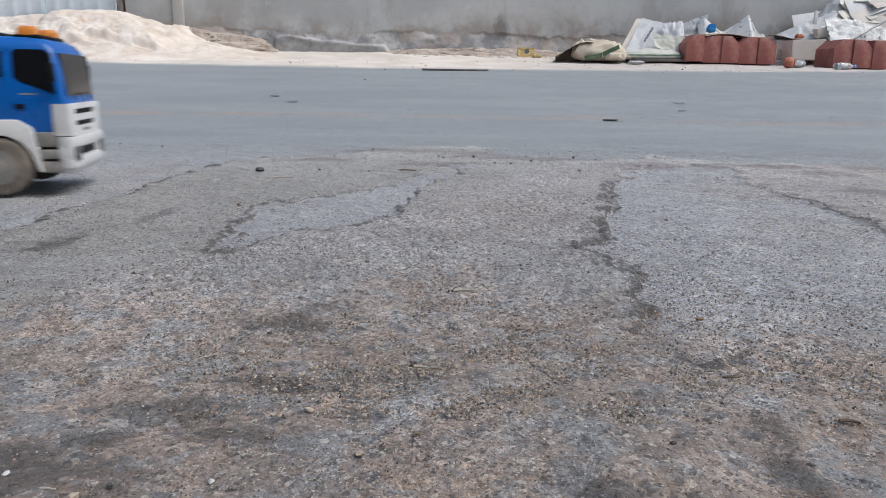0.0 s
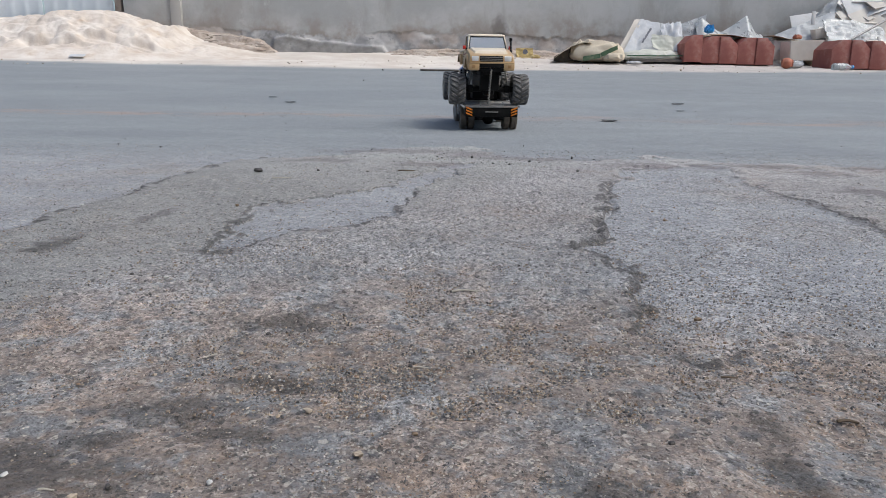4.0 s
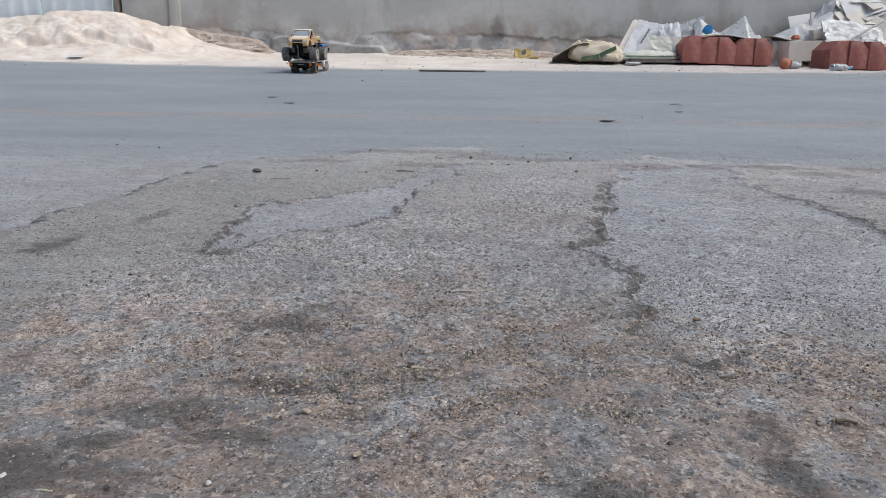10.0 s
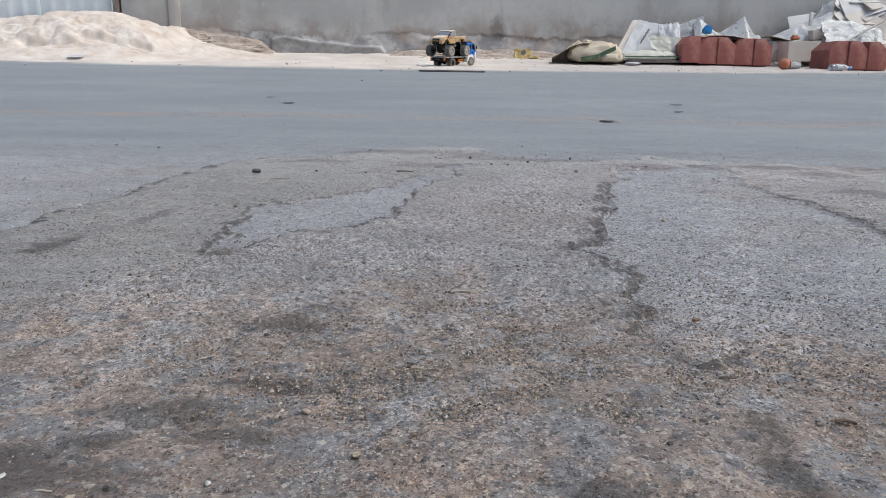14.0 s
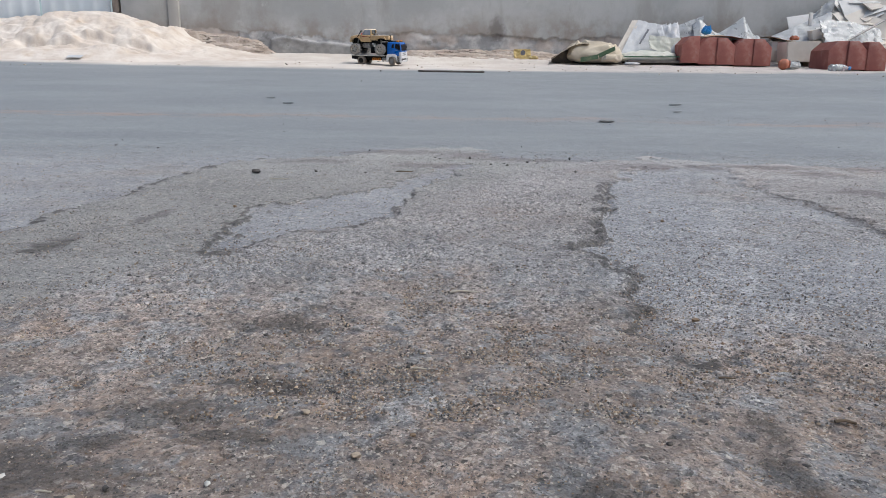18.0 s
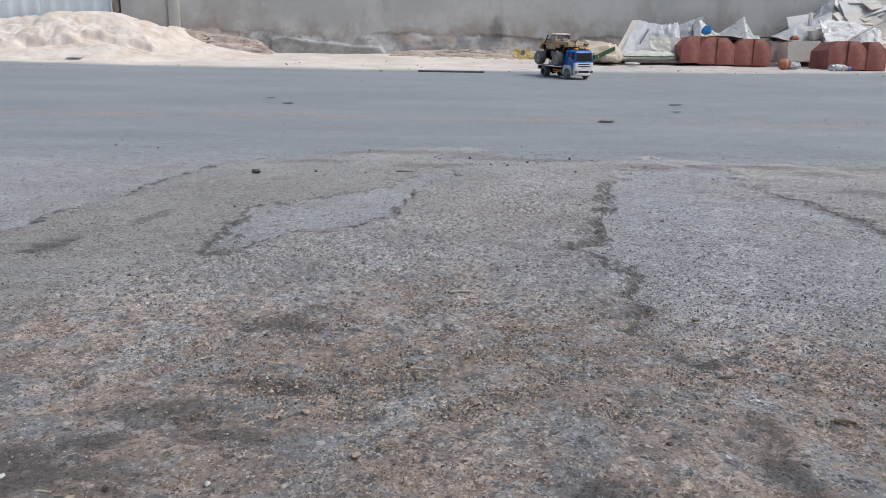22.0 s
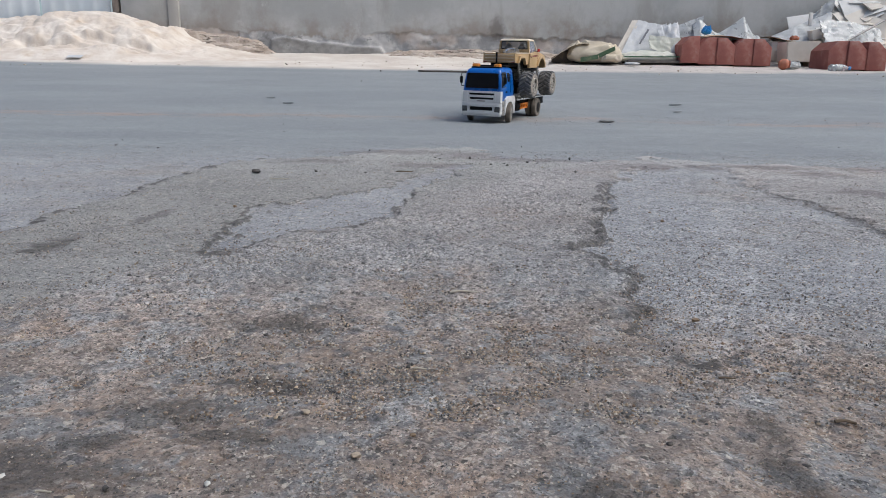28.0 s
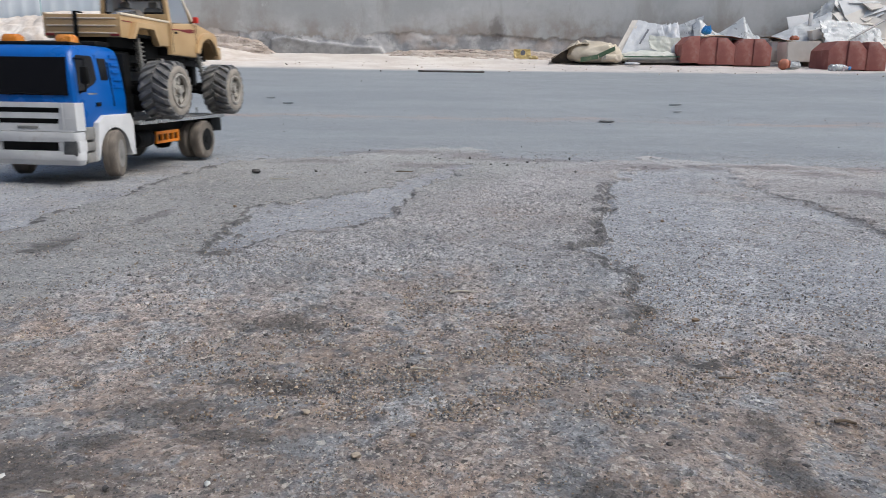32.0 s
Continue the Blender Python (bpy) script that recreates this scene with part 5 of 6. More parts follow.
    for s in (1, -1):
        box(bm, 0.1, 0.1325, min(s * 0.047, s * 0.0565), max(s * 0.047, s * 0.0565), 0.045, 0.063, 0.001)
        box(bm, 0.112, 0.131, min(s * 0.0765, s * 0.0803), max(s * 0.0765, s * 0.0803), 0.045, 0.063, 0.001)
    part("bumper", bm, WHITE, truck, "white plastic bumper, dusty below", 30)
    bm = bmesh.new()
    box(bm, 0.1, 0.1265, -0.05, 0.05, 0.046, 0.063, 0.001)
    part("bumper_slot", bm, BLACK, truck)
    mirrored("headlight", lambda bm, s: prism(bm, [(s * 0.0575, 0.063), (s * 0.0765, 0.063), (s * 0.0772, 0.040), (s * 0.0545, 0.040)], 0.115, 0.1345, 0.0015, axis="x"), HEADLIGHT, truck, "dark grey headlight")
    bm = bmesh.new()
    box(bm, 0.1295, 0.1318, -0.0165, 0.0165, 0.0805, 0.0845, 0.0005)
    part("badge", bm, GREY_PLASTIC, truck, "pale badge bar")
    # steps behind the bumper and the white wheel arch
    def steps_panel(bm, s):
        for z0, z1, d in ((0.028, 0.043, 0.0), (0.046, 0.059, 0.001), (0.062, 0.082, 0.002)):
            box(bm, 0.084, 0.1125, min(s * 0.05, s * (0.0795 - d)), max(s * 0.05, s * (0.0795 - d)), z0, z1, 0.0025)
    mirrored("step_panel", steps_panel, GREY_PLASTIC, truck, "dusty silver entry steps")
    def arch(bm, s):
        inner = [(0.042 + 0.0445 * math.cos(radians(a)), 0.0365 + 0.0445 * math.sin(radians(a))) for a in range(-8, 189, 14)]
        outer = [(-0.0165, 0.030), (-0.0165, 0.084), (-0.009, 0.0985), (0.066, 0.0985), (0.083, 0.088), (0.0915, 0.030)]
        prism(bm, inner + outer, s * 0.062, s * 0.0835, 0.0022)
    mirrored("wheel_arch", arch, WHITE, truck, "white plastic wheel arch")
    bm = bmesh.new()
    box(bm, -0.012, 0.108, -0.06, 0.06, 0.04, 0.083)
    part("cab_floor", bm, BLACK, truck)
    bm = bmesh.new()
    box(bm, -0.07, -0.0165, -0.056, 0.056, 0.086, 0.2, 0.004)
    box(bm, -0.074, -0.066, -0.03, 0.03, 0.1, 0.17, 0.003)
    part("cab_back", bm, BLACK, truck, "black gear stowed behind the cab")
    bm = bmesh.new()
    box(bm, -0.0165, -0.0122, -0.076, 0.076, 0.088, 0.196, 0.0015)
    part("rear_wall", bm, BLACK, truck, "black rear wall of the cab")
    bm = bmesh.new()
    box(bm, -0.008, 0.034, -0.058, 0.058, 0.2025, 0.2125, 0.004)
    part("roof_pad", bm, BLACK, truck, "black pad on the cab roof under the pickup's tail")
    # frame, deck, tanks and rear
    bm = bmesh.new()
    for s in (1, -1):
        box(bm, -0.35, 0.1, s * 0.036 - 0.006, s * 0.036 + 0.006, 0.042, 0.064, 0.001)
    for x in (-0.33, -0.2, -0.1, 0.0, 0.08):
        box(bm, x - 0.008, x + 0.008, -0.036, 0.036, 0.045, 0.06)
    box(bm, -0.30, -0.03, -0.058, 0.058, 0.06, 0.0795, 0.001)
    part("frame", bm, BLACK, truck, "black chassis frame")
    bm = bmesh.new()
    rod(bm, (0.042, -0.08, 0.0372), (0.042, 0.08, 0.0372), 0.005, 10)
    part("front_axle", bm, BLACK, truck)
    bm = bmesh.new()
    rod(bm, (-0.26, -0.06, 0.0372), (-0.26, 0.06, 0.0372), 0.006, 10)
    lathe(bm, [(0.004, -0.02), (0.018, -0.012), (0.02, 0.0), (0.018, 0.012), (0.004, 0.02)], 14, (-0.26, 0, 0.0372))
    rod(bm, (-0.26, 0, 0.038), (-0.05, 0, 0.045), 0.004, 8)
    part("rear_axle", bm, BLACK, truck)
    bm = bmesh.new()
    box(bm, -0.357, -0.022, -0.0885, 0.0885, 0.0795, 0.0852, 0.0012)
    deck = part("deck", bm, DECK, truck, "dusty grey metal flatbed deck")
    mirrored("deck_edge", lambda bm, s: box(bm, -0.358, -0.022, min(s * 0.0886, s * 0.0925), max(s * 0.0886, s * 0.0925), 0.0785, 0.0866, 0.0008), CHROME, truck, "scuffed silver deck edge")
    bm = bmesh.new()
    for k in range(15):
        x = -0.345 + k * 0.0225
        box(bm, x, x + 0.012, -0.082, 0.082, 0.085, 0.0857, 0.0003)
    part("deck_rib", bm, DECK, truck)
    mirrored("deck_stake", lambda bm, s: rod(bm, (-0.345, s * 0.037, 0.085), (-0.345, s * 0.037, 0.098), 0.0016), CHROME, truck)
    fore = {1: 0.0, -1: 0.027}

    def orange_panel(bm, s):
        y = s * 0.075
        box(bm, -0.182, -0.098, y - 0.002, y + 0.002, 0.057, 0.0625, 0.0006)
        box(bm, -0.182, -0.098, y - 0.002, y + 0.002, 0.0405, 0.0455, 0.0006)
        for k in range(5):
            x = -0.182 + k * 0.0198
            box(bm, x, x + 0.0048, y - 0.002, y + 0.002, 0.045, 0.0575)
        bmesh.ops.translate(bm, verts=bm.verts, vec=(fore[s], 0, 0))
    mirrored("side_guard", orange_panel, ORANGE, truck, "orange side guard with dark openings")
    mirrored("guard_backing", lambda bm, s: box(bm, -0.178 + fore[s], -0.1 + fore[s], min(s * 0.058, s * 0.0725), max(s * 0.058, s * 0.0725), 0.042, 0.062, 0.001), BLACK, truck)
    def tank(bm, s):
        lathe(bm, [(0.004, -0.088), (0.0135, -0.088), (0.0145, -0.086), (0.0145, -0.042), (0.0135, -0.040), (0.004, -0.040)], 18, (0, s * 0.066, 0.05), "x")
        for x in (-0.078, -0.05):
            lathe(bm, [(0.015, x - 0.002), (0.015, x + 0.002)], 18, (0, s * 0.066, 0.05), "x")
    def put_tank(bm, s):
        tank(bm, s)
        bmesh.ops.translate(bm, verts=bm.verts, vec=(fore[s], 0, 0.002))
    tanks = mirrored("fuel_tank", put_tank, GREY_PLASTIC, truck, "dusty silver round fuel tank")
    # the left tank is coloured black to stand for the dark space there
    tanks[0].data.materials[0] = BLACK
    tagged(tanks[0], "round tank coloured black for the shaded space under the deck")
    bm = bmesh.new()
    for k in range(14):
        a, b = k / 14, (k + 1) / 14
        rod(bm, (-0.035 - 0.09 * a, -0.06, 0.036 - 0.035 * a * (1 - a)), (-0.035 - 0.09 * b, -0.06, 0.036 - 0.035 * b * (1 - b)), 0.0012, 6)
    part("cable", bm, BLACK, truck, "sagging black cable under the frame")
    bm = bmesh.new()
    box(bm, -0.354, -0.33, -0.086, 0.086, 0.05, 0.0785, 0.002)
    part("rear_panel", bm, BLACK, truck, "black rear panel")
    mirrored("mud_flap", lambda bm, s: box(bm, -0.349, -0.3, min(s * 0.082, s * 0.0875), max(s * 0.082, s * 0.0875), 0.052, 0.0785, 0.002), BLACK, truck)
    def board(bm, s):
        box(bm, -0.3575, -0.354, s * 0.074 - 0.0105, s * 0.074 + 0.0105, 0.049, 0.0775, 0.0006)
    for b, s in zip(mirrored("warning_board", board, BLACK, truck, "black board with orange slanted stripes"), (1, -1)):
        for k in range(3):
            bm = bmesh.new()
            z = 0.052 + k * 0.009
            prism(bm, [(s * 0.0640, z), (s * 0.084, z + 0.008), (s * 0.084, z + 0.0125), (s * 0.0640, z + 0.0045)], -0.3583, -0.3572, axis="x")
            part("stripe", bm, ORANGE, b)
    bm = bmesh.new()
    box(bm, -0.3575, -0.354, -0.021, 0.021, 0.064, 0.0672, 0.0005)
    part("plate_bar", bm, GREY_PLASTIC, truck)
    for side in (1, -1):
        truck_wheel(truck, 0.042, side, False)
        truck_wheel(truck, -0.26, side, True)
    return truck


toy_truck = build_truck()


# ---- the toy pickup that rides on the deck, facing backwards: x forward, origin between its wheels ----
RIM_DARK = surface("dark_dusty_rim", (0.09, 0.08, 0.068), (0.16, 0.14, 0.118), 0.01, 0.8, 0.0002)
LAMP_GLASS = surface("clear_lamp", (0.62, 0.64, 0.64), (0.74, 0.75, 0.75), 0.01, 0.15, 0.00005)
FOG = surface("dull_amber", (0.35, 0.19, 0.07), (0.42, 0.24, 0.1), 0.01, 0.3, 0.00005)
ON_DECK = Matrix.Translation((-0.1925, 0.0105, 0.0862)) @ Matrix.Rotation(math.pi + 0.012, 4, "Z")


def pickup_wheel(pickup, x, side):
    r, w = 0.0525, 0.056
    bm = bmesh.new()
    lathe(bm, [(0.028, -w * 0.44), (0.032, -w * 0.5), (0.044, -w * 0.49), (0.0475, -w * 0.44), (0.0485, -w * 0.3), (0.049, 0), (0.0485, w * 0.3), (0.0475, w * 0.44), (0.044, w * 0.49), (0.034, w * 0.5), (0.028, w * 0.44)], 40, ring=True)
    wheel = part("wheel", bm, TYRE_DARK, pickup, "big dusty monster tyre with chevron tread")
    bm = bmesh.new()
    for k in range(18):
        for s in (1, -1):
            a0 = 2 * math.pi * (k + (0.5 if s > 0 else 0)) / 18
            # each lug sweeps back from the middle to the shoulder
            ring = []
            for f, width in ((0.0, 0.0048), (0.35, 0.0055), (0.75, 0.006), (0.98, 0.0066)):
                a = a0 + 0.30 * f
                y = s * (0.002 + f * (w / 2 - 0.002))
                low, high = (0.047, r) if f < 0.9 else (0.043, r - 0.0035)
                c, d = Vector((math.cos(a), 0, math.sin(a))), Vector((-math.sin(a), 0, math.cos(a)))
                ring.append([c * low - d * width + Vector((0, y, 0)), c * high - d * width * 0.7 + Vector((0, y, 0)), c * high + d * width * 0.7 + Vector((0, y, 0)), c * low + d * width + Vector((0, y, 0))])
            loft(bm, ring)
    part("tread", bm, TREAD, wheel, "grey chevron lugs", 25)
    bm = bmesh.new()
    f = side * w * 0.5
    lathe(bm, [(0.0295, f - side * 0.002), (0.034, f + side * 0.0012), (0.041, f + side * 0.0014), (0.0455, f - side * 0.0015), (0.046, f - side * 0.006), (0.0295, f - side * 0.006)], 36, ring=True)
    part("sidewall", bm, SIDEWALL, wheel, "sand-coloured dusty sidewall")
    bm = bmesh.new()
    lathe(bm, [(0.03, f + side * 0.0005), (0.0285, f + side * 0.001), (0.027, f - side * 0.002), (0.0262, f - side * 0.014), (0.004, f - side * 0.015), (0.004, f - side * 0.03), (0.03, f - side * 0.03)], 32, ring=True)
    part("rim", bm, RIM_DARK, wheel, "dusty dark dished rim")
    bm = bmesh.new()
    lathe(bm, [(0.0305, f - side * 0.002), (0.0303, f + side * 0.002), (0.0272, f + side * 0.0022), (0.0262, f - side * 0.004)], 32, ring=True)
    for k in range(6):
        a = 2 * math.pi * k / 6
        p = Vector((math.cos(a) * 0.0205, f - side * 0.008, math.sin(a) * 0.0205))
        bmesh.ops.create_cube(bm, size=1.0, matrix=Matrix.Translation(p) @ Matrix.Rotation(-a, 4, "Y") @ Matrix.Diagonal((0.014, 0.005, 0.0125, 1)))
        lathe(bm, [(0.0017, f - side * 0.006), (0.0017, f - side * 0.003), (0.0008, f - side * 0.0024)], 6, (0.0122 * math.cos(a + 0.5), 0, 0.0122 * math.sin(a + 0.5)))
    lathe(bm, [(0.0165, f - side * 0.012), (0.016, f - side * 0.006), (0.0085, f - side * 0.0055), (0.0075, f + side * 0.001), (0.003, f + side * 0.0015)], 20)
    part("spokes", bm, RIM, wheel, "dusty six-spoke rim")
    wheel.matrix_basis = Matrix.Translation((x, side * 0.111, r)) @ Matrix.Rotation(0.35 * side + x * 7, 4, "Y")


def build_pickup():
    car = root("toy_pickup", "tan toy pickup on big monster tyres, chained to the deck", "toy car")
    for x in (0.1215, -0.1215):
        for s in (1, -1):
            pickup_wheel(car, x, s)
    # front body: bonnet, fenders and doors in one shell, with wheel openings
    def arch(cx, r, zc, a0=0, a1=180, step=22):
        return [(cx + r * math.cos(radians(a)), zc + r * 0.95 * math.sin(radians(a))) for a in range(a0, a1 + 1, step)]
    bm = bmesh.new()
    low = [(-0.021, 0.116)]
    outline = low + [(-0.021, 0.172), (0.088, 0.180), (0.168, 0.167), (0.181, 0.1615), (0.1855, 0.155), (0.1855, 0.114), (0.168, 0.113)] + [(0.164, 0.132), (0.154, 0.147), (0.138, 0.154), (0.114, 0.154), (0.097, 0.148), (0.086, 0.133), (0.082, 0.114)]
    prism(bm, outline, -0.0755, 0.0755, 0.004)
    part("front_body", bm, TAN, car, "tan painted bonnet, wings and doors", 28)
    bm = bmesh.new()
    loft(bm, [[(0.085, -0.066, 0.178), (0.174, -0.06, 0.1615), (0.174, 0.06, 0.1615), (0.085, 0.066, 0.178)], [(0.087, -0.060, 0.1845), (0.166, -0.054, 0.1725), (0.166, 0.054, 0.1725), (0.087, 0.060, 0.1845)]])
    part("bonnet", bm, TAN_PALE, car, "dusty pale tan bonnet")
    # flared wing lips
    def lip(cx, zc, r, y0, y1):
        def build(bm, s):
            inner = [(cx + r * math.cos(radians(a)), zc + r * math.sin(radians(a))) for a in range(12, 169, 12)]
            outer = [(cx + (r + 0.010) * math.cos(radians(a)), zc + (r + 0.010) * math.sin(radians(a))) for a in range(168, 11, -12)]
            prism(bm, inner + outer, s * y0, s * y1, 0.0012)
        return build
    mirrored("wing_flare", lip(0.125, 0.112, 0.0425, 0.07, 0.0825), TAN, car, "flared tan wheel lip")
    # load bed: floor, sides with angular wheel notch, tailgate, inner skin
    def bed_side(bm, s):
        outline = [(-0.184, 0.137), (-0.184, 0.173), (-0.024, 0.173), (-0.024, 0.131), (-0.062, 0.131), (-0.079, 0.131), (-0.094, 0.155), (-0.146, 0.155), (-0.158, 0.137)]
        prism(bm, outline, s * 0.0675, s * 0.0715, 0.0012)
    mirrored("bed_side", bed_side, TAN, car, "tan bed side")
    def bed_flare(bm, s):
        pts = [(-0.166, 0.136), (-0.15, 0.1635), (-0.09, 0.1635), (-0.072, 0.128), (-0.08, 0.128), (-0.095, 0.156), (-0.145, 0.156), (-0.158, 0.136)]
        prism(bm, pts, s * 0.071, s * 0.082, 0.001)
    mirrored("bed_flare", bed_flare, TAN, car, "angular tan wheel flare")
    bm = bmesh.new()
    box(bm, -0.186, -0.182, -0.0715, 0.0715, 0.137, 0.173, 0.0012)
    gate = part("tailgate", bm, TAN, car, "dusty tan tailgate with pressed panel")
    bm = bmesh.new()
    for z in (0.1435, 0.155, 0.1665):
        box(bm, -0.1872, -0.1858, -0.064, 0.064, z - 0.0012, z + 0.0012, 0.0005)
    part("pressing", bm, TAN_PALE, gate)
    for s in (1, -1):
        bm = bmesh.new()
        box(bm, -0.1874, -0.1858, min(s * 0.052, s * 0.069), max(s * 0.052, s * 0.069), 0.1385, 0.1425, 0.0006)
        part("tail_lamp", bm, MAROON, gate)
    bm = bmesh.new()
    box(bm, -0.184, -0.024, -0.07, 0.07, 0.1415, 0.1455, 0.001)
    part("bed_floor", bm, BLACK, car)
    mirrored("bed_rail", lambda bm, s: box(bm, -0.185, -0.022, min(s * 0.0655, s * 0.0735), max(s * 0.0655, s * 0.0735), 0.172, 0.176, 0.0012), TAN_PALE, car)
    # strap over the tailgate and an aerial
    bm = bmesh.new()
    box(bm, -0.1895, -0.1865, 0.006, 0.0135, 0.118, 0.1765, 0.001)
    box(bm, -0.1895, -0.17, 0.006, 0.0135, 0.1755, 0.1775, 0.0006)
    part("strap", bm, BLACK, car, "dark strap over the tailgate")
    # spare wheel lying in the bed
    bm = bmesh.new()
    lathe(bm, [(0.020, -0.007), (0.026, -0.009), (0.031, -0.008), (0.0335, -0.003), (0.0335, 0.003), (0.031, 0.008), (0.026, 0.009), (0.020, 0.007)], 30)
    spare = part("spare_wheel", bm, RUBBER, car, "spare wheel leaning in the bed")
    spare.matrix_basis = pose(-0.052, 0.0, 0.1735, 66, 0, 90)
    bm = bmesh.new()
    lathe(bm, [(0.0225, -0.0095), (0.0225, 0.0095), (0.015, 0.0085), (0.015, 0.005), (0.004, 0.005), (0.004, -0.0095)], 24)
    part("rim", bm, CHROME, spare)
    # cab: roof, pillars and glass
    bm = bmesh.new()
    loft(bm, [ring_xy(-0.020, 0.054, 0.0665, 0.2205, 0.008), ring_xy(-0.021, 0.055, 0.067, 0.2235, 0.008), ring_xy(-0.018, 0.050, 0.063, 0.2275, 0.009), ring_xy(-0.012, 0.042, 0.054, 0.2295, 0.009)])
    part("roof", bm, TAN_PALE, car, "dusty pale tan cab roof")
    def beam(bm, a, b, wx, wy):
        ax, bx = Vector(a), Vector(b)
        loft(bm, [[ax + Vector((dx, dy, 0)) for dx, dy in ((-wx, -wy), (wx, -wy), (wx, wy), (-wx, wy))], [bx + Vector((dx, dy, 0)) for dx, dy in ((-wx, -wy), (wx, -wy), (wx, wy), (-wx, wy))]])
    mirrored("front_pillar", lambda bm, s: beam(bm, (0.0845, s * 0.069, 0.176), (0.0505, s * 0.0625, 0.2215), 0.003, 0.003), TAN_PALE, car)
    mirrored("rear_pillar", lambda bm, s: beam(bm, (-0.016, s * 0.0685, 0.172), (-0.0165, s * 0.0635, 0.2215), 0.0055, 0.003), TAN, car)
    bm = bmesh.new()
    box(bm, -0.022, -0.0175, -0.067, 0.067, 0.172, 0.188, 0.001)
    part("cab_back", bm, TAN, car)
    bm = bmesh.new()
    loft(bm, [[(0.0835, -0.066, 0.181), (0.085, -0.066, 0.181), (0.085, 0.066, 0.181), (0.0835, 0.066, 0.181)], [(0.0505, -0.060, 0.2205), (0.052, -0.060, 0.2205), (0.052, 0.060, 0.2205), (0.0505, 0.060, 0.2205)]])
    ws = part("windscreen", bm, SKY_GLASS, car, "clear raked windscreen, sky reflection put into its colour, with black rubber edge")
    bm = bmesh.new()
    def edge_bar(a, b):
        rod(bm, a, b, 0.0017, 6)
    c = [(0.0855, -0.0655, 0.182), (0.0855, 0.0655, 0.182), (0.053, 0.0595, 0.22), (0.053, -0.0595, 0.22)]
    for i in range(4):
        edge_bar(c[i], c[(i + 1) % 4])
    part("rubber_edge", bm, BLACK, ws)
    mirrored("door_glass", lambda bm, s: prism(bm, [(-0.010, 0.175), (0.078, 0.178), (0.048, 0.22), (-0.010, 0.22)], s * 0.0645, s * 0.0655), SKY_GLASS, car)
    bm = bmesh.new()
    c = [(-0.0185, -0.060, 0.19), (-0.0185, 0.060, 0.19), (-0.0185, 0.057, 0.2195), (-0.0185, -0.057, 0.2195)]
    for i in range(4):
        rod(bm, c[i], c[(i + 1) % 4], 0.0016, 6)
    part("rear_window_frame", bm, BLACK, car, "open rear window with a black frame")
    bm = bmesh.new()
    box(bm, -0.012, 0.075, -0.06, 0.06, 0.16, 0.172, 0.002)
    for s in (1, -1):
        box(bm, -0.008, 0.004, s * 0.03 - 0.018, s * 0.03 + 0.018, 0.17, 0.2, 0.004)
        box(bm, -0.006, 0.002, s * 0.03 - 0.009, s * 0.03 + 0.009, 0.2, 0.211, 0.003)
    part("seat", bm, GREY_PLASTIC, car, "grey seats with headrests")
    # side mirrors, snorkel, decals, door line
    mirrored("mirror", lambda bm, s: box(bm, 0.066, 0.074, min(s * 0.077, s * 0.088), max(s * 0.077, s * 0.088), 0.1795, 0.191, 0.002), RED, car, "red door mirror")
    mirrored("mirror_stalk", lambda bm, s: rod(bm, (0.07, s * 0.071, 0.178), (0.07, s * 0.079, 0.184), 0.0015), BLACK, car)
    bm = bmesh.new()
    rod(bm, (0.118, 0.0775, 0.15), (0.098, 0.081, 0.178), 0.0048, 10)
    rod(bm, (0.098, 0.081, 0.178), (0.075, 0.083, 0.21), 0.0036, 10)
    box(bm, 0.068, 0.080, 0.078, 0.088, 0.206, 0.217, 0.002)
    box(bm, 0.105, 0.13, 0.0745, 0.0815, 0.142, 0.16, 0.003)
    part("snorkel", bm, BLACK, car, "black snorkel beside the windscreen")
    def decal(bm, s):
        y0, y1 = s * 0.0753, s * 0.0762
        prism(bm, [(0.074, 0.1615), (0.05, 0.1665), (0.03, 0.1645), (0.012, 0.1635), (0.018, 0.1605), (0.034, 0.1605), (0.05, 0.1588)], y0, y1)
        prism(bm, [(0.085, 0.1655), (0.06, 0.1632), (0.045, 0.166), (0.06, 0.1672)], y0, y1)
        prism(bm, [(0.012, 0.1634), (-0.02, 0.1622), (-0.02, 0.1608), (0.012, 0.1615)], y0, y1)
    mirrored("decal", decal, MAROON, car, "dark red flash decal")
    mirrored("bed_stripe", lambda bm, s: prism(bm, [(-0.18, 0.1625), (-0.152, 0.1625), (-0.152, 0.164), (-0.18, 0.164)], s * 0.0713, s * 0.0722), MAROON, car)
    mirrored("door_seam", lambda bm, s: (prism(bm, [(-0.017, 0.12), (-0.016, 0.12), (-0.016, 0.172), (-0.017, 0.172)], s * 0.0753, s * 0.076)), BLACK, car)
    mirrored("wing_seam", lambda bm, s: prism(bm, [(0.081, 0.12), (0.082, 0.12), (0.082, 0.176), (0.081, 0.176)], s * 0.0753, s * 0.076), BLACK, car)
    mirrored("door_handle", lambda bm, s: box(bm, -0.009, 0.002, min(s * 0.0753, s * 0.0775), max(s * 0.0753, s * 0.0775), 0.155, 0.158, 0.0005), BLACK, car)
    # nose: grille, lamps, bumper
    nx, nz = -0.0085, -0.0125
    bm = bmesh.new()
    box(bm, 0.188 + nx, 0.1945 + nx, -0.041, 0.041, 0.1525 + nz, 0.171 + nz, 0.002)
    grille = part("grille", bm, BLACK, car, "black slatted grille")
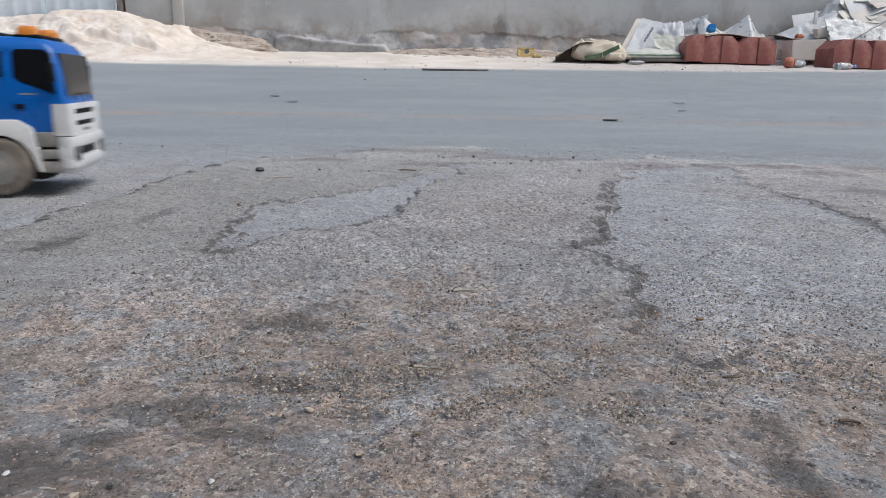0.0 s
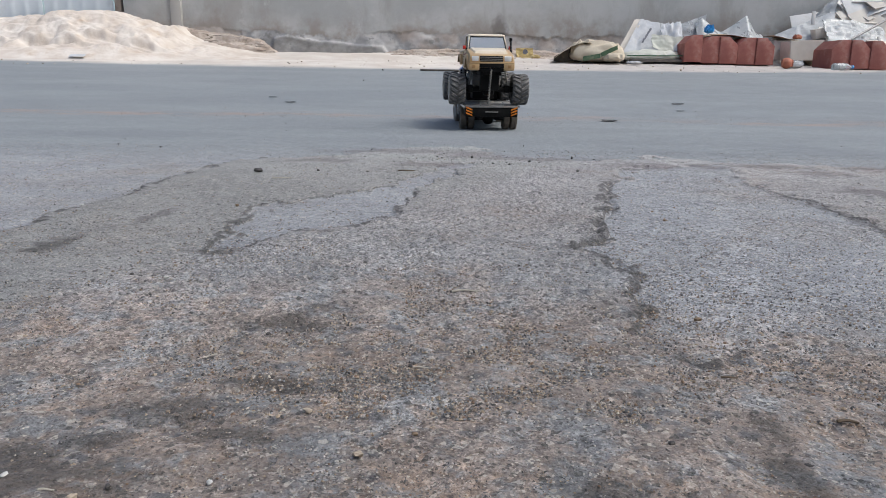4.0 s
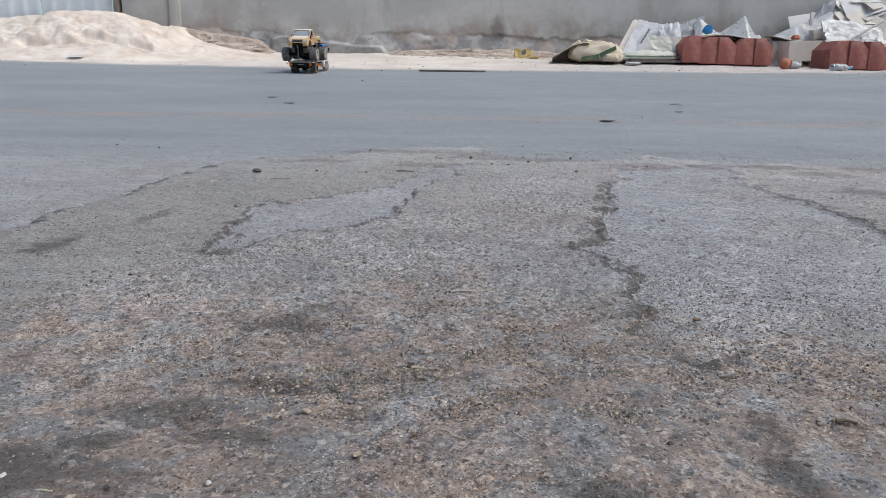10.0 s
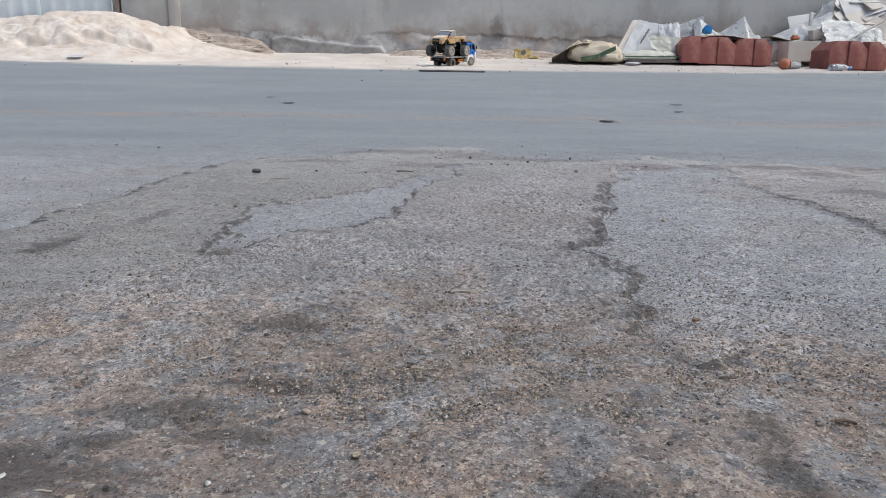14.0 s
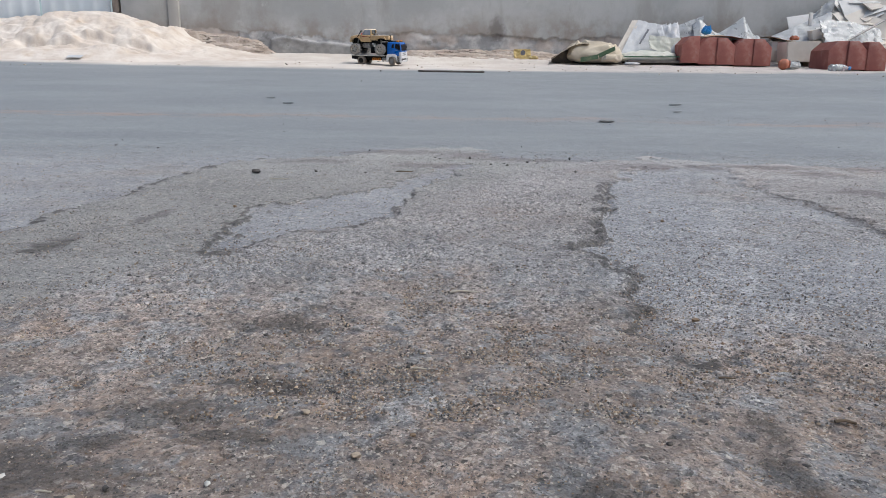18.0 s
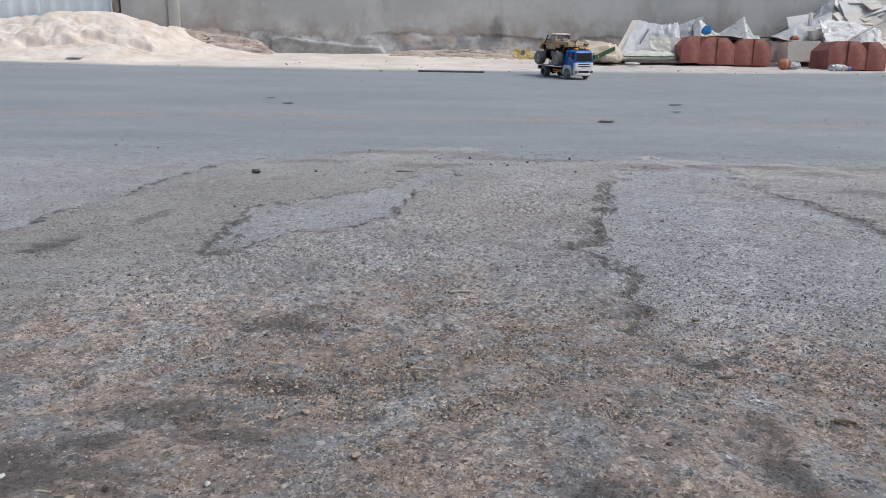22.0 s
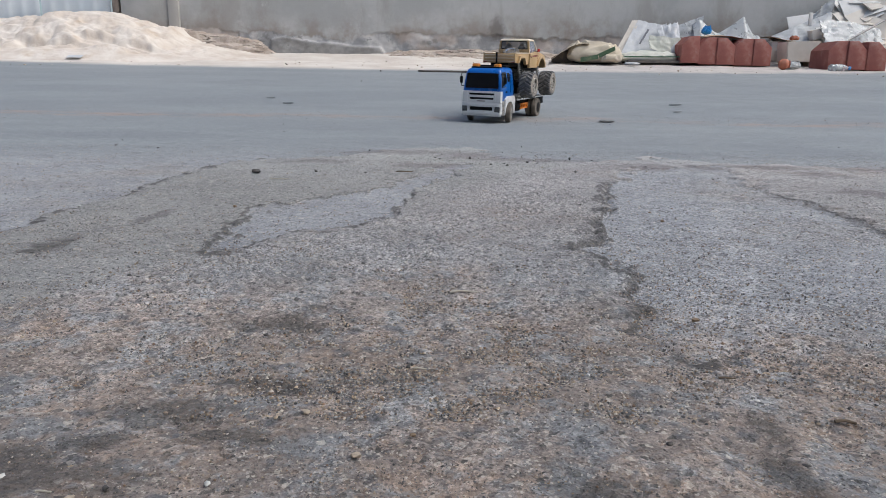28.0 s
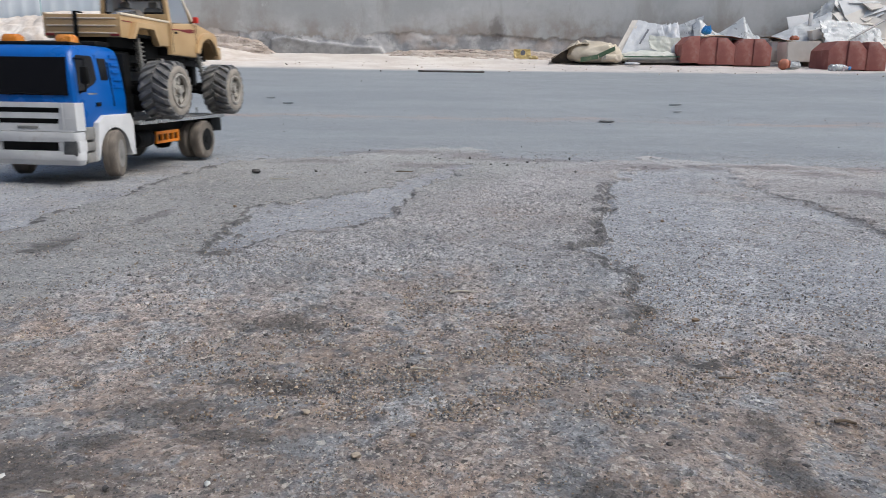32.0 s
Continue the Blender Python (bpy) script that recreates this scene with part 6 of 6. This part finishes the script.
    for k in range(3):
        bm = bmesh.new()
        box(bm, 0.1935 + nx, 0.1958 + nx, -0.039, 0.039, 0.1548 + k * 0.0055 + nz, 0.1568 + k * 0.0055 + nz, 0.0005)
        part("slat", bm, GREY_PLASTIC, grille)
    mirrored("headlight", lambda bm, s: box(bm, 0.186 + nx, 0.1955 + nx, min(s * 0.044, s * 0.069), max(s * 0.044, s * 0.069), 0.154 + nz, 0.1705 + nz, 0.003), LAMP_GLASS, car, "pale clear headlight")
    bm = bmesh.new()
    box(bm, 0.186 + nx, 0.201 + nx, -0.078, 0.078, 0.1475 + nz, 0.1515 + nz, 0.0012)
    for s in (1, -1):
        box(bm, 0.182 + nx, 0.201 + nx, min(s * 0.042, s * 0.079), max(s * 0.042, s * 0.079), 0.1265 + nz, 0.1475 + nz, 0.003)
    bump = part("bumper", bm, TAN, car, "tan bumper ends with a dark middle")
    bm = bmesh.new()
    box(bm, 0.184 + nx, 0.1995 + nx, -0.0425, 0.0425, 0.1345 + nz, 0.1475 + nz, 0.002)
    box(bm, 0.178 + nx, 0.196 + nx, -0.045, 0.045, 0.122 + nz, 0.1345 + nz, 0.003)
    part("bumper_middle", bm, BLACK, bump)
    mirrored("fog_lamp", lambda bm, s: box(bm, 0.199 + nx, 0.2022 + nx, s * 0.062 - 0.006, s * 0.062 + 0.006, 0.133 + nz, 0.143 + nz, 0.001), FOG, car)
    bm = bmesh.new()
    for k in range(7):
        a = (0.19 - 0.005 * k, -0.001 - 0.0004 * k, 0.118 - k * 0.0166)
        b = (0.19 - 0.005 * (k + 1), -0.001 - 0.0004 * (k + 1), 0.118 - (k + 1) * 0.0166)
        coil(bm, a, b, 0.0026, 2, 0.002, 8)
    part("tow_rope", bm, GREY_PLASTIC, car, "pale twisted tow rope from bumper to deck")
    # chassis, gearbox, axles, springs
    bm = bmesh.new()
    for s in (1, -1):
        box(bm, -0.165, 0.18, s * 0.032 - 0.005, s * 0.032 + 0.005, 0.098, 0.112, 0.0015)
    for x in (-0.15, -0.06, 0.03, 0.11, 0.17):
        box(bm, x - 0.006, x + 0.006, -0.034, 0.034, 0.1, 0.111)
    # black blocks added to fill the shaded hollows below the body
    box(bm, -0.075, 0.088, -0.046, 0.046, 0.106, 0.14, 0.003)
    box(bm, -0.18, -0.02, -0.04, 0.04, 0.122, 0.142, 0.002)
    box(bm, -0.022, 0.085, -0.066, 0.066, 0.114, 0.13, 0.002)
    box(bm, 0.09, 0.165, -0.05, 0.05, 0.11, 0.152, 0.002)
    for x in (0.148, -0.148):
        box(bm, x - 0.01, x + 0.01, -0.034, 0.034, 0.05, 0.112, 0.004)
    part("frame", bm, BLACK, car, "black ladder frame with added blocks for the shaded hollows under the body")
    bm = bmesh.new()
    box(bm, 0.0, 0.068, -0.052, 0.052, 0.062, 0.104, 0.004)
    box(bm, 0.005, 0.06, -0.056, 0.056, 0.08, 0.0965, 0.003)
    part("gearbox", bm, GREY_PLASTIC, car, "dusty grey gearbox housing")
    bm = bmesh.new()
    box(bm, -0.062, 0.0, -0.04, 0.04, 0.014, 0.068, 0.004)
    part("battery_box", bm, BLACK, car, "black battery box under the frame")
    bm = bmesh.new()
    for x, z in ((-0.03, 0.1), (-0.045, 0.094)):
        lathe(bm, [(0.003, -0.058), (0.009, -0.058), (0.010, -0.055), (0.010, 0.055), (0.009, 0.058), (0.003, 0.058)], 14, (x, 0, z))
    part("motor", bm, CHROME, car, "bright metal motors")
    for x in (0.1215, -0.1215):
        bm = bmesh.new()
        rod(bm, (x, -0.1, 0.0525), (x, 0.1, 0.0525), 0.0085, 12)
        lathe(bm, [(0.006, -0.022), (0.019, -0.016), (0.023, 0), (0.019, 0.016), (0.006, 0.022)], 16, (x, 0, 0.0525))
        box(bm, x - 0.012, x + 0.012, -0.075, -0.055, 0.042, 0.066, 0.003)
        box(bm, x - 0.012, x + 0.012, 0.055, 0.075, 0.042, 0.066, 0.003)
        part("axle", bm, BLACK, car, "black axle with round differential")
        for s in (1, -1):
            bm = bmesh.new()
            rod(bm, (x, s * 0.07, 0.058), (x - math.copysign(0.012, x), s * 0.056, 0.14), 0.0038, 10)
            damper = part("damper", bm, GREY_PLASTIC, car)
            bm = bmesh.new()
            coil(bm, (x, s * 0.07, 0.07), (x - math.copysign(0.011, x), s * 0.057, 0.136), 0.0075, 9, 0.0011)
            part("spring", bm, GREY_PLASTIC, damper, "grey coil spring")
            bm = bmesh.new()
            rod(bm, (x, s * 0.06, 0.046), (0.025 * (1 if x > 0 else -1), s * 0.03, 0.07), 0.003, 8)
            part("link_rod", bm, BLACK, car)
    # the whole car is a little narrower than its drawing
    done = set()
    for ob in car.children_recursive:
        if ob == spare or ob.parent == spare:
            continue
        round_part = ob.data.name.split(".")[0] == "wheel" or ob.parent != car and ob.parent.data.name.split(".")[0] == "wheel"
        ob.location.y *= 0.93
        if ob.parent == car:
            ob.location.z -= 0.0025
        if ob.data.name not in done:
            done.add(ob.data.name)
            ob.data.transform(Matrix.Diagonal((0.952, 0.93, 0.952, 1) if round_part else (1, 0.93, 1, 1)))
    return car


toy_pickup = build_pickup()


# ---- loose stones and litter ----
def stone_mesh(name, size, seed, material, flat=0.7):
    r = random.Random(seed)
    bm = bmesh.new()
    bmesh.ops.create_icosphere(bm, subdivisions=2, radius=size / 2)
    off = Vector((r.uniform(0, 9), r.uniform(0, 9), r.uniform(0, 9)))
    for v in bm.verts:
        k = 1 + 0.6 * noise.noise(v.co / size * 2.2 + off) + 0.35 * noise.noise(v.co / size * 5.5 + off)
        v.co = Vector((v.co.x * k * r.uniform(0.97, 1.03), v.co.y * k * 0.8, v.co.z * k * flat * 0.8))
    return mesh_of(name, bm, material, 50)


STONE_SAND = surface("sandy_stone", (0.38, 0.31, 0.235), (0.5, 0.42, 0.33), 0.004, 0.9, 0.0004)
STONE_BROWN = surface("brown_clod", (0.2, 0.135, 0.085), (0.33, 0.24, 0.16), 0.004, 0.95, 0.0006)
STONE_DARK = surface("dark_stone", (0.05, 0.047, 0.044), (0.11, 0.1, 0.095), 0.005, 0.85, 0.0004)
STONE_WHITE = surface("white_chip", (0.5, 0.49, 0.465), (0.62, 0.61, 0.58), 0.004, 0.8, 0.0003)
STRAW = surface("pale_straw", (0.42, 0.385, 0.32), (0.52, 0.48, 0.41), 0.006, 0.8, 0.0002)
LEAF_GREY = surface("grey_dead_leaf", (0.19, 0.195, 0.2), (0.24, 0.245, 0.25), 0.01, 0.85, 0.0003)
LEAF = surface("dry_leaf", (0.11, 0.08, 0.055), (0.2, 0.15, 0.1), 0.008, 0.85, 0.0003)

# (x, y, size, material, words)
PEBBLES = [(-0.322, 1.192, 0.022, STONE_DARK, "dark knobbly"), (-0.225, 1.227, 0.009, STONE_DARK, "dark"), (0.26, 0.863, 0.006, STONE_BROWN, "yellow-brown"), (0.258, 0.804, 0.0075, STONE_BROWN, "yellow-brown"),
           (-0.222, 0.532, 0.007, STONE_WHITE, "white"), (-0.253, 0.541, 0.006, STONE_DARK, "dark"), (-0.065, 0.305, 0.0075, STONE_SAND, "pale sandy"), (-0.036, 0.266, 0.008, STONE_SAND, "pale sandy"),
           (0.101, 0.28, 0.0055, STONE_DARK, "dark"), (-0.174, 0.246, 0.006, STONE_WHITE, "white"), (-0.092, 0.244, 0.005, STONE_WHITE, "white"), (0.068, 0.295, 0.005, STONE_WHITE, "white"),
           (0.171, 0.447, 0.009, STONE_BROWN, "reddish-brown"), (-0.451, 0.849, 0.008, STONE_WHITE, "white"), (-0.262, 0.861, 0.009, STONE_BROWN, "brown"), (-0.662, 1.62, 0.009, STONE_DARK, "dark"),
           (-0.785, 1.675, 0.008, STONE_DARK, "dark"), (-0.544, 4.711, 0.022, STONE_DARK, "dark flat"), (-0.506, 5.729, 0.028, STONE_DARK, "dark"), (0.153, 0.262, 0.006, STONE_DARK, "black"), (-0.019, 0.3625, 0.0045, STONE_DARK, "dark"),
           (0.366, 0.926, 0.008, STONE_WHITE, "white"), (0.368, 0.731, 0.009, STONE_WHITE, "pale"), (-0.013, 0.285, 0.005, STONE_BROWN, "reddish"), (-0.11, 0.41, 0.005, STONE_DARK, "dark"), (0.08, 0.355, 0.004, STONE_WHITE, "white"),
           (-0.155, 0.345, 0.005, STONE_SAND, "sandy"), (0.159, 0.324, 0.006, STONE_WHITE, "white"), (-0.14, 0.232, 0.007, STONE_SAND, "pale"), (-0.13, 0.24, 0.005, STONE_DARK, "dark")]
for k, (x, y, size, material, words) in enumerate(PEBBLES):
    ob = new("pebble", stone_mesh("pebble", size * 0.6, k, material))
    ob.matrix_basis = pose(x, y, ground_z(x, y) + size * 0.22, 0, 0, k * 47 % 360)
    tagged(ob, "small " + words + " pebble lying on the worn asphalt", "pebble", "pebbles on the asphalt")


def twig(name, x, y, length, r, rz, material, label, category, bendy=0.1):
    bm = bmesh.new()
    path = [(length * (i / 6 - 0.5), bendy * length * math.sin(i / 6 * 2.6 + x * 30), r + 0.4 * r * math.sin(i / 6 * 5)) for i in range(7)]
    tube(bm, path, [r * (1 - 0.05 * i) for i in range(7)])
    ob = new(name, mesh_of(name, bm, material))
    ob.matrix_basis = pose(x, y, ground_z(x, y) + 0.001, 0, 0, rz)
    tagged(ob, label, category)


twig("twig", -0.265, 1.119, 0.03, 0.0012, 12, STRAW, "short pale bit of straw on the asphalt", "straw", 0.02)
twig("twig", -0.07, 1.237, 0.03, 0.0014, 5, LEAF, "short dark twig lying on the asphalt", "twig", 0.05)
twig("twig", 0.016, 0.504, 0.021, 0.0009, 8, STRAW, "bent pale grass stalk on the asphalt", "straw", 0.12)
twig("twig", 0.059, 0.512, 0.017, 0.0005, 12, LEAF, "thin dark curled stalk on the asphalt", "twig", 0.14)
twig("twig", -0.013, 0.359, 0.0085, 0.0006, -5, STRAW, "tiny pale splinter on the asphalt", "straw", 0.03)
twig("twig", 0.162, 0.275, 0.0085, 0.0004, -35, STONE_WHITE, "tiny white splinter on the asphalt", "splinter", 0.02)
twig("twig", 0.191, 0.301, 0.009, 0.0009, -30, LEAF, "curled brown dry leaf on the asphalt", "leaf", 0.3)
twig("twig", 0.155, 0.352, 0.009, 0.0006, -5, LEAF, "short dark splinter on the asphalt", "twig", 0.03)
twig("twig", -0.152, 0.2365, 0.006, 0.0005, 10, STRAW, "short pale splinter on the asphalt", "straw", 0.1)


def flat_piece(x, y, w, d, seed, material, label, category):
    bm = bmesh.new()
    sheet_of(bm, w, d, 8, 4, lambda u, v: (w * (u - 0.5), d * (v - 0.5), 0.004), 0.003, seed, 0.01, w * 0.3, 0.05)
    ob = new("litter", mesh_of("litter", bm, material, 50))
    ob.matrix_basis = pose(x, y, ground_z(x, y) + 0.002, 0, 0, seed * 7 % 20 - 10)
    tagged(ob, label, category)


flat_piece(0.645, 2.8, 0.055, 0.05, 3, STONE_DARK, "flat dark scrap lying in the sand drift", "scrap")
flat_piece(-0.877, 3.609, 0.035, 0.035, 4, LEAF_GREY, "dark dry leaf lying on the road", "leaf")
flat_piece(-0.738, 3.362, 0.045, 0.03, 5, LEAF_GREY, "dark dry leaf lying on the road", "leaf")
flat_piece(1.154, 3.542, 0.05, 0.03, 6, LEAF_GREY, "dark dry leaf lying on the road", "leaf")
flat_piece(1.065, 3.221, 0.03, 0.025, 7, LEAF_GREY, "dark dry leaf lying on the road", "leaf")


def scatter(name, count, spot, sizes, material, label, seed):
    """Loose grit: many small faceted stones in one mesh."""
    r = np.random.RandomState(seed)
    base = np.array([(0, 0, 1.0), (0.9, 0, 0.1), (0.2, 0.85, 0), (-0.75, 0.5, 0.15), (-0.7, -0.6, -0.05), (0.3, -0.9, 0.1), (0, 0, -0.8)])
    tris = np.array([(0, 1, 2), (0, 2, 3), (0, 3, 4), (0, 4, 5), (0, 5, 1), (6, 2, 1), (6, 3, 2), (6, 4, 3), (6, 5, 4), (6, 1, 5)])
    x, y = spot(r, count)
    size = sizes[0] * (sizes[1] / sizes[0]) ** (r.rand(count) ** 2.2)
    a = r.rand(count) * 6.283
    jig = base[None] * (1 + 0.5 * (r.rand(count, 7, 1) - 0.5)) * (0.6 + 0.7 * r.rand(count, 1, 3)) * size[:, None, None] / 2
    co = np.empty_like(jig)
    co[..., 0] = jig[..., 0] * np.cos(a)[:, None] - jig[..., 1] * np.sin(a)[:, None] + x[:, None]
    co[..., 1] = jig[..., 0] * np.sin(a)[:, None] + jig[..., 1] * np.cos(a)[:, None] + y[:, None]
    co[..., 2] = jig[..., 2] * 0.75 + (slope_z(x, y) + size * 0.18)[:, None]
    faces = (tris[None] + 7 * np.arange(count)[:, None, None]).reshape(-1, 3)
    me = bpy.data.meshes.new(name)
    me.from_pydata(co.reshape(-1, 3).tolist(), [], faces.tolist())
    me.materials.append(material)
    return tagged(new(name, me), label, "gravel", kind="stuff")


def grit_material(name, tones):
    n = Nodes(name)
    ramp = n.tree.nodes.new("ShaderNodeValToRGB")
    n.link(n.tree.nodes.new("ShaderNodeNewGeometry").outputs["Random Per Island"], ramp.inputs[0])
    ramp.color_ramp.interpolation = "CONSTANT"
    while len(ramp.color_ramp.elements) < len(tones):
        ramp.color_ramp.elements.new(0.5)
    for k, (e, tone) in enumerate(zip(ramp.color_ramp.elements, tones)):
        e.position, e.color = k / len(tones), (*tone, 1)
    return n.done(ramp.outputs[0], 0.9, n.bump(n.noise(900, 2), 0.0003))


GRIT = grit_material("mixed_grit", [(0.28, 0.22, 0.16), (0.36, 0.28, 0.2), (0.18, 0.17, 0.165), (0.12, 0.115, 0.115), (0.26, 0.26, 0.265), (0.46, 0.37, 0.27), (0.24, 0.16, 0.11), (0.08, 0.076, 0.074), (0.5, 0.45, 0.38), (0.25, 0.245, 0.24), (0.22, 0.19, 0.165), (0.16, 0.15, 0.145)])
ROAD_GRIT = grit_material("road_grit", [(0.09, 0.085, 0.08), (0.16, 0.15, 0.14), (0.4, 0.36, 0.31), (0.12, 0.11, 0.1), (0.06, 0.06, 0.06), (0.55, 0.53, 0.5)])


def near_field(r, n):
    y = 0.225 + 0.5 * r.rand(n) ** 1.25
    return (r.rand(n) * 2 - 1) * (0.06 + y * 0.7), y


def mid_field(r, n):
    y = 0.3 + 1.4 * r.rand(n) ** 1.35
    return (r.rand(n) * 2 - 1) * (0.06 + y * 0.72), y


def road_field(r, n):
    y = 1.2 + 4.5 * r.rand(n) ** 1.5
    return (r.rand(n) * 2 - 1) * (0.1 + y * 0.7), y


def drift_field(r, n):
    return (r.rand(n) * 2 - 1) * 2.4, 2.87 + 0.11 * r.randn(n)


def verge_field(r, n):
    y = 5.85 + 1.6 * r.rand(n)
    return -5 + 10 * r.rand(n), y


scatter("gravel", 32000, near_field, (0.0005, 0.0016), GRIT, "fine mixed grit scattered over the worn asphalt", 1)
scatter("gravel", 30000, mid_field, (0.0008, 0.0028), GRIT, "fine grit scattered over the old asphalt", 2)
def centre_field(r, n):
    y = 0.3 + np.abs(0.17 * r.randn(n))
    return r.randn(n) * (0.04 + 0.2 * y) + 0.02, y


scatter("gravel", 22000, centre_field, (0.0009, 0.0026), GRIT, "coarse grit and chips standing out of the worn asphalt", 7)
scatter("gravel", 320, road_field, (0.0016, 0.006), ROAD_GRIT, "sparse dark grit on the road", 3)
def edge_field(r, n):
    return 0.1 + 0.2 * r.randn(n), 1.44 + 0.12 * r.randn(n)


scatter("gravel", 160, edge_field, (0.002, 0.0085), ROAD_GRIT, "loose stones gathered at the edge of the road", 6)
scatter("gravel", 1800, drift_field, (0.0015, 0.005), GRIT, "grit gathered in the sand drift", 4)
scatter("gravel", 520, verge_field, (0.004, 0.022), grit_material("verge_stones", [(0.4, 0.31, 0.23), (0.5, 0.41, 0.32), (0.22, 0.17, 0.13), (0.6, 0.52, 0.43), (0.14, 0.12, 0.1)]), "small stones and clods on the sand", 5)


# ---- what moves ----
TRUCK_ROWS = [(0.0, -0.648, 0.982, 13.6), (0.5, -0.392, 1.029, 13.1), (1.0, -0.149, 1.15, 23.4), (1.5, 0.026, 1.398, 42.1), (2.0, 0.142, 1.685, 61.8), (2.5, 0.17, 1.952, 80.0), (3.0, 0.224, 2.249, 83.3), (3.5, 0.208, 2.443, 87.8), (5.5, -0.159, 3.4, 112.5), (6.0, -0.264, 3.706, 119.1), (6.5, -0.393, 3.92, 121.4), (7.0, -0.537, 4.129, 123.2), (7.5, -0.71, 4.373, 127.2), (8.0, -0.894, 4.583, 131.2), (8.5, -1.054, 4.832, 127.0), (9.0, -1.083, 5.06, 105.6), (9.5, -1.11, 5.233, 103.6), (10.0, -1.03, 5.651, 84.3), (10.5, -0.873, 5.91, 65.7), (11.0, -0.662, 6.049, 51.8), (11.5, -0.461, 6.084, 49.8), (12.0, -0.329, 6.127, 58.4), (12.5, -0.179, 6.189, 59.5), (13.0, -0.133, 6.277, 67.0), (13.5, -0.029, 6.499, 64.8), (14.0, 0.151, 6.707, 53.7), (14.5, 0.382, 6.867, 46.8), (15.0, 0.54, 6.955, 36.0), (15.5, 0.555, 6.92, 25.0), (16.0, 0.4, 6.775, 12.0), (16.5, 0.184, 6.659, 1.4), (17.0, -0.032, 6.573, -13.2), (17.5, -0.294, 6.629, -18.9), (18.0, -0.492, 6.667, -16.7), (18.5, -0.302, 6.556, -28.0), (19.0, -0.104, 6.166, -36.9), (19.5, 0.086, 5.911, -44.2), (20.0, 0.267, 5.775, -47.6), (20.5, 0.482, 5.73, -41.9), (21.0, 0.659, 5.597, -43.7), (21.5, 0.817, 5.39, -55.4), (22.0, 0.947, 5.272, -65.7), (22.5, 1.138, 5.299, -59.0), (23.0, 1.331, 5.177, -52.2), (23.5, 1.502, 4.927, -57.5), (24.0, 1.562, 4.594, -71.1), (24.5, 1.546, 4.249, -95.1), (25.0, 1.424, 4.069, -105.0), (25.5, 1.271, 3.945, -123.9), (27.5, 0.334, 3.133, -129.3), (28.0, 0.197, 2.813, -115.9), (28.5, 0.137, 2.644, -106.2), (29.0, 0.091, 2.481, -101.4), (29.5, -0.007, 2.304, -109.0), (30.0, -0.144, 2.051, -115.5), (30.5, -0.32, 1.836, -113.4), (31.0, -0.488, 1.655, -126.4), (31.5, -0.586, 1.418, -112.5), (32.0, -0.608, 1.183, -96.5)]


def truck_state(t):
    """Place and heading at any time: a smooth curve through the rows."""
    rows = TRUCK_ROWS
    i = max(0, min(len(rows) - 2, sum(1 for r in rows if r[0] <= t) - 1))
    a, b = rows[i], rows[i + 1]
    p, q = rows[max(i - 1, 0)], rows[min(i + 2, len(rows) - 1)]
    h = b[0] - a[0]
    u = (t - a[0]) / h
    out = []
    for k in (1, 2, 3):
        ma = (b[k] - p[k]) / (b[0] - p[0]) * h
        mb = (q[k] - a[k]) / (q[0] - a[0]) * h
        out.append((2 * u ** 3 - 3 * u ** 2 + 1) * a[k] + (u ** 3 - 2 * u ** 2 + u) * ma + (3 * u ** 2 - 2 * u ** 3) * b[k] + (u ** 3 - u ** 2) * mb)
    return out


def truck_pose(t):
    x, y, yaw = truck_state(t)
    a = radians(yaw)
    e = 0.02
    gx_, gy_ = (ground_z(x + e, y) - ground_z(x - e, y)) / (2 * e), (ground_z(x, y + e) - ground_z(x, y - e)) / (2 * e)
    up = Vector((-gx_, -gy_, 1)).normalized()
    fwd = Vector((math.cos(a), math.sin(a), 0))
    fwd = (fwd - up * fwd.dot(up)).normalized()
    left = up.cross(fwd)
    lean = float(np.interp(t, [0.0, 0.5, 1.0, 2.0, 2.7], [0.0, 0.5, 0.8, 0.9, 0.0]))
    m = Matrix((fwd, left, up)).transposed().to_4x4() @ pose(0, 0, 0, lean, -0.7 * lean, 0)
    m.translation = (x, y, ground_z(x, y) + 0.001)
    return m


def motions():
    times = [k / 15 for k in range(481)]
    poses = [truck_pose(t) for t in times]
    walk(toy_truck, list(zip(times, poses)))
    walk(toy_pickup, [(t, m @ ON_DECK) for t, m in zip(times, poses)])
    # wheels turn by the way that they roll; the front ones also steer
    roll, angles, steer = 0.0, [], []
    for k in range(len(times)):
        a, b = poses[max(k - 1, 0)], poses[k]
        d = b.translation - a.translation
        way = d.dot(b.to_3x3().col[0])
        roll += way / WHEEL_R
        angles.append(roll)
        c = poses[min(k + 4, len(times) - 1)]
        e = poses[max(k - 4, 0)]
        turn = e.to_3x3().col[0].cross(c.to_3x3().col[0]).dot(b.to_3x3().col[2])
        run = (c.translation - e.translation).dot(b.to_3x3().col[0])
        steer.append(max(-0.42, min(0.42, math.atan2(0.302 * turn, abs(run) + 0.02) * (1 if run >= 0 else -1))))
    for wheel, base, front in TRUCK_WHEELS:
        walk(wheel, [(t, Matrix.Translation(base) @ Matrix.Rotation(s if front else 0.0, 4, "Z") @ Matrix.Rotation(r, 4, "Y")) for t, r, s in zip(times, angles, steer)])


motions()
